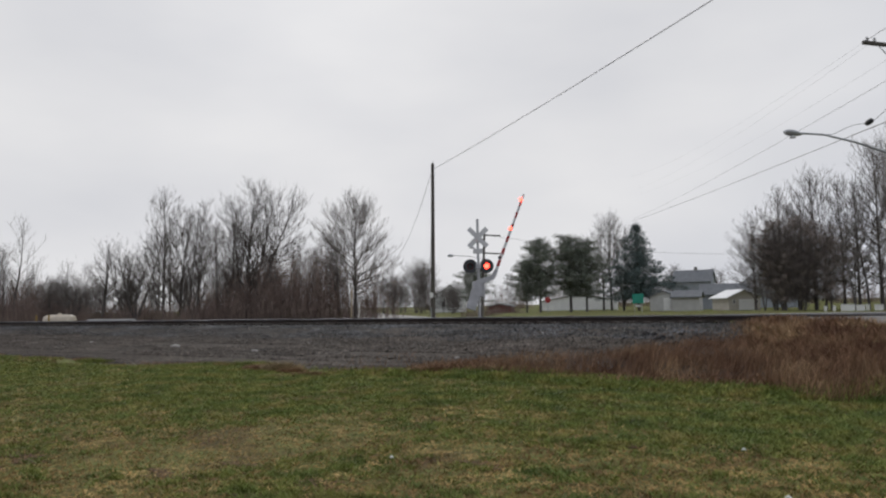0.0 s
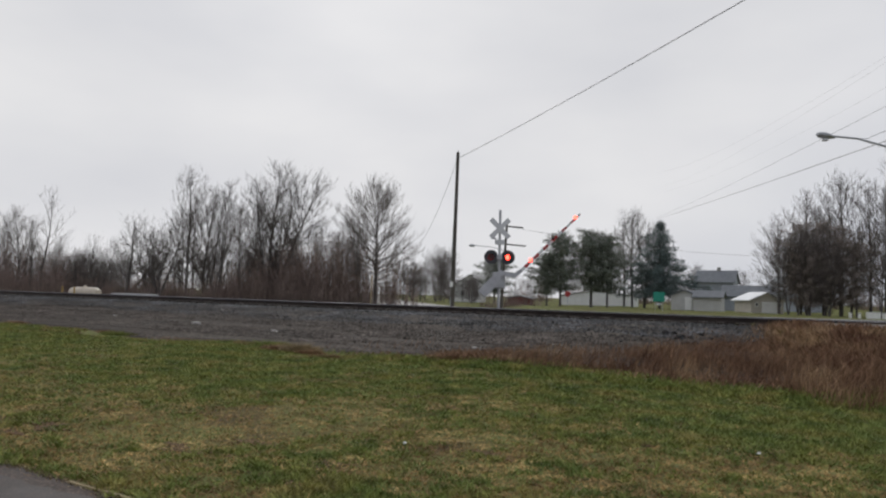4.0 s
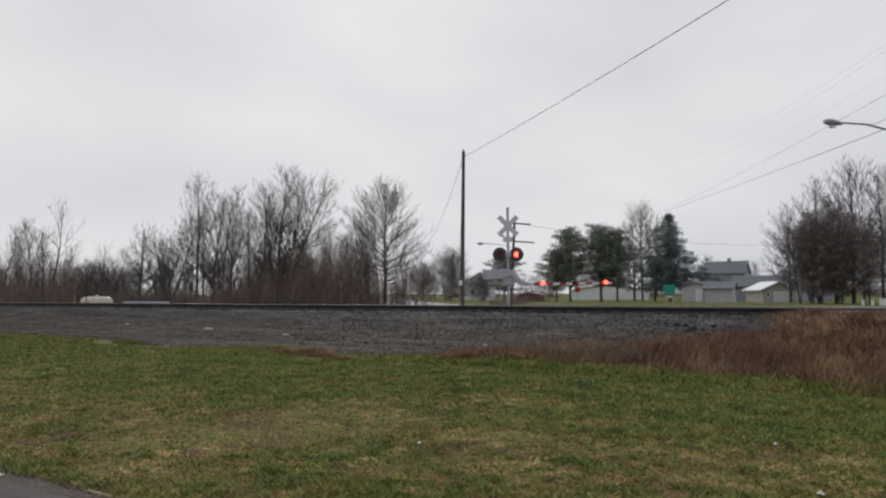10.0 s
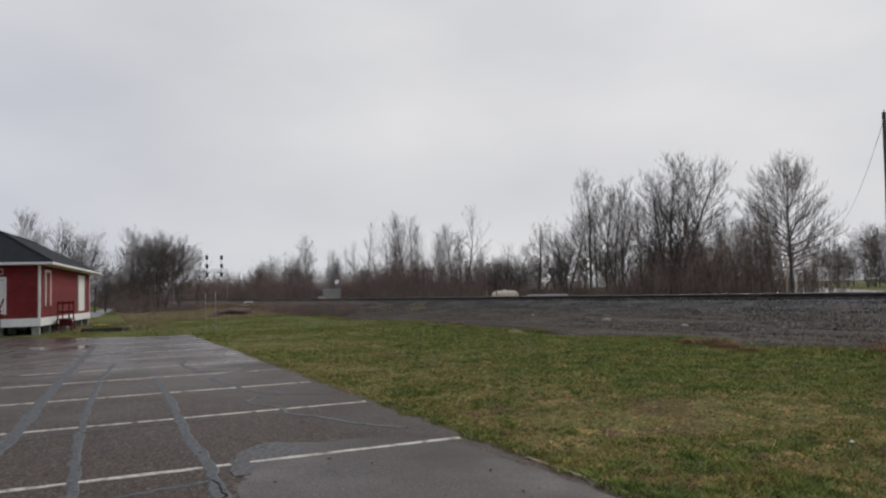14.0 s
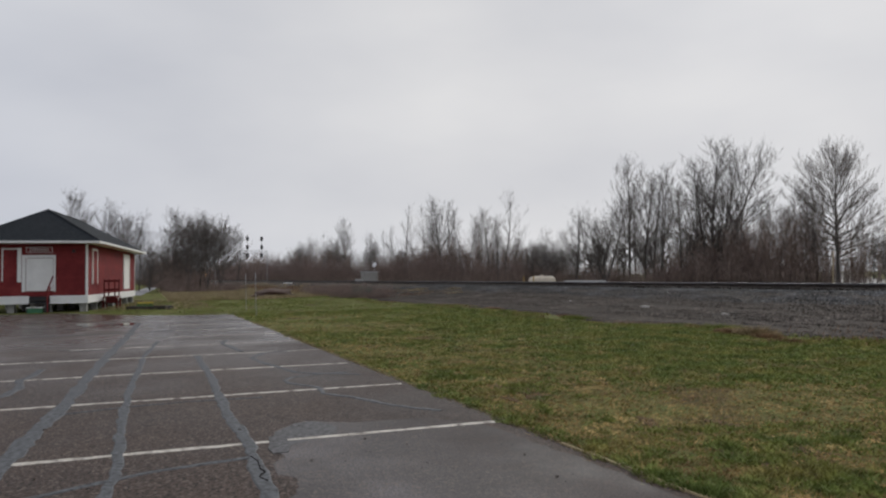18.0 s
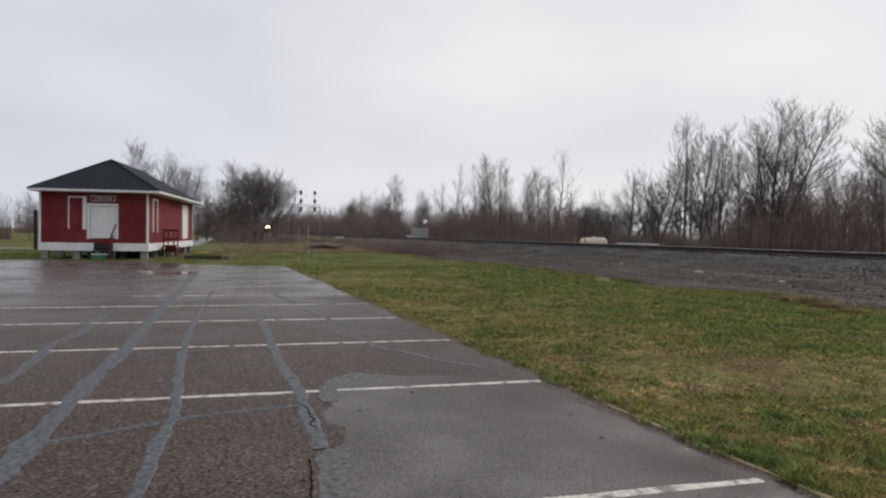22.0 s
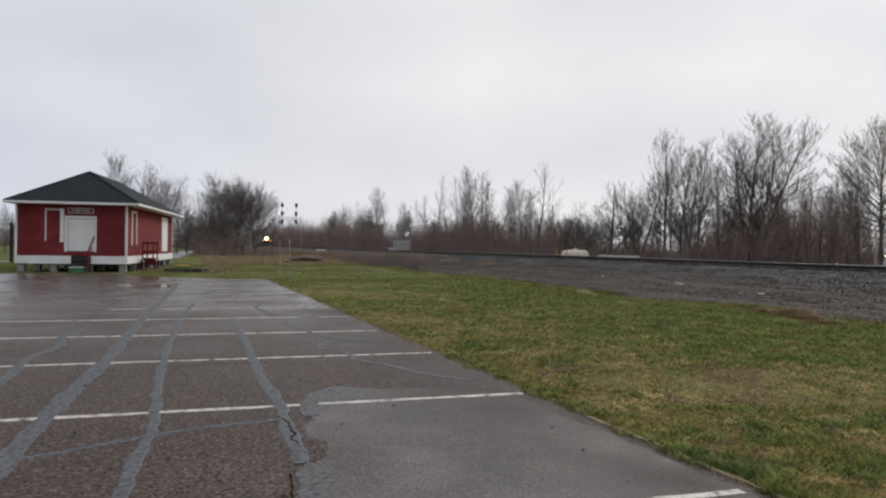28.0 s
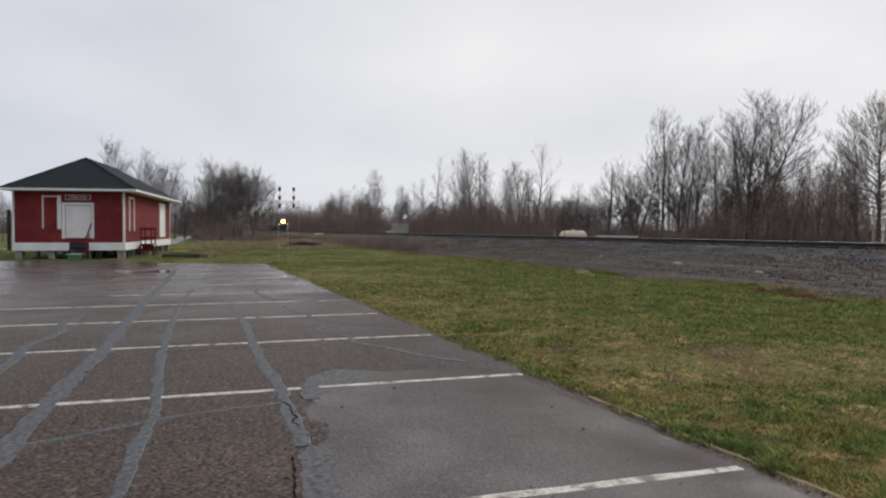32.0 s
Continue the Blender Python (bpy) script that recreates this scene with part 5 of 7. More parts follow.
for x, y, s in ((-87, 3.2, 0.5), (-91, 4.2, 0.75), (-96, 4.0, 1.0), (-104, 5.0, 1.3), (-118, 6, 1.4), (-135, 5, 1.6), (-155, 4, 1.8), (-180, 5, 1.8), (-210, 6, 2.0), (-250, 7, 2.2), (-300, 6, 2.4), (-90, -14, 1.1), (-100, -7, 1.5), (-103, -4.5, 1.3), (-112, -16, 1.5), (-105, -26, 1.4), (-95, -34, 1.4)):
    thicket(x, y, rb.randrange(2), s)
for x, y in ((-87, 6.0), (-91, 8.5), (-95, 10.5), (-99, 7.5), (-88, 9.0)):
    thicket(x, y, 2, 0.62, "low brown scrub below the trees")
for a in list(np.arange(-8, 34, 5.0)) + list(np.arange(45, 62, 5.0)) + list(np.arange(87, 114, 3.5)):
    thicket(-235 * math.sin(radians(a)), 235 * math.cos(radians(a)), rb.randrange(2), rb.uniform(2.0, 2.8), "distant grey-brown woods")
thicket(-37.2, 66.6, 2, 0.62, "low brown leafless bush beside the road")
thicket(-46.0, 88.0, 2, 0.8, "low brown leafless bush beside the road")
for x, y, s in ((-51.0, 13.2, 0.5), (-48.9, 13.4, 0.55), (-47.6, 14.6, 0.5), (-54.6, 14.2, 0.55), (-50.4, 14.8, 0.6), (-48.0, 13.8, 0.5), (-46.4, 13.6, 0.42), (-60.0, 15.0, 0.5), (-62.2, 14.0, 0.5), (-56.0, 13.4, 0.4), (-52, 14, 0.4), (-57, 14.2, 0.42), (-63, 14.8, 0.45), (-70, 15, 0.5)):
    thicket(x, y, 2, s, "low brown bush at the edge of the gravel")


# ---- conifers ----
def needle_mesh(name, centres, sizes, seed, material, per=70, flat=0.8, blade=(0.26, 0.04)):
    """Clumps of needle sprays: thin pointed leaves round many centres."""
    rng = np.random.default_rng(seed)
    c = np.repeat(np.array(centres, float), per, 0)
    s = np.repeat(np.array(sizes, float), per)
    n = len(c)
    d = rng.normal(0, 1, (n, 3))
    d[:, 2] *= flat
    d /= np.linalg.norm(d, axis=1)[:, None]
    p = c + d * (s * rng.random(n) ** 0.5)[:, None] * np.array([1, 1, flat])
    tip = d * 0.6 + rng.normal(0, 0.5, (n, 3))
    tip /= np.linalg.norm(tip, axis=1)[:, None]
    side = np.cross(tip, rng.normal(0, 1, (n, 3)))
    side /= np.linalg.norm(side, axis=1)[:, None]
    ln = blade[0] * rng.uniform(0.6, 1.4, n)
    v = np.empty((n, 3, 3))
    v[:, 0] = p - side * blade[1]
    v[:, 1] = p + side * blade[1]
    v[:, 2] = p + tip * ln[:, None]
    return from_arrays(name, v.reshape(-1, 3), np.arange(3 * n).reshape(-1, 3), material)


def pine(seed, h, width, material, base=0.22, conical=False, ragged=(0.45, 1.15), per=70):
    rnd = random.Random(seed)
    wood, cen, siz = [], [], []
    wood.append(((0, 0, -0.1), (0.05, 0, h * 0.5), 0.22, 0.13))
    wood.append(((0.05, 0, h * 0.5), (0.02, 0.05, h * 0.97), 0.13, 0.03))
    n = 95
    for i in range(n):
        f = base + (1 - base) * (i + 0.5) / n
        z = h * f
        k = (1 - f) / (1 - base)
        reach = width * ((0.05 + 0.95 * k) if conical else (0.16 + 0.84 * math.sin(math.pi * 0.78 * k ** 0.65))) * rnd.uniform(*ragged)
        a = i * 2.4 + rnd.uniform(-0.5, 0.5)
        droop = -0.12 if conical else rnd.uniform(-0.05, 0.25)
        e = (math.cos(a) * reach, math.sin(a) * reach, z + reach * droop)
        wood.append(((0, 0, z), e, 0.035, 0.012))
        steps_n = max(2, int(reach / 0.45))
        for j in range(steps_n):
            t = (j + 1) / steps_n
            cen.append((e[0] * t + rnd.gauss(0, 0.12), e[1] * t + rnd.gauss(0, 0.12), z + (e[2] - z) * t + rnd.gauss(0, 0.08)))
            siz.append(0.36 + 0.3 * (1 - t) + rnd.uniform(0, 0.2))
    return segments_mesh("trunk", wood, BARK, 5), needle_mesh("crown", cen, siz, seed, material, per)


PINES = [pine(61, 11, 4.0, NEEDLE, 0.2, ragged=(0.55, 1.15), per=42), pine(64, 11, 4.2, NEEDLE, 0.22, ragged=(0.45, 1.2), per=42), pine(62, 11, 4.6, DULL_NEEDLE, 0.12, ragged=(0.25, 1.35), per=24), pine(65, 11, 4.4, DULL_NEEDLE, 0.1, ragged=(0.2, 1.4), per=24)]
FIR = pine(63, 12, 7.2, SPRUCE, 0.16, True, (0.55, 1.15), per=56)
for x, y, h, k, w in ((-43.5, 95.5, 10.4, 0, 0.95), (-45.2, 94.6, 7.4, 1, 0.95), (-40.1, 98.5, 10.9, 1, 1.08), (-37.8, 98.8, 10.2, 0, 0.85), (-57.0, 100.3, 7.4, 1, 1.1),
                      (-10.2, 77.7, 8.8, 3, 0.62), (-8.4, 78.9, 9.0, 2, 0.7), (-6.8, 77.1, 8.3, 3, 0.7), (-5.4, 76.2, 6.8, 2, 0.75), (-9.2, 76.0, 6.4, 2, 0.75)):
    t = thing("pine_tree", "grey-green bushy pine tree with rounded top" if k < 2 else "dull dark evergreen in a broad spreading clump", "pine", group="conifers")
    part("trunk", PINES[k][0], BARK, t)
    part("crown", PINES[k][1], NEEDLE if k < 2 else DULL_NEEDLE, t)
    t.matrix_world = pose(x, y, float(land(x, y)[0]), 0, 0, x * 37) @ Matrix.Diagonal((w * h / 11, w * h / 11, h / 11, 1))
t = thing("spruce_tree", "tall conical blue-green spruce with tiered branches", "spruce", group="conifers")
part("trunk", FIR[0], BARK, t)
part("crown", FIR[1], SPRUCE, t)
t.matrix_world = pose(-33.0, 107.4, 0.3) @ Matrix.Scale(1.06, 4)


GREEN_CRATE = surf("green_plastic", [(0.03, 0.13, 0.06), (0.045, 0.17, 0.08)], 3, (0.4, 0.6), fine=0.1)


for x, y, r, h in ((-49.4, 14.3, 0.75, 0.75), (-47.6, 13.9, 0.8, 0.6), (-52.2, 14.6, 0.6, 0.55)):
    rsh = random.Random(int(-x * 10))
    cen = [(rsh.gauss(0, 0.45) * r, rsh.gauss(0, 0.45) * r, rsh.uniform(0.1, 1.0) * h) for _ in range(46)]
    sh = thing("shrub", "low dark evergreen shrub among dead grass", "shrub", pose(x, y, float(max(land(x, y)[0], bed_z(x, y)))), group="low shrubs")
    part("stems", segments_mesh("stems", [((0, 0, -0.1), c, 0.02, 0.008) for c in cen[:14]], BARK, 4), BARK, sh)
    part("foliage", needle_mesh("foliage", cen, [0.22 * r + 0.05] * 46, int(-x * 10), NEEDLE, 40, 0.8, (0.12, 0.018)), NEEDLE, sh)


# ---- old wooden depot ----
def depot():
    d = thing("depot", "small red wooden depot with white trim and dark hipped roof", "building", pose(-39.1, -2.59, 0, 0, 0, 172.4))
    L, Wd, z0, z1 = 14.6, 5.0, 0.78, 3.32
    th = 0.14
    front = part("front_wall", boxm(0, 0, z0, th, Wd, z1), RED, d, "red board wall")
    part("side_wall", boxm(th, 0, z0, L - th, th, z1), RED, d)
    part("side_wall", boxm(th, Wd - th, z0, L - th, Wd, z1), RED, d)
    part("back_wall", boxm(L - th, 0, z0, L, Wd, z1), RED, d)
    for k in range(17):
        zz = z0 + 0.14 + k * 0.148
        part("board", boxm(-0.018, 0.13, zz - 0.071, 0.002, Wd - 0.13, zz + 0.071, 0.003), RED, d)
        part("board", boxm(0.13, -0.018, zz - 0.071, L - 0.13, 0.002, zz + 0.071, 0.003), RED, d)
    for x, y in ((-0.03, -0.03), (-0.03, Wd - 0.07), (L - 0.07, -0.03)):
        part("corner_board", boxm(x, y, z0, x + 0.10, y + 0.10, z1 - 0.02, 0.008), WHITE, d, "white corner board")
    part("skirt_board", boxm(-0.05, -0.05, 0.41, 0.03, 1.62, 0.80, 0.01), WHITE, d, "white skirt board")
    part("skirt_board", boxm(-0.05, 2.52, 0.41, 0.03, Wd + 0.03, 0.80, 0.01), WHITE, d)
    part("skirt_board", boxm(0.035, -0.05, 0.41, L, 0.03, 0.80, 0.01), WHITE, d)
    part("floor_frame", boxm(0.05, 0.05, 0.44, L - 0.05, Wd - 0.05, 0.77), DARK, d)
    for x in np.linspace(0.15, L - 0.4, 7):
        for y in (0.05, 1.6, 3.2, Wd - 0.35):
            part("pier", boxm(x, y, -0.05, x + 0.32, y + 0.32, 0.42, 0.015), CONCRETE, d)
    # roof: a hipped shell with overhang
    o, ol, zr, ez = 0.66, 0.34, 5.20, 3.42
    bm = bmesh.new()
    e = [bm.verts.new(c) for c in ((-o, -o, ez), (L + o, -o, ez), (L + o, Wd + ol, ez), (-o, Wd + ol, ez))]
    e2 = [bm.verts.new(c) for c in ((-o, -o, ez - 0.05), (L + o, -o, ez - 0.05), (L + o, Wd + ol, ez - 0.05), (-o, Wd + ol, ez - 0.05))]
    r = [bm.verts.new((3.1, Wd / 2, zr)), bm.verts.new((L - 3.1, Wd / 2, zr))]
    for f in ((e[0], e[1], r[1], r[0]), (e[1], e[2], r[1]), (e[2], e[3], r[0], r[1]), (e[3], e[0], r[0]), e2[::-1]):
        bm.faces.new(f)
    for i in range(4):
        bm.faces.new((e2[i], e2[(i + 1) % 4], e[(i + 1) % 4], e[i]))
    roof = part("roof", bm, SHINGLE, d, "dark grey shingle roof")
    for a, b in (((-o, -o), (3.1, Wd / 2)), ((-o, Wd + ol), (3.1, Wd / 2))):
        part("hip_cap", tubem([(a[0], a[1], ez + 0.02), (b[0], b[1], zr + 0.03)], 0.03, 6), SHINGLE, roof)
    part("ridge_cap", tubem([(3.1, Wd / 2, zr + 0.02), (L - 3.1, Wd / 2, zr + 0.02)], 0.03, 6), SHINGLE, roof)
    for c in ((-o - 0.02, -o - 0.02, -o + 0.02, Wd + ol + 0.02), (-o + 0.021, -o - 0.02, L + o, -o + 0.02), (-o + 0.021, Wd + ol - 0.02, L + o, Wd + ol + 0.02)):
        part("fascia", boxm(c[0], c[1], ez - 0.115, c[2], c[3], ez - 0.008, 0.006), WHITE, d, "white eaves board")
    part("soffit", boxm(-o + 0.03, -o + 0.03, ez - 0.12, L + o - 0.03, Wd + ol - 0.03, ez - 0.09), WHITE, d)
    # freight door
    door = part("freight_door", boxm(-0.045, 1.50, 1.03, 0.02, 2.66, 2.60, 0.008), WHITE, d, "closed white board door")
    for zz in (1.42, 1.82, 2.21):
        part("door_panel", boxm(-0.062, 1.58, zz - 0.35 + 0.02, -0.044, 2.60, zz + 0.02, 0.006), WHITE, door)
    part("door_brace", boxm(-0.085, -0.035, -0.42, -0.062, 0.035, 0.42, 0.006, pose(0, 1.62, 1.36, 20)), RED, door, "red diagonal brace")
    frame_ = part("door_frame", boxm(-0.07, 1.38, 1.0, 0.01, 1.48, 2.74, 0.008), WHITE, d, "white door trim")
    part("door_frame", boxm(-0.07, 2.68, 1.0, 0.01, 2.83, 2.74, 0.008), WHITE, d)
    part("door_frame", boxm(-0.072, 1.38, 2.62, 0.01, 2.83, 2.76, 0.008), WHITE, d)
    # shuttered window
    part("window_trim", boxm(-0.06, 3.64, 1.50, 0.01, 3.70, 3.10, 0.006), WHITE, d)
    part("window_trim", boxm(-0.06, 2.86, 1.46, 0.01, 3.03, 3.10, 0.006), WHITE, d)
    part("window_trim", boxm(-0.062, 2.86, 3.02, 0.01, 3.70, 3.08, 0.006), WHITE, d)
    part("shutter", boxm(-0.04, 3.05, 1.46, 0.0, 3.64, 3.02, 0.006), RED, d, "red boarded-over window")
    # name board
    board = part("name_board", boxm(-0.075, 1.52, 2.88, -0.03, 2.66, 3.14, 0.006), WHITE, d, "red name board with a white border and letters")
    part("board_field", boxm(-0.082, 1.545, 2.905, -0.073, 2.635, 3.115), RED, board)
    cu = bpy.data.curves.new("letters", "FONT")
    cu.body, cu.size, cu.align_x, cu.align_y, cu.extrude = "STERLING", 0.19, "CENTER", "CENTER", 0.004
    ob = new("letters", cu)
    dg = bpy.context.evaluated_depsgraph_get()
    me = bpy.data.meshes.new_from_object(ob.evaluated_get(dg))
    bpy.data.objects.remove(ob)
    me.materials.clear()
    me.materials.append(WHITE)
    part("lettering", me, WHITE, board, "white letters", pose(-0.088, 2.09, 3.01, 90, 0, -90))
    # side openings
    for xa, xb, za, zb in ((1.1, 2.1, 1.35, 3.0), (10.2, 12.1, 0.95, 3.0)):
        w = part("side_shutter", boxm(xa, -0.05, za, xb, 0.0, zb, 0.006), WHITE if xa > 5 else RED, d)
        part("trim", boxm(xa - 0.13, -0.07, za, xa, 0.0, zb + 0.12, 0.006), WHITE, w)
        part("trim", boxm(xb, -0.07, za, xb + 0.13, 0.0, zb + 0.12, 0.006), WHITE, w)
        part("trim", boxm(xa, -0.068, zb, xb, 0.0, zb + 0.12, 0.006), WHITE, w)
    # steps at the door
    for k, (xx, zz) in enumerate(((-0.62, 0.2), (-0.4, 0.42), (-0.2, 0.62))):
        part("door_step", boxm(xx, 1.66, zz - 0.05, xx + 0.32, 2.46, zz, 0.01), TIE, d, "dark wooden step")
    for yy in (1.62, 2.46):
        part("step_side", boxm(-0.6, yy, 0.0, -0.05, yy + 0.05, 0.4, 0.008), DARK, d)
    part("step_rail", tubem([(-0.55, 1.6, 0.0), (-0.55, 1.6, 0.75)], 0.035, 8), RED, d)
    part("step_rail", tubem([(-0.55, 1.6, 0.73), (-0.05, 1.6, 1.2)], 0.03, 8), RED, d)
    crate = part("crate", boxm(-0.75, 1.75, 0.0, -0.66, 2.42, 0.26, 0.02), GREEN_CRATE, d, "green plastic crate under the step")
    part("crate_rim", boxm(-0.78, 1.73, 0.24, -0.655, 2.44, 0.28, 0.008), WHITE, crate)
    # eaves lamp
    lamp = part("eaves_lamp", tubem([(-0.05, 0.55, 2.95), (-0.22, 0.55, 3.0)], 0.03, 8), DARK, d)
    part("lamp_shade", lathe(bmesh.new(), [(0.10, -0.1), (0.03, 0.02)], 12, pose(-0.24, 0.55, 2.98)), DARK, lamp)
    return d


depot()


# ---- level crossing signal with its barrier ----
GATE_AT = pose(-16.78, 29.97, 0.52, 0, 0, 33)
signal = thing("crossing_signal", "silver level crossing mast with crossbuck, red lamps and barrier", "crossing signal", GATE_AT)
part("foundation", boxm(-0.35, -0.35, -0.3, 0.35, 0.35, 0.12, 0.03), CONCRETE, signal)
part("base_casting", lathe(bmesh.new(), [(0.2, 0.12), (0.2, 0.2), (0.09, 0.42)], 12), ALU, signal)
mast = part("mast", tubem([(0, 0, 0.1), (0, 0, 5.0)], 0.062, 12), ALU, signal, "silver tubular mast")
part("finial", lathe(bmesh.new(), [(0.066, 5.0), (0.066, 5.03), (0.03, 5.05)], 10), ALU, signal)
for a in (45, -45):
    part("crossbuck_blade", boxm(-0.61, -0.012, -0.115, 0.61, 0.012, 0.115, 0.004, pose(0, -0.09 - (0.012 if a > 0 else -0.014), 4.16, 0, a, 0)), WHITETAPE, signal, "weathered white blade")
part("track_sign", boxm(-0.23, -0.1, 3.40, 0.23, -0.085, 3.64, 0.004), WHITETAPE, signal)
part("cross_arm", tubem([(-0.52, 0, 2.81), (0.52, 0, 2.81)], 0.04, 10), ALU, signal)
part("junction_box", boxm(-0.13, -0.13, 2.69, 0.13, 0.13, 2.93, 0.02), ALU, signal)
part("bell", lathe(bmesh.new(), [(0.13, 0), (0.12, 0.05), (0.04, 0.10)], 14, pose(-0.28, 0.0, 3.66)), ALU, signal)
PLATE = surf("faded_black_plate", [(0.035, 0.036, 0.040), (0.060, 0.061, 0.066)], 3, (0.4, 0.6), fine=0.2)
INSERTS = {}
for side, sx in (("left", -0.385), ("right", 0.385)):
    plate = part("background_plate", lathe(bmesh.new(), [(0.335, -0.008), (0.335, 0.008)], 28, pose(sx, -0.07, 2.81, 90)), PLATE, signal, "round black target plate")
    part("housing", lathe(bmesh.new(), [(0.16, -0.02), (0.16, 0.10), (0.10, 0.17)], 18, pose(sx, -0.05, 2.81, -90)), DARK, plate)
    bm = bmesh.new()
    ring0, ring1 = [], []
    for k in range(15):
        t = math.radians(-15 + 210 * k / 14)
        ring0.append(bm.verts.new((sx + 0.165 * math.cos(t), -0.08, 2.81 + 0.165 * math.sin(t))))
        ring1.append(bm.verts.new((sx + 0.170 * math.cos(t), -0.40 + 0.12 * abs(math.cos(t)), 2.81 + 0.17 * math.sin(t))))
    for k in range(14):
        bm.faces.new((ring0[k], ring0[k + 1], ring1[k + 1], ring1[k]))
    part("hood", bm, DARK, plate)
    part("lens", lathe(bmesh.new(), [(0.155, -0.012), (0.155, 0.012)], 24, pose(sx, -0.088, 2.81, 90)), REDLENS, plate, "dark red glass lens")
    # added disc, lit on one face and dark on the other; turning it imitates flashing
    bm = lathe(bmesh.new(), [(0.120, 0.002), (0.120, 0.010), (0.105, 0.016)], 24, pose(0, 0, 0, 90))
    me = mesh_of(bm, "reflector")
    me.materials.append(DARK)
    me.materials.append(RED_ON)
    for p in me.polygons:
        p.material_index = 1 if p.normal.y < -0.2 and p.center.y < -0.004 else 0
    INSERTS[side] = (part("reflector", me, DARK, plate, "two-faced disc, lit on one side, turned to imitate flashing"), sx)
# barrier mechanism and arm
part("mechanism_case", boxm(-0.30, -0.24, 1.35, 0.28, 0.10, 2.10, 0.04), ALU, signal, "silver barrier mechanism case")
gate = new("barrier")
gate.empty_display_size = 0.2
gate.parent = signal
gate["label"] = "red and white striped barrier arm with counterweights"
PIVOT = (0.0, -0.30, 1.90)
bm = bmesh.new()
for yy in (-0.06, 0.52):
    prism(bm, [(-1.15, -0.24), (-0.35, -0.20), (0.28, -0.02), (0.28, 0.16), (-0.25, 0.24), (-1.15, 0.20)], "y", yy, yy + 0.05)
part("counterweight_arm", bm, ALU, gate, "silver counterweight arms")
part("counterweight", boxm(-1.18, -0.04, -0.22, -0.80, 0.55, 0.18, 0.02), ALU, gate)
arm_len, n, ARM_Z = 4.75, 14, -0.50
part("arm_bracket", prismm([(0.1, 0.10), (0.28, 0.10), (0.62, -0.36), (0.95, -0.42), (0.95, -0.58), (0.50, -0.56), (0.1, -0.06)], "y", 0.03, 0.07), ALU, gate, "silver bracket holding the arm")
part("arm_bracket", prismm([(0.1, 0.10), (0.28, 0.10), (0.62, -0.36), (0.95, -0.42), (0.95, -0.58), (0.50, -0.56), (0.1, -0.06)], "y", -0.07, -0.03), ALU, gate)
for k in range(n):
    xa, xb = 0.55 + (arm_len - 0.55) * k / n, 0.55 + (arm_len - 0.55) * (k + 1) / n
    w = 0.075 - 0.03 * k / n
    part("arm_stripe", boxm(xa, -0.025, ARM_Z - w, xb - 0.001, 0.025, ARM_Z + w, 0.003), REDTAPE if k % 2 == 0 else WHITETAPE, gate)
GATE_LAMPS = []
for k, xx in enumerate((1.56, 3.0, 4.46)):
    lamp = part("arm_lamp", boxm(xx - 0.06, -0.05, ARM_Z + 0.06, xx + 0.06, 0.05, ARM_Z + 0.12, 0.01), DARK, gate)
    # two-faced arm lens: turning its glowing face imitates flashing; the tip stays lit
    me = mesh_of(lathe(bmesh.new(), [(0.085, -0.035), (0.085, 0.0)], 16, pose(0, 0, 0, 90)), "arm_lens")
    me.materials.append(DARK)
    me.materials.append(RED_ON)
    for p in me.polygons:
        p.material_index = 1 if (k == 2 or p.normal.y > 0.5) else 0
    GATE_LAMPS.append((part("arm_lens", me, RED_ON, lamp), xx))


# ---- poles and wires ----
def sag(a, b, drop, n=16):
    a, b = Vector(a), Vector(b)
    return [tuple(a.lerp(b, i / n) - Vector((0, 0, drop * 4 * (i / n) * (1 - i / n)))) for i in range(n + 1)]


def wire(a, b, drop, r=0.012, label="thin dark overhead wire"):
    return solo("overhead_wire", tubem(sag(a, b, drop, 22), r, 5), WIRE, label, "wire", group="overhead wires")


YELLOW_GUARD = surf("tan_plastic", [(0.36, 0.27, 0.17), (0.44, 0.34, 0.22)], 3, (0.5, 0.7), fine=0.1)
p1 = thing("wooden_pole", "slim weathered wooden pole beyond the railway", "utility pole")
part("shaft", tubem([(-23.53, 36.4, 0.2), (-23.47, 36.42, 5.0), (-23.4, 36.45, 10.05)], [0.13, 0.115, 0.095], 12), POLEWOOD, p1)
part("top_pin", tubem([(-23.4, 36.45, 10.0), (-23.36, 36.4, 10.18)], 0.03, 6), GALV, p1)
part("notice_plate", boxm(-23.62, 36.24, 2.0, -23.42, 36.27, 2.3), WHITE, p1, "small white plate")
part("guard_strip", boxm(-23.60, 36.25, 0.4, -23.55, 36.28, 1.4), GALV, p1)
solo("guy_guard", tubem([(-36.03, 44.0, 0.4), (-35.9, 44.0, 2.9)], 0.05, 8), YELLOW_GUARD, "tan plastic sleeve over a slanting guy wire", "guy wire")
wire((-23.4, 36.45, 9.7), (14.0, 5.7, 10.3), 0.35, 0.015, "thick twisted overhead cable")
wire((-23.4, 36.45, 9.75), (-58, 78, 8.0), 2.2, 0.012)
wire((-23.4, 36.45, 9.55), (-29.5, 45.0, 0.6), 0.1, 0.010, "thin taut steel guy wire")

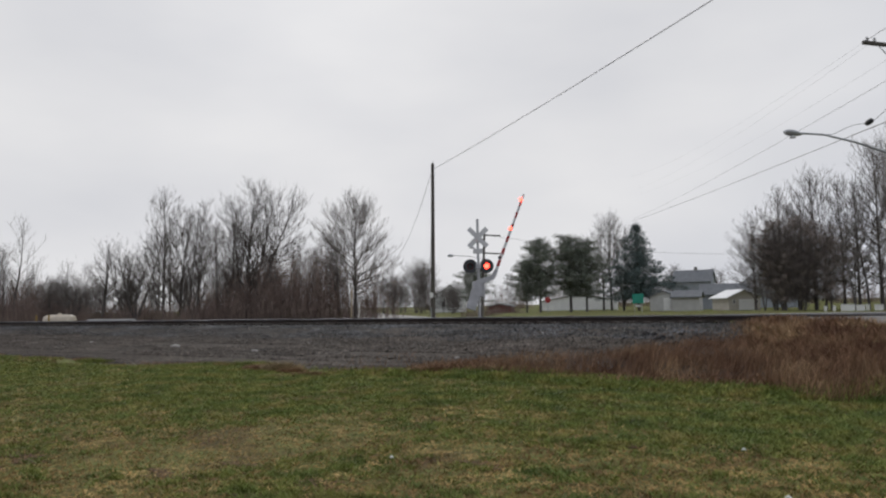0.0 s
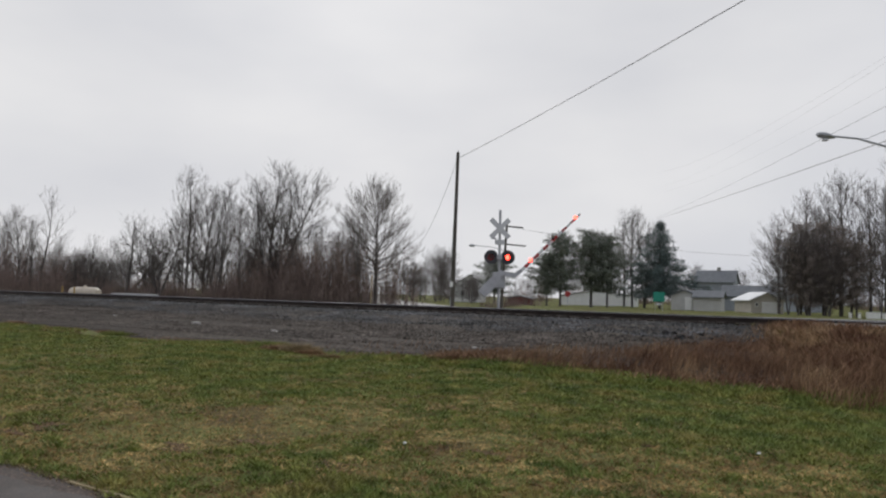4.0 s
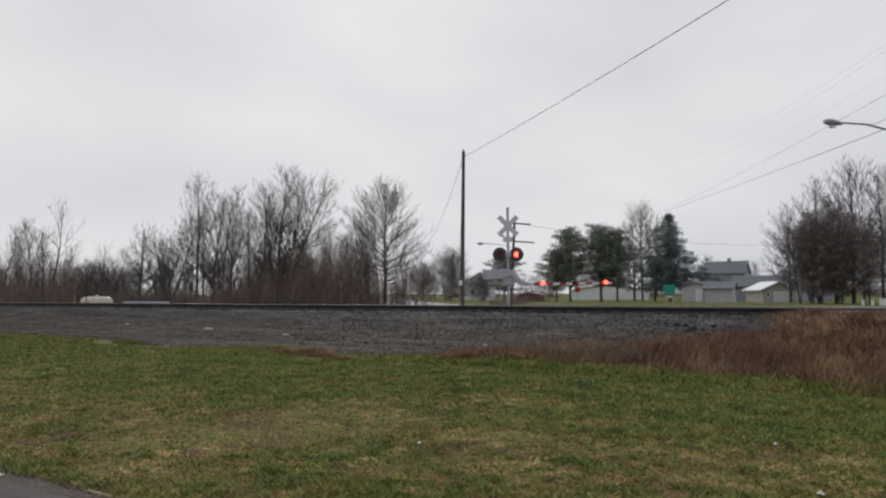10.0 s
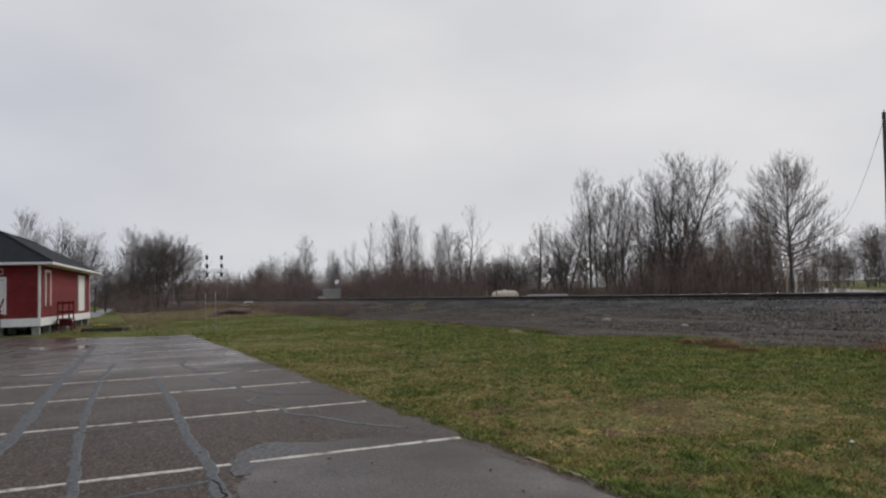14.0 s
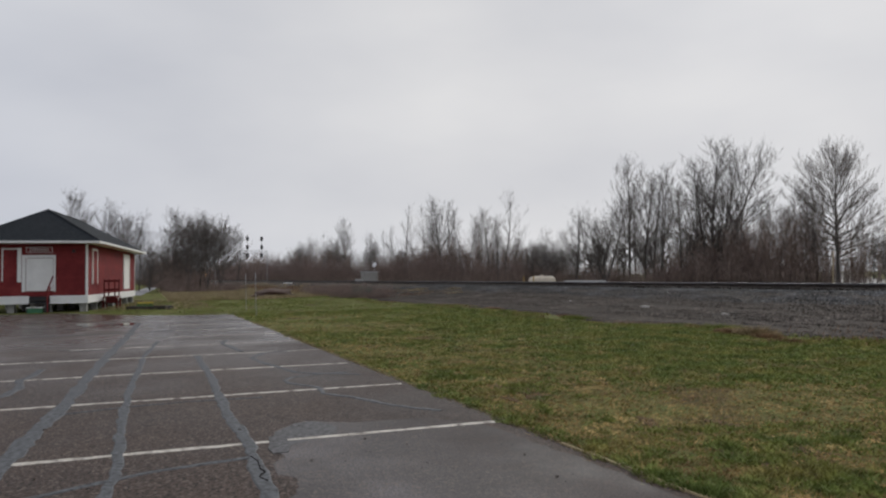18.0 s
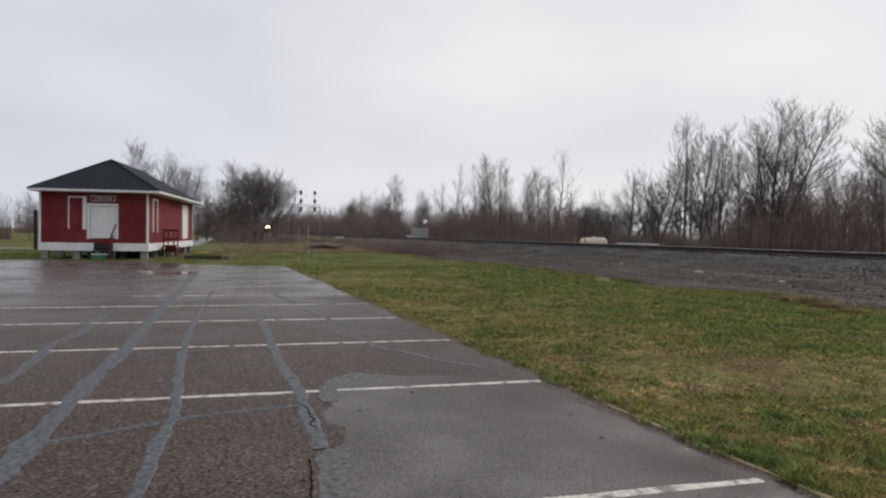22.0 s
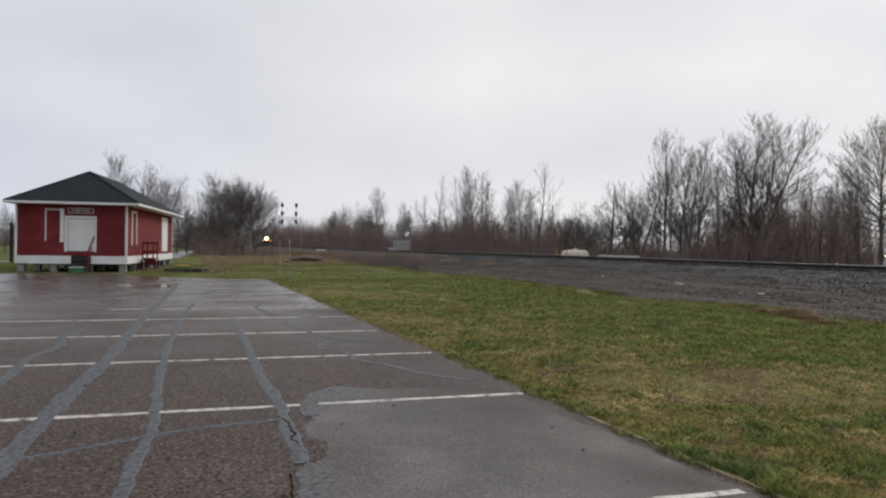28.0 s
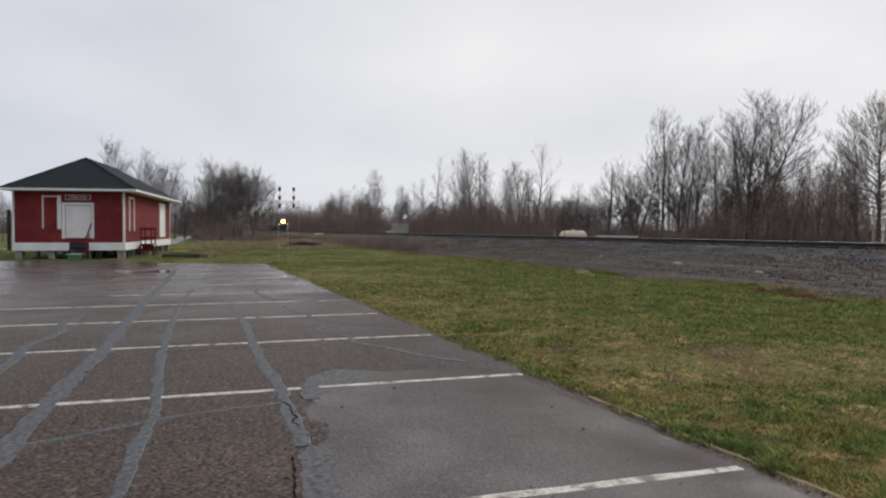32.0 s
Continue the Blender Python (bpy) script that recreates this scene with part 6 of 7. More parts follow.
p2 = thing("utility_pole", "tall wooden utility pole with crossarm and street lamp", "utility pole")
part("shaft", tubem([(-0.45, 33.31, 0.4), (-0.1, 33.31, 6.0), (0.24, 33.31, 11.38)], [0.19, 0.165, 0.13], 12), POLEWOOD, p2)
ca = part("crossarm", boxm(-1.25, -0.06, -0.07, 1.25, 0.06, 0.07, 0.01, pose(0.24, 33.16, 11.32, 0, 5, 38)), POLEWOOD, p2)
for k in (-1.05, -0.75, 0.45, 1.05):
    part("insulator", lathe(bmesh.new(), [(0.035, 0), (0.06, 0.05), (0.035, 0.09), (0.06, 0.13), (0.03, 0.17)], 8, pose(0.24 + k * 0.79, 33.16 + k * 0.61, 11.385 - k * 0.087)), GALV, ca)
for s in (-0.55, 0.55):
    part("brace", tubem([(0.24 + s * 0.79, 33.12 + s * 0.61, 11.25), (0.22, 33.15, 10.7)], 0.02, 5), GALV, p2)
lamp_arm = part("lamp_arm", tubem([(-0.02, 33.2, 7.05), (-1.2, 32.2, 7.50), (-2.2, 31.25, 7.76), (-2.95, 30.5, 7.78)], [0.05, 0.045, 0.04, 0.04], 8), GALV, p2, "curved galvanised lamp arm")
part("lamp_head", lathe(bmesh.new(), [(0.05, -0.42), (0.15, -0.2), (0.19, 0.0), (0.17, 0.22), (0.09, 0.34)], 12, pose(-3.18, 30.24, 7.77, 84, 0, -43) @ Matrix.Diagonal((1, 0.62, 1, 1))), GALV, lamp_arm, "grey cobra-head street lamp")
part("lamp_glass", lathe(bmesh.new(), [(0.12, -0.08), (0.10, 0.0)], 12, pose(-3.18, 30.24, 7.66)), WHITETAPE, lamp_arm)
part("transformer_can", lathe(bmesh.new(), [(0.05, -0.19), (0.10, -0.13), (0.115, 0.0), (0.10, 0.13), (0.05, 0.19)], 12, pose(-0.71, 32.9, 8.37, 78, 0, 42)), DARK, p2, "dark splice case on the cable")
wire((-0.05, 33.2, 8.93), (-0.62, 32.98, 8.41), 0.06, 0.012)
solo("overhead_wire", tubem([(-0.80, 32.82, 8.33), (-1.22, 32.5, 8.24), (-1.5, 32.2, 8.1), (-1.9, 31.9, 7.86), (-2.3, 31.4, 7.80), (-2.75, 30.7, 7.80)], 0.011, 5), WIRE, "slack dark lamp feed wire", "wire", group="overhead wires")
for a, b, d, r in (((-0.59, 32.52, 11.53), (-32.8, 105.3, 20.2), 0.9, 0.0035), ((-0.35, 32.7, 11.53), (-32.2, 105.3, 18.2), 0.8, 0.0035), ((1.07, 33.8, 11.53), (-31.6, 105.3, 17.4), 0.8, 0.0035),
                   ((0.15, 33.3, 10.1), (-32.8, 105.3, 13.7), 0.3, 0.011), ((0.1, 33.3, 8.45), (-32.8, 105.3, 13.4), 0.1, 0.020),
                   ((-0.59, 32.52, 11.53), (22, -12, 12.0), 0.8, 0.011), ((1.07, 33.8, 11.53), (23, -12, 12.0), 0.8, 0.011), ((0.15, 33.3, 10.1), (22, -12, 10.5), 0.8, 0.018)):
    wire(a, b, d, r)
p3 = thing("utility_pole", "distant leaning utility pole with two crossarms", "utility pole")
part("shaft", tubem([(-31.9, 57.4, 0.4), (-31.4, 57.3, 8.1)], [0.14, 0.10], 8), POLEWOOD, p3)
for zz, x0 in ((7.75, -32.1), (6.1, -31.8)):
    part("crossarm", boxm(-1.0, -0.05, -0.06, 1.0, 0.05, 0.06, 0.01, pose(x0 + 1.2, 57.35, zz, 0, 5, 20)), POLEWOOD, p3)
part("street_lamp_arm", tubem([(-31.6, 57.35, 5.6), (-32.9, 57.1, 5.95), (-34.4, 56.7, 6.1)], 0.03, 6), GALV, p3)
part("street_lamp_head", lathe(bmesh.new(), [(0.06, -0.3), (0.15, 0), (0.08, 0.28)], 10, pose(-34.6, 56.6, 6.08, 88, 0, -75)), GALV, p3)
wire((-31.4, 57.3, 7.8), (-3, 110, 8.5), 1.5, 0.012)


# ---- buildings beyond the railway ----
def gable_house(name, label, x, y, rz, w, l, eave, ridge, wall, roof, doors=(), windows=(), chimney=False):
    """A gabled building: w across the gable (local x), l deep (local y), front gable at y = 0."""
    z = float(land(x, y)[0])
    h = thing(name, label, "house" if "house" in name else "garage", pose(x, y, z, 0, 0, rz))
    outline = [(-w / 2, -0.1), (w / 2, -0.1), (w / 2, eave), (0, ridge), (-w / 2, eave)]
    part("wall", prismm(outline, "y", 0, l), wall, h)
    for s in (-1, 1):
        ov = 0.35
        a, b = (s * (w / 2 + ov), eave - ov * (ridge - eave) / (w / 2)), (0, ridge)
        part("roof_slope", prismm([(a[0], a[1] + 0.02), (b[0], b[1] + 0.02), (b[0], b[1] + 0.16), (a[0], a[1] + 0.14)], "y", -0.3, l + 0.3), roof, h)
    for (dx, dw, dh) in doors:
        dd = part("door", boxm(dx - dw / 2, -0.06, 0, dx + dw / 2, 0.01, dh, 0.01), WHITE, h)
        for k in range(3):
            part("door_panel", boxm(dx - dw / 2 + 0.08, -0.085, dh * (k / 3) + 0.06, dx + dw / 2 - 0.08, -0.058, dh * ((k + 1) / 3) - 0.04, 0.01), WHITE, dd)
    for (dx, dz, ww, wh) in windows:
        fr = part("window", boxm(dx - ww / 2, -0.05, dz, dx + ww / 2, 0.02, dz + wh, 0.01), WHITE, h)
        part("pane", boxm(dx - ww / 2 + 0.07, -0.06, dz + 0.07, dx + ww / 2 - 0.07, -0.048, dz + wh - 0.07), DARK, fr)
    if chimney:
        part("chimney", boxm(-0.3, l * 0.4, ridge - 0.4, 0.3, l * 0.4 + 0.6, ridge + 0.7), CONCRETE, h)
    return h


GREYWALL = surf("pale_siding", [(0.48, 0.47, 0.44), (0.58, 0.57, 0.54)], 1.2, (0.6, 0.8), fine=0.1)
BLUEWALL = surf("blue_grey_siding", [(0.27, 0.29, 0.31), (0.34, 0.36, 0.38)], 1.2, (0.6, 0.8), fine=0.12)
CREAMWALL = surf("buff_siding", [(0.46, 0.42, 0.36), (0.55, 0.51, 0.44)], 1.2, (0.6, 0.8), fine=0.12)
GREYROOF = surf("grey_shingles", [(0.12, 0.13, 0.14), (0.18, 0.19, 0.20)], 1.5, (0.7, 0.9), fine=0.2)
PALEROOF = surf("pale_metal_roof", [(0.62, 0.63, 0.64), (0.72, 0.73, 0.74)], 1.0, (0.3, 0.5), fine=0.08)
BRICKRED = surf("red_barn_siding", [(0.16, 0.04, 0.04), (0.21, 0.055, 0.05)], 1.0, (0.6, 0.8))
gable_house("garage", "pale grey garage with a grey shingle roof", -26.4, 96.6, 8, 3.4, 7.0, 1.85, 2.55, GREYWALL, GREYROOF, [(0.5, 0.9, 1.7)])
gable_house("garage", "pale grey garage annexe with a grey roof", -21.7, 97.1, 98, 5.0, 3.2, 1.75, 2.5, GREYWALL, GREYROOF)
gable_house("house", "two-storey blue-grey house with a dark roof", -29.2, 141.0, 96, 8.0, 6.6, 4.9, 7.0, BLUEWALL, GREYROOF, [], [(-2, 3.0, 1.0, 1.4), (2, 3.0, 1.0, 1.4), (-2, 0.8, 1.0, 1.4)], True)
gable_house("house", "low blue-grey house with a dark roof", -18.0, 111.0, 100, 6.0, 6.5, 2.1, 3.5, BLUEWALL, GREYROOF, [], [(-1.5, 0.9, 1.0, 1.1), (1.3, 0.9, 1.0, 1.1)])
gable_house("garage", "buff garage with a pale metal roof and white door", -15.0, 88.4, 32, 3.6, 5.0, 1.45, 2.25, CREAMWALL, PALEROOF, [(0.2, 1.7, 1.25)], [(-1.2, 0.7, 0.35, 0.5), (1.4, 0.7, 0.35, 0.5)])
gable_house("house", "grey house with a dark roof behind the trees", -15.5, 122.0, 40, 6.0, 7.0, 3.2, 5.4, BLUEWALL, GREYROOF, [], [(0, 1.0, 1.2, 1.2)])
gable_house("house", "low white house behind the pines", -50.5, 128.0, 20, 14.0, 8.0, 1.7, 2.9, WHITE, GREYROOF, [(2.0, 0.9, 1.6)])
gable_house("house", "white gabled house half hidden by bare bushes", -72.5, 118.0, 30, 6.0, 8.0, 3.2, 5.2, WHITE, GREYROOF, [], [(-1.3, 1.0, 0.8, 1.2), (1.3, 1.0, 0.8, 1.2)])
gable_house("garage", "low dark red shed behind the crossing", -52.5, 100.0, 18, 3.4, 4.0, 0.95, 1.3, BRICKRED, GREYROOF)
# street signs
ss = thing("stop_sign", "red octagonal stop sign on a post, seen far off", "road sign", pose(-40.7, 91.7, 0.3, 0, 0, 25))
part("post", boxm(-0.03, 0.01, 0, 0.03, 0.05, 1.9), GALV, ss)
part("plate", lathe(bmesh.new(), [(0.42, -0.01), (0.42, 0.01)], 8, pose(0, -0.01, 1.75, 90, 0, 0)), REDTAPE, ss)
GREENSIGN = surf("green_sign_sheet", [(0.02, 0.28, 0.20), (0.03, 0.34, 0.25)], 3, (0.4, 0.6), fine=0.1)
gs = thing("road_sign", "green road sign on two posts", "road sign", pose(-25.1, 81.5, 0.35, 0, 0, 20))
for xx in (-0.4, 0.4):
    part("post", boxm(xx - 0.03, 0.01, 0, xx + 0.03, 0.06, 2.1), GALV, gs)
part("plate", boxm(-0.62, -0.02, 1.0, 0.62, 0.01, 2.1, 0.03), GREENSIGN, gs)
part("shield", boxm(-0.28, -0.026, 1.25, 0.28, -0.02, 1.85, 0.03), GREENSIGN, gs)
part("small_plate", boxm(-0.25, -0.02, 0.62, 0.25, 0.01, 0.85, 0.02), WHITETAPE, gs)

# small white boxes between the trunks, sized and placed to fit the camera's view
for x, y, w, h in ((-3.64, 67.2, 1.0, 0.50), (-2.76, 67.3, 0.6, 0.42), (-2.26, 67.5, 0.24, 0.44), (-1.49, 67.3, 0.58, 0.42), (-5.23, 67.1, 0.22, 0.40), (-4.6, 67.2, 0.22, 0.40)):
    wb = thing("white_box", "small white stand-in box among the trees, sized to fit the camera's view", "box", pose(x, y, float(land(x, y)[0]), 0, 0, 4), group="white boxes")
    part("case", boxm(-w / 2, -0.3, -0.02, w / 2, 0.3, h, 0.03), WHITE, wb)
    part("lid", boxm(-w / 2 - 0.03, -0.33, h, w / 2 + 0.03, 0.33, h + 0.06, 0.015), GREYWALL, wb)

# a small yard lamp glowing behind the trees
YARD_ON = glow("lit_yard_lamp", (1.0, 0.62, 0.22), 6.0)
yl = thing("yard_lamp", "small lit yellow yard lamp on a post behind the trees", "lamp", pose(-50.0, 55.9, 0.5))
part("post", tubem([(0, 0, -0.2), (0, 0, 1.75)], 0.05, 8), DARK, yl)
part("globe", lathe(bmesh.new(), [(0.03, 1.75), (0.07, 1.82), (0.055, 1.9)], 10), YARD_ON, yl, "lit yellow globe")

# ---- by the track ----
BEIGE = surf("weathered_beige_steel", [(0.30, 0.285, 0.26), (0.38, 0.365, 0.335)], 2.0, (0.5, 0.7), fine=0.15)
rb_ = thing("relay_cabinet", "pale grey trackside equipment cabinet with a small dish", "cabinet", pose(-98.1, 29.2, 0.45, 0, 0, 0))
part("body", boxm(-0.9, -1.0, 0.1, 0.9, 1.0, 1.75, 0.03), BEIGE, rb_)
part("roof_lid", boxm(-1.0, -1.1, 1.75, 1.0, 1.1, 1.84, 0.02), GALV, rb_)
part("plinth", boxm(-0.85, -0.95, -0.4, 0.85, 0.95, 0.1), CONCRETE, rb_)
part("door", boxm(0.9, -0.8, 0.2, 0.93, 0.8, 1.65, 0.01), BEIGE, rb_)
part("antenna_mast", tubem([(0.2, 0.7, 1.84), (0.2, 0.7, 3.0)], 0.03, 8), GALV, rb_)
part("antenna_dish", lathe(bmesh.new(), [(0.36, 0.1), (0.22, 0.03), (0.04, 0.0)], 14, pose(0.25, 0.75, 2.75, 60, 0, 40)), WHITETAPE, rb_)
small = thing("junction_cabinet", "low pale trackside box", "cabinet", pose(-97.6, 27.6, 0.62))
part("body", boxm(-0.4, -0.45, 0.0, 0.4, 0.45, 0.62, 0.03), GREYWALL, small)
part("lid", boxm(-0.44, -0.5, 0.62, 0.44, 0.5, 0.68, 0.01), GREYWALL, small)
tank = thing("fuel_tank", "cream horizontal gas tank with rounded ends beyond the track", "tank", pose(-52.6, 30.6, 0.36, 0, 0, 18))
part("shell", lathe(bmesh.new(), [(0.05, -1.32), (0.22, -1.29), (0.36, -1.18), (0.43, -1.0), (0.44, 0.0), (0.43, 1.0), (0.36, 1.18), (0.22, 1.29), (0.05, 1.32)], 20, pose(0, 0, 0.62, 0, 90)), CREAM, tank)
part("dome", lathe(bmesh.new(), [(0.15, 1.0), (0.15, 1.12), (0.08, 1.18)], 12), CREAM, tank)
for xx in (-0.8, 0.8):
    part("saddle", boxm(xx - 0.1, -0.35, -0.1, xx + 0.1, 0.35, 0.34, 0.02), CONCRETE, tank)
PALEBEAM = surf("pale_rail_surface", [(0.42, 0.41, 0.39), (0.54, 0.53, 0.51)], 2.0, (0.7, 0.9), 0.004, 25)
YELLOW = surf("ochre_paint", [(0.40, 0.26, 0.08), (0.48, 0.32, 0.10)], 3, (0.5, 0.7))
for k, (x, y) in enumerate(((-53.9, 29.6), (-51.9, 29.4))):
    b = solo("bollard", tubem([(x, y, 0.35), (x, y, 1.42)], 0.06, 10), YELLOW, "ochre steel bollard guarding the tank", "bollard", group="bollards")
# loose pale rail, built up tall so the camera sees it past the track
solo("raised_pale_rail", boxm(-2.3, -0.12, 0, 2.3, 0.12, 0.40, 0.02), PALEBEAM, "loose pale rail beside the track, made tall to show over it", "beam", m=pose(-41.8, 27.6, 0.70, 0, 0, 1.0))
solo("marker_board", boxm(-0.8, -0.05, 0, 0.8, 0.05, 0.2, 0.01), WHITE, "low white board lying by the track", "board", m=pose(-115.8, 21.0, 0.62, 0, 0, 50))

# broken lumps by the road bank, a pale flat stone and a plank on the gravel
RUBBLE = surf("broken_asphalt", [(0.030, 0.027, 0.026), (0.055, 0.050, 0.048)], 4.0, (0.7, 0.9), 0.01, 25, fine=0.4, gloss=0.2, random_tint=0.3)
PALESTONE = surf("pale_limestone", [(0.34, 0.32, 0.29), (0.46, 0.44, 0.40)], 4.0, (0.7, 0.9), 0.006, 25)


def lump(rnd, w, d, h):
    """A cracked angular lump."""
    bm = bmesh.new()
    bmesh.ops.create_icosphere(bm, subdivisions=2, radius=0.5)
    ph = rnd.uniform(0, 20)
    for v in bm.verts:
        k = 1 + 0.45 * noise.noise(v.co * 2.6 + Vector((ph, ph, 0)))
        v.co = Vector((round(v.co.x * k, 1) * w, round(v.co.y * k, 1) * d, round(v.co.z * k, 1) * h))
    bmesh.ops.remove_doubles(bm, verts=bm.verts[:], dist=0.004)
    return bm


rq = random.Random(44)
for k in range(12):
    x, y = rq.gauss(-5.6, 0.7), rq.gauss(20.6, 0.8)
    w = rq.uniform(0.12, 0.28)
    solo("asphalt_lump", lump(rq, w, w * rq.uniform(0.6, 0.9), w * 0.55), RUBBLE, "dark broken lump of old asphalt on the gravel bank", "rubble", m=pose(x, y, float(bed_z(x, y)) + 0.05, 0, 0, rq.uniform(0, 360)), group="broken lumps")
for x, y, w in ((-21.8, 17.0, 0.34), (-17.0, 16.2, 0.22), (-9.6, 16.0, 0.16), (-28.4, 18.0, 0.2)):
    solo("pale_stone", lump(rq, w, w * 0.7, w * 0.35), PALESTONE, "pale flat stone lying on the dark gravel", "stone", m=pose(x, y, float(bed_z(x, y)) + 0.04, 0, 0, rq.uniform(0, 360)), group="pale stones")
solo("plank", boxm(-0.75, -0.07, 0.0, 0.75, 0.07, 0.06, 0.008), POLEWOOD, "weathered dark plank lying on the gravel", "plank", m=pose(-16.9, 16.9, float(bed_z(-16.9, 16.9)) - 0.03, 0, 0, 20))

# signal bridge far down the line
GANTRY = surf("weathered_gantry_steel", [(0.30, 0.29, 0.29), (0.40, 0.39, 0.39)], 1.0, (0.6, 0.8), fine=0.15)
sb = thing("signal_bridge", "steel railway signal gantry with two tall black signal masts", "railway signal", pose(-203, 0, 0.4))
for y in (17.5, 31.2):
    part("leg", tubem([(0, y, -0.3), (0, y, 8.4)], 0.09, 8), GANTRY, sb)
for zz in (8.0, 8.7):
    part("chord", tubem([(0, 17.0, zz), (0, 31.5, zz)], 0.07, 6), GANTRY, sb)
for k in range(14):
    y = 17.2 + k
    part("web", tubem([(0, y, 8.0 if k % 2 else 8.7), (0, y + 1, 8.7 if k % 2 else 8.0)], 0.04, 5), GANTRY, sb)
for y in (25.85, 29.65):
    part("signal_mast", tubem([(0.3, y, 7.6), (0.3, y, 12.6)], 0.07, 6), GANTRY, sb)
    for zz in (12.0, 9.7, 7.4):
        hd = part("signal_head", boxm(0.38, y - 0.34, zz - 0.55, 0.75, y + 0.34, zz + 0.55, 0.05), DARK, sb, "black signal head")
        part("signal_lens", lathe(bmesh.new(), [(0.1, 0), (0.1, 0.02)], 12, pose(0.76, y, zz + 0.2, 0, 90)), REDLENS, hd)

# ---- at the edge of the lawn ----
for x, y, h in ((-29.7, 4.13, 1.75), (-35.7, 4.5, 1.75)):
    dl = thing("marker_post", "thin grey marker post standing in the grass", "post", pose(x, y, 0, 1.0, 0.5), group="marker posts")
    part("shaft", boxm(-0.02, -0.008, -0.2, 0.02, 0.008, h, 0.003), GALV, dl)
    part("reflector_strip", boxm(0.0205, -0.012, h - 0.28, 0.024, 0.012, h - 0.06), WHITETAPE, dl)
SOIL = surf("damp_soil", [(0.060, 0.034, 0.024), (0.095, 0.056, 0.040)], 2.0, (0.85, 0.95), 0.03, 12, world_space=True)
for x, y, sx, sy, h in ((-59.9, 9.7, 1.5, 1.75, 0.62),):
    bm = bmesh.new()
    bmesh.ops.create_icosphere(bm, subdivisions=4, radius=1)
    for v in bm.verts:
        k = 1 + 0.3 * noise.noise(v.co * 2.0 + Vector((x, y, 0)))
        v.co = Vector((v.co.x * sx * k, v.co.y * sy * k, max(v.co.z, -0.3) * h * k))
    solo("soil_mound", bm, SOIL, "low heap of dark bare soil in the grass", "soil", m=pose(x, y, float(max(land(x, y)[0], 0.0))))
WATER = surf("rain_water", [(0.018, 0.014, 0.012), (0.026, 0.021, 0.018)], 2.0, (0.02, 0.05), fine=0.1, gloss=0.5)
for k, (x, y, rx_, ry_) in enumerate(((-26.4, -1.5, 0.26, 0.42), (-27.5, -1.9, 0.42, 0.32), (-26.5, -0.5, 0.22, 0.36), (-27.2, -0.6, 0.3, 0.35))):
    rp = random.Random(60 + k)
    ring = []
    for i in range(26):
        a = i * 2 * math.pi / 26
        q = 1 + 0.28 * math.sin(2 * a + k) + 0.16 * math.sin(5 * a + 2 * k) + rp.uniform(-0.08, 0.08)
        ring.append((rx_ * q * math.cos(a), ry_ * q * math.sin(a)))
    solo("puddle", prismm(ring, "z", -0.01, 0.0085), WATER, "shallow rain puddle mirroring the depot on the asphalt", "puddle", m=pose(x, y, 0), group="puddles")
pl = thing("flower_bed", "low dark timber flower bed with yellow flowers", "flower bed", pose(-39.9, 0.25, 0, 0, 0, -24))
for a in ((-0.5, -1.0, 0.5, -0.86), (-0.5, 0.86, 0.5, 1.0), (-0.5, -0.86, -0.38, 0.86), (0.38, -0.86, 0.5, 0.86)):
    part("sleeper_edge", boxm(a[0], a[1], -0.03, a[2], a[3], 0.17, 0.015), TIE, pl)
part("soil", boxm(-0.38, -0.86, 0.0, 0.38, 0.86, 0.12), SOIL, pl)
FLOWER = surf("yellow_petals", [(0.55, 0.42, 0.03), (0.7, 0.55, 0.06)], 6, (0.5, 0.7))
LEAF = surf("flower_leaves", [(0.05, 0.12, 0.02), (0.09, 0.18, 0.04)], 6, (0.5, 0.7))
rf = random.Random(2)
for k in range(26):
    x, y = rf.uniform(-0.3, 0.3), rf.uniform(-0.8, 0.1)
    fl = part("plant", tubem([(x, y, 0.1), (x + rf.uniform(-0.04, 0.04), y, 0.3)], [0.03, 0.012], 5), LEAF, pl)
    if k % 2:
        part("flower", lathe(bmesh.new(), [(0.02, 0), (0.05, 0.04), (0.03, 0.07)], 7, pose(x, y, 0.3)), FLOWER, fl)
BARE = surf("bare_earth", [(0.070, 0.044, 0.028), (0.112, 0.072, 0.046), (0.17, 0.118, 0.075)], 5.0, (0.85, 0.95), 0.012, 30, world_space=True, fine_scale=22, fine=0.7, gloss=0.03)
for k, (x, y, rx_, ry_) in enumerate(((-5.75, 4.72, 0.42, 0.15), (-8.1, 4.08, 0.45, 0.10), (-4.5, 4.5, 0.3, 0.12), (-6.1, 4.75, 0.2, 0.1), (-7.9, 4.5, 0.5, 0.16), (-4.5, 5.1, 0.3, 0.14), (-8.6, 4.45, 0.5, 0.14), (-5.6, 5.35, 0.28, 0.12), (-2.8, 7.7, 0.3, 0.2), (-3.5, 6.3, 0.24, 0.14), (-10.6, 4.9, 0.6, 0.2))):
    rp = random.Random(160 + k)
    ring = []
    for i in range(60):
        a = i * 2 * math.pi / 60
        q = 0.8 + 0.3 * math.sin(2 * a + k) + 0.2 * math.sin(5 * a + 2 * k) + 0.12 * math.sin(11 * a + k) + rp.uniform(-0.2, 0.2)
        ring.append((rx_ * q * math.cos(a), ry_ * q * math.sin(a)))
    solo("bare_patch", prismm(ring, "z", -0.03, 0.005), BARE, "worn patch of bare brown earth in the lawn", "soil", m=pose(x, y, float(land(x, y)[0])), group="bare patches")
rl = random.Random(6)
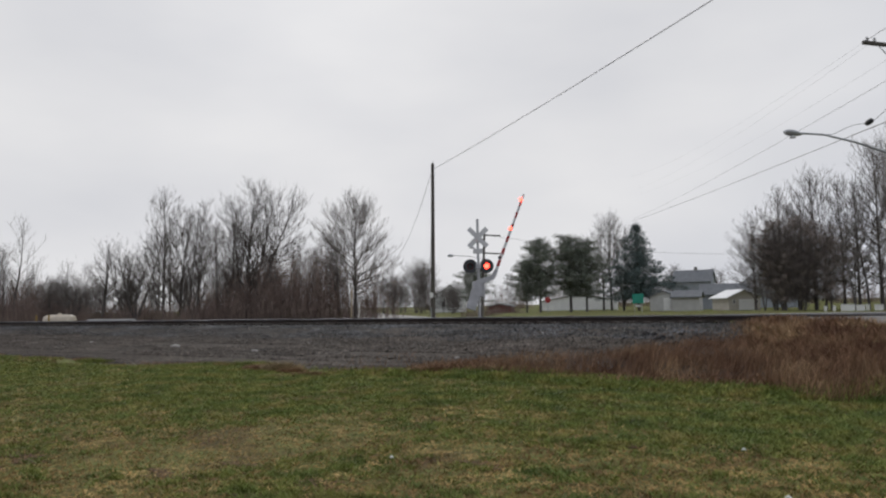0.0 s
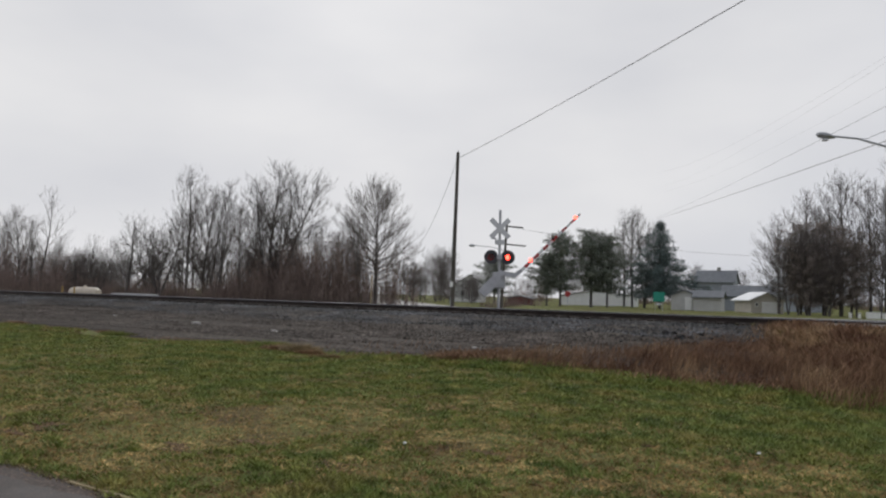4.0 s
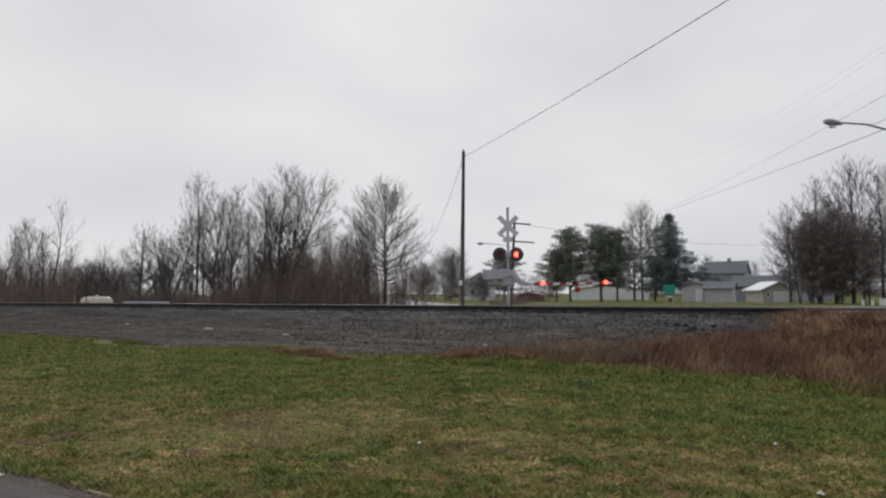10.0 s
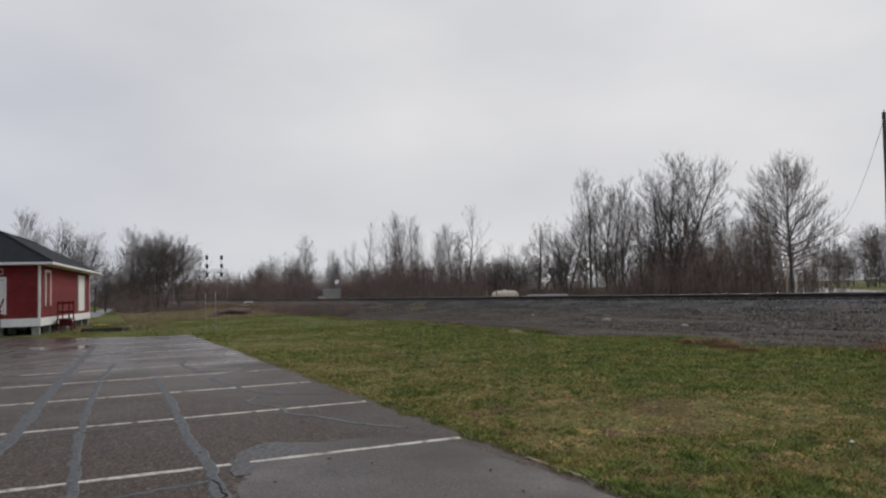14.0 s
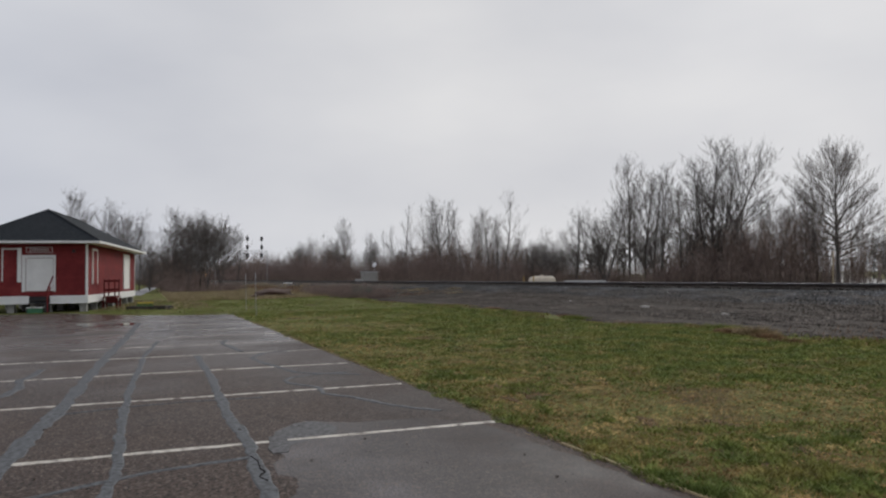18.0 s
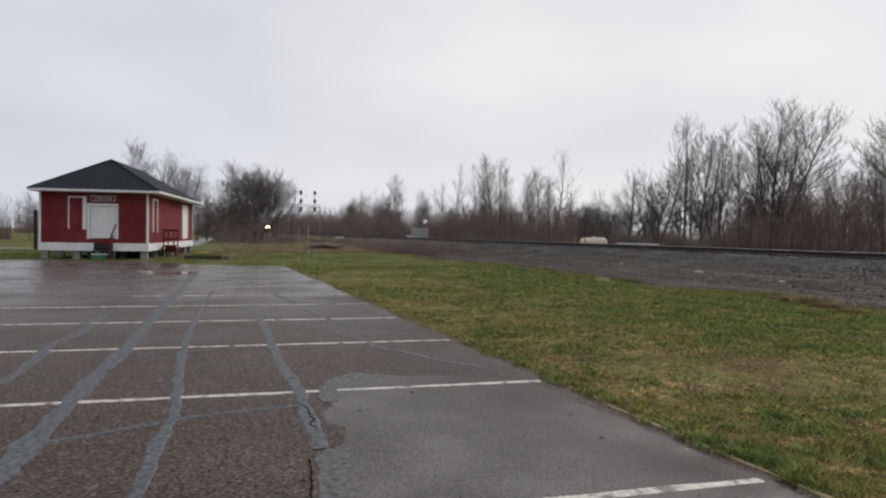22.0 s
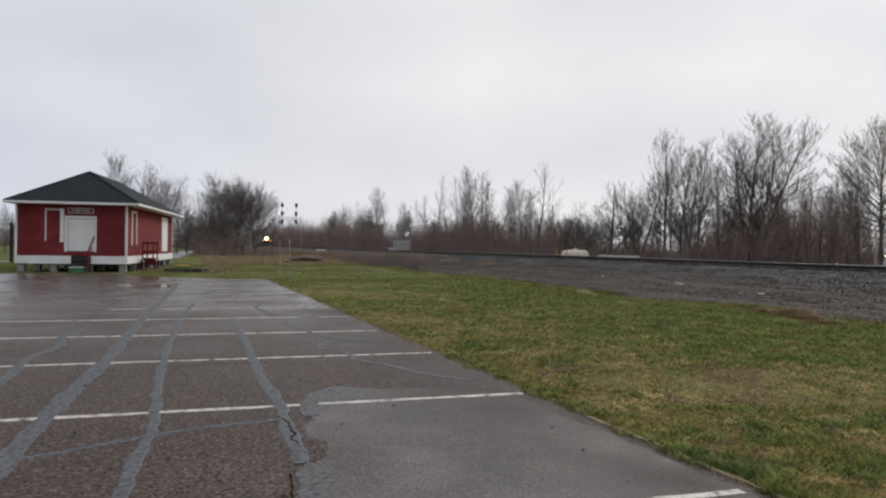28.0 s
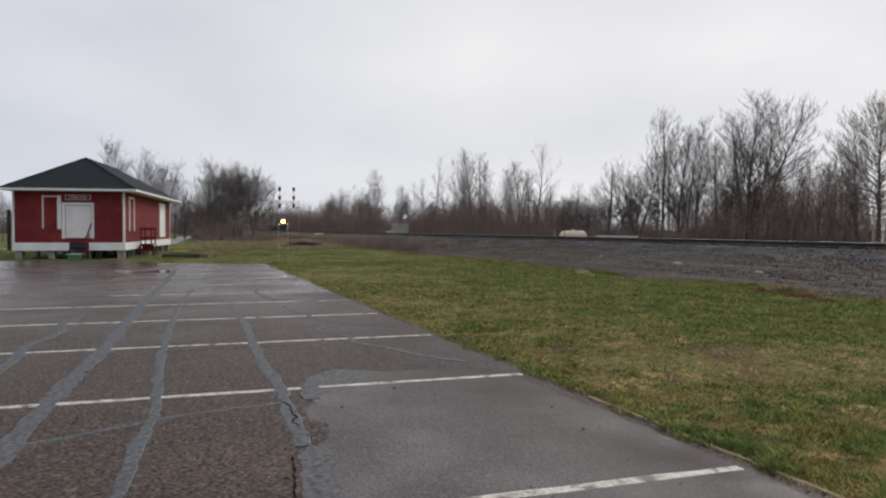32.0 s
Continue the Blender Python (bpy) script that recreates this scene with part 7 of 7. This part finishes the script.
for x, y in ((-0.9, 6.2), (0.1, 6.3), (-1.5, 7.9), (-4.4, 6.1), (-2.2, 5.0)):
    bm = bmesh.new()
    ring = [bm.verts.new((rl.uniform(0.02, 0.032) * math.cos(k * 1.05), rl.uniform(0.014, 0.025) * math.sin(k * 1.05), rl.uniform(0.0, 0.02))) for k in range(6)]
    top = bm.verts.new((0, 0, 0.035))
    for k in range(6):
        bm.faces.new((ring[k], ring[(k + 1) % 6], top))
    bm.faces.new(ring[::-1])
    solo("paper_scrap", bm, WHITE, "small crumpled white scrap lying in the grass", "litter", m=pose(x, y, float(land(x, y)[0]) + 0.02), group="litter")
for k in range(60):
    x, y = rl.uniform(-9, 1), rl.uniform(-1.5, 3.2)
    bm = bmesh.new()
    ring = [bm.verts.new((rl.uniform(0.012, 0.03) * math.cos(i * 1.26), rl.uniform(0.010, 0.02) * math.sin(i * 1.26), rl.uniform(0.0, 0.004))) for i in range(5)]
    top = bm.verts.new((0, 0, rl.uniform(0.006, 0.012)))
    for i in range(5):
        bm.faces.new((ring[i], ring[(i + 1) % 5], top))
    bm.faces.new(ring[::-1])
    solo("dead_leaf", bm, TIE, "small dark dead leaf on the wet asphalt", "leaf", m=pose(x, y, 0.006, 0, 0, rl.uniform(0, 360)), group="fallen leaves")
# red baggage cart by the depot wall
CARTRED = surf("old_dark_red_paint", [(0.105, 0.020, 0.020), (0.15, 0.028, 0.028)], 2.0, (0.7, 0.9), fine=0.25, gloss=0.1)
cart = thing("baggage_cart", "dark red wooden baggage cart standing by the depot wall", "cart", pose(-42.6, -1.63, 0, 0, 0, 172.4) @ Matrix.Diagonal((0.6, 0.74, 1.05, 1)))
part("deck", boxm(-1.1, -0.4, 0.55, 1.1, 0.4, 0.63, 0.01), CARTRED, cart)
for xx in (-1.05, 1.05):
    for yy in (-0.35, 0.35):
        part("upright", boxm(xx - 0.04, yy - 0.04, 0.63, xx + 0.04, yy + 0.04, 1.5, 0.006), CARTRED, cart)
    for zz in (0.95, 1.4):
        part("cross_rail", boxm(xx - 0.03, -0.31, zz - 0.05, xx + 0.03, 0.31, zz + 0.05, 0.006), CARTRED, cart)
for xx in (-0.75, 0.75):
    for yy in (-0.46, 0.46):
        bm = bmesh.new()
        tube(bm, [(xx + 0.27 * math.cos(t * math.pi / 10), yy, 0.3 + 0.27 * math.sin(t * math.pi / 10)) for t in range(21)], 0.03, 6, cap=False)
        wh = part("wheel", bm, CARTRED, cart)
        for s in range(4):
            t = s * math.pi / 4
            part("spoke", tubem([(xx - 0.26 * math.cos(t), yy, 0.3 - 0.26 * math.sin(t)), (xx + 0.26 * math.cos(t), yy, 0.3 + 0.26 * math.sin(t))], 0.015, 5), CARTRED, wh)
    part("axle", tubem([(xx, -0.46, 0.3), (xx, 0.46, 0.3)], 0.025, 6), DARK, cart)
    part("bolster", boxm(xx - 0.06, -0.3, 0.3, xx + 0.06, 0.3, 0.55), CARTRED, cart)
# a dark post and a pale strip of path by the depot's far corner
solo("wooden_post", boxm(-0.11, -0.11, -0.2, 0.11, 0.11, 2.75, 0.015), TIE, "dark weathered timber post standing near the depot", "post", m=pose(-56.2, -10.9, 0, 0.5, -1.0, 12))
SLAB = surf("pale_concrete_walk", [(0.34, 0.33, 0.31), (0.44, 0.43, 0.41)], 1.5, (0.7, 0.9), 0.004, 30, world_space=True)
solo("walkway", boxm(-0.55, -9, -0.06, 0.55, 4.5, 0.06, 0.01), SLAB, "pale concrete walkway across the lawn behind the depot", "path", "structure", m=pose(-58.2, -15.5, 0, 0, 0, -8))
# gravel path beyond the depot
PATHM = surf("pale_gravel_path", [(0.24, 0.24, 0.245), (0.32, 0.32, 0.325)], 1.0, (0.8, 0.95), 0.01, 20, world_space=True)
path = [(-76, -1.4), (-97, -0.56), (-139, 0.93), (-183, 2.8), (-218, 4.4), (-300, 8.2)]
pts = wander(path, 3, 0.05, 2.0)
bm = bmesh.new()
last = None
for i, (x, y) in enumerate(pts):
    z = float(land(x, y)[0])
    row = [bm.verts.new((x, y - 1.1, z - 0.05)), bm.verts.new((x, y - 1.0, z + 0.02)), bm.verts.new((x, y + 1.0, z + 0.02)), bm.verts.new((x, y + 1.1, z - 0.05))]
    if last:
        for k in range(3):
            bm.faces.new((last[k], last[k + 1], row[k + 1], row[k]))
    last = row
solo("footpath", bm, PATHM, "pale wet path leading away past the depot", "path", "structure")


# ---- the train ----
DITCH_ON = glow("lit_ditch_lamp", (1.0, 0.45, 0.12), 1.5)
# body colour toned to sink into the brush, in place of glare and haze
LOCO = surf("blended_locomotive_paint", [(0.10, 0.085, 0.076), (0.15, 0.128, 0.115)], 1.0, (0.4, 0.6), fine=0.15)
GLARE_ON = glow("headlamp_glare", (1.0, 0.50, 0.14), 2.6)
LOCOY = surf("yellow_nose_paint", [(0.45, 0.30, 0.03), (0.55, 0.38, 0.05)], 1.0, (0.4, 0.6), fine=0.15)
train = thing("locomotive", "dark grey diesel locomotive with lit headlamps on its nose", "locomotive", pose(-560, TRACK_Y, RAIL_TOP))
part("frame", boxm(-20.5, -1.5, 0.95, 0.9, 1.5, 1.5, 0.03), DARK, train)
part("hood", boxm(-20, -0.95, 1.5, -4.6, 0.95, 4.3, 0.08), LOCO, train)
part("radiator_wings", boxm(-19.5, -1.45, 3.4, -14.5, 1.45, 4.5, 0.08), LOCO, train)
cab = part("cab", prismm([(-4.6, 1.5), (-1.9, 1.5), (-1.9, 3.3), (-2.25, 4.35), (-4.6, 4.45)], "y", -1.5, 1.5), LOCO, train)
nose = part("nose", prismm([(-1.9, 1.5), (0.1, 1.5), (0.1, 2.6), (-0.4, 3.15), (-1.9, 3.3)], "y", -0.85, 0.85), LOCO, train)
for y0, y1 in ((-1.3, -0.12), (0.12, 1.3)):
    part("windscreen", boxm(-0.02, y0, 0, 0.02, y1, 0.72, 0.01, pose(-2.03, 0, 3.5, 0, -18)), DARK, cab)
for y in (-0.19, 0.19):
    part("headlight", lathe(bmesh.new(), [(0.14, 0), (0.14, 0.04)], 14, pose(0.10, y, 2.36, 0, 90)), HEAD_ON, nose, "lit twin headlamp")
for y in (-1.05, 1.05):
    part("ditch_light", lathe(bmesh.new(), [(0.16, 0), (0.16, 0.05)], 14, pose(0.92, y, 1.62, 0, 90)), DITCH_ON, train, "lit amber ditch lamp")
    part("handrail", tubem([(0.85, y * 1.2, 1.5), (0.85, y * 1.2, 2.6), (-1.9, y * 1.35, 2.6)], 0.025, 6), LOCOY, train)
part("plough", prismm([(0.9, 1.0), (1.35, 0.12), (1.15, 0.12), (0.8, 0.9)], "y", -1.45, 1.45), DARK, train)
part("coupler", boxm(0.9, -0.2, 0.75, 1.5, 0.2, 1.05, 0.04), DARK, train)
for c in (-4.2, -16.0):
    part("truck_frame", boxm(c - 2.3, -1.25, 0.4, c + 2.3, 1.25, 0.9, 0.05), DARK, train)
    for dx in (-1.8, 0, 1.8):
        part("wheelset", lathe(bmesh.new(), [(0.5, -0.8), (0.5, -0.68), (0.1, -0.66), (0.1, 0.66), (0.5, 0.68), (0.5, 0.8)], 20, pose(c + dx, 0, 0.5, 90)), STEEL, train)
part("fuel_tank", boxm(-12.8, -1.35, 0.3, -7.4, 1.35, 0.95, 0.1), DARK, train)

# glowing disc added to imitate the headlamps' glare, not a part of the lamp
part("glare_disc", lathe(bmesh.new(), [(0.55, 0), (0.48, 0.03)], 18, pose(0.105, 0, 2.36, 0, 90)), GLARE_ON, nose, "glowing amber disc added round the headlamps for their glare")

# ---- a car waiting on the street ----
SILVER = surf("silver_car_paint", [(0.3, 0.31, 0.33), (0.36, 0.37, 0.39)], 2.0, (0.25, 0.4), metal=0.4, fine=0.06)
GLASSD = surf("tinted_glass", [(0.02, 0.022, 0.025), (0.03, 0.032, 0.036)], 2.0, (0.05, 0.1), fine=0.05)
car = thing("car", "silver car with lit headlamps coming down the street", "car", pose(-150, 185, 0.2))
part("body", prismm([(-2.2, 0.35), (2.2, 0.35), (2.25, 0.62), (2.1, 0.82), (1.1, 0.98), (-2.0, 1.0), (-2.25, 0.8)], "y", -0.88, 0.88), SILVER, car)
part("cabin", prismm([(-1.9, 1.0), (1.15, 0.98), (0.35, 1.46), (-1.3, 1.48)], "y", -0.76, 0.76), GLASSD, car)
part("roof", prismm([(-1.25, 1.47), (0.33, 1.45), (0.25, 1.53), (-1.15, 1.54)], "y", -0.72, 0.72), SILVER, car)
for x in (-1.4, 1.4):
    for y in (-0.8, 0.8):
        w = part("wheel", lathe(bmesh.new(), [(0.33, -0.11), (0.33, 0.11)], 18, pose(x, y, 0.33, 90)), DARK, car)
        part("rim", lathe(bmesh.new(), [(0.2, -0.115), (0.2, 0.115)], 14, pose(x, y, 0.33, 90)), GALV, w)
for y in (-0.62, 0.62):
    part("headlight", lathe(bmesh.new(), [(0.12, 0), (0.12, 0.04)], 12, pose(2.22, y, 0.70, 0, 90)), AMBER_ON, car, "lit headlamp")
part("bumper", boxm(2.2, -0.86, 0.36, 2.32, 0.86, 0.56, 0.03), SILVER, car)
part("windscreen", boxm(-0.01, -0.7, -0.3, 0.01, 0.7, 0.3, 0.004, pose(0.77, 0, 1.23, 0, -58)), GLASSD, car)


# ---- what moves ----
def motions():
    # the barrier comes down
    swing = [(0.0, 68.6), (1.0, 62.6), (2.0, 56.2), (2.5, 53.2), (4.5, 42.6), (5.0, 40.0), (6.0, 32.0), (7.0, 22.0), (8.0, 14.0), (9.0, 6.6), (10.0, 0.6), (10.6, 0.0), (32.0, 0.0)]
    walk(gate, [(t, pose(*PIVOT, 0, -a, 0)) for t, a in swing])
    # two-faced discs turn to imitate flashing: right side first, 0.6 s each
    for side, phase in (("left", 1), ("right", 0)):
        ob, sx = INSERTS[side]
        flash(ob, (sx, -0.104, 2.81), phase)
    for k, phase in ((0, 0), (1, 1)):
        ob, xx = GATE_LAMPS[k]
        flash(ob, (xx, -0.068, ARM_Z + 0.05), phase, -0.1)
    GATE_LAMPS[2][0].matrix_basis = pose(GATE_LAMPS[2][1], -0.068, ARM_Z + 0.05)
    # the train draws near
    walk(train, [(t, pose(-189.5 - 11.0 * (32.0 - t), TRACK_Y, RAIL_TOP)) for t in (0.0, 8.0, 16.0, 24.0, 32.0)])
    # the car rolls up to the crossing
    walk(car, [(t, pose(x, y, float(road_z(x, y)) + 0.03, 0, 0, r)) for t, x, y, r in ((0.0, -152, 156, -26), (20.0, -152, 156, -26), (25.0, -122, 141, -27), (27.2, -108, 134.5, -38), (28.5, -99.3, 125.4, -51),
                                                                                         (30.0, -86.9, 109.8, -51), (31.0, -80.7, 101.9, -50), (32.0, -74.5, 95.6, -48))])


# swings a two-faced disc half round so that its lamp seems to flash
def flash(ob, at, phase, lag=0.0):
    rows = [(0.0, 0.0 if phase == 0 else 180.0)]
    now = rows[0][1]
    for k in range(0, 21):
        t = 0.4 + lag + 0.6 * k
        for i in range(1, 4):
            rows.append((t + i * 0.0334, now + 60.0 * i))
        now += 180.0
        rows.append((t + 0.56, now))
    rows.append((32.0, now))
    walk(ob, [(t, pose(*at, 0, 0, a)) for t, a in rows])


motions()
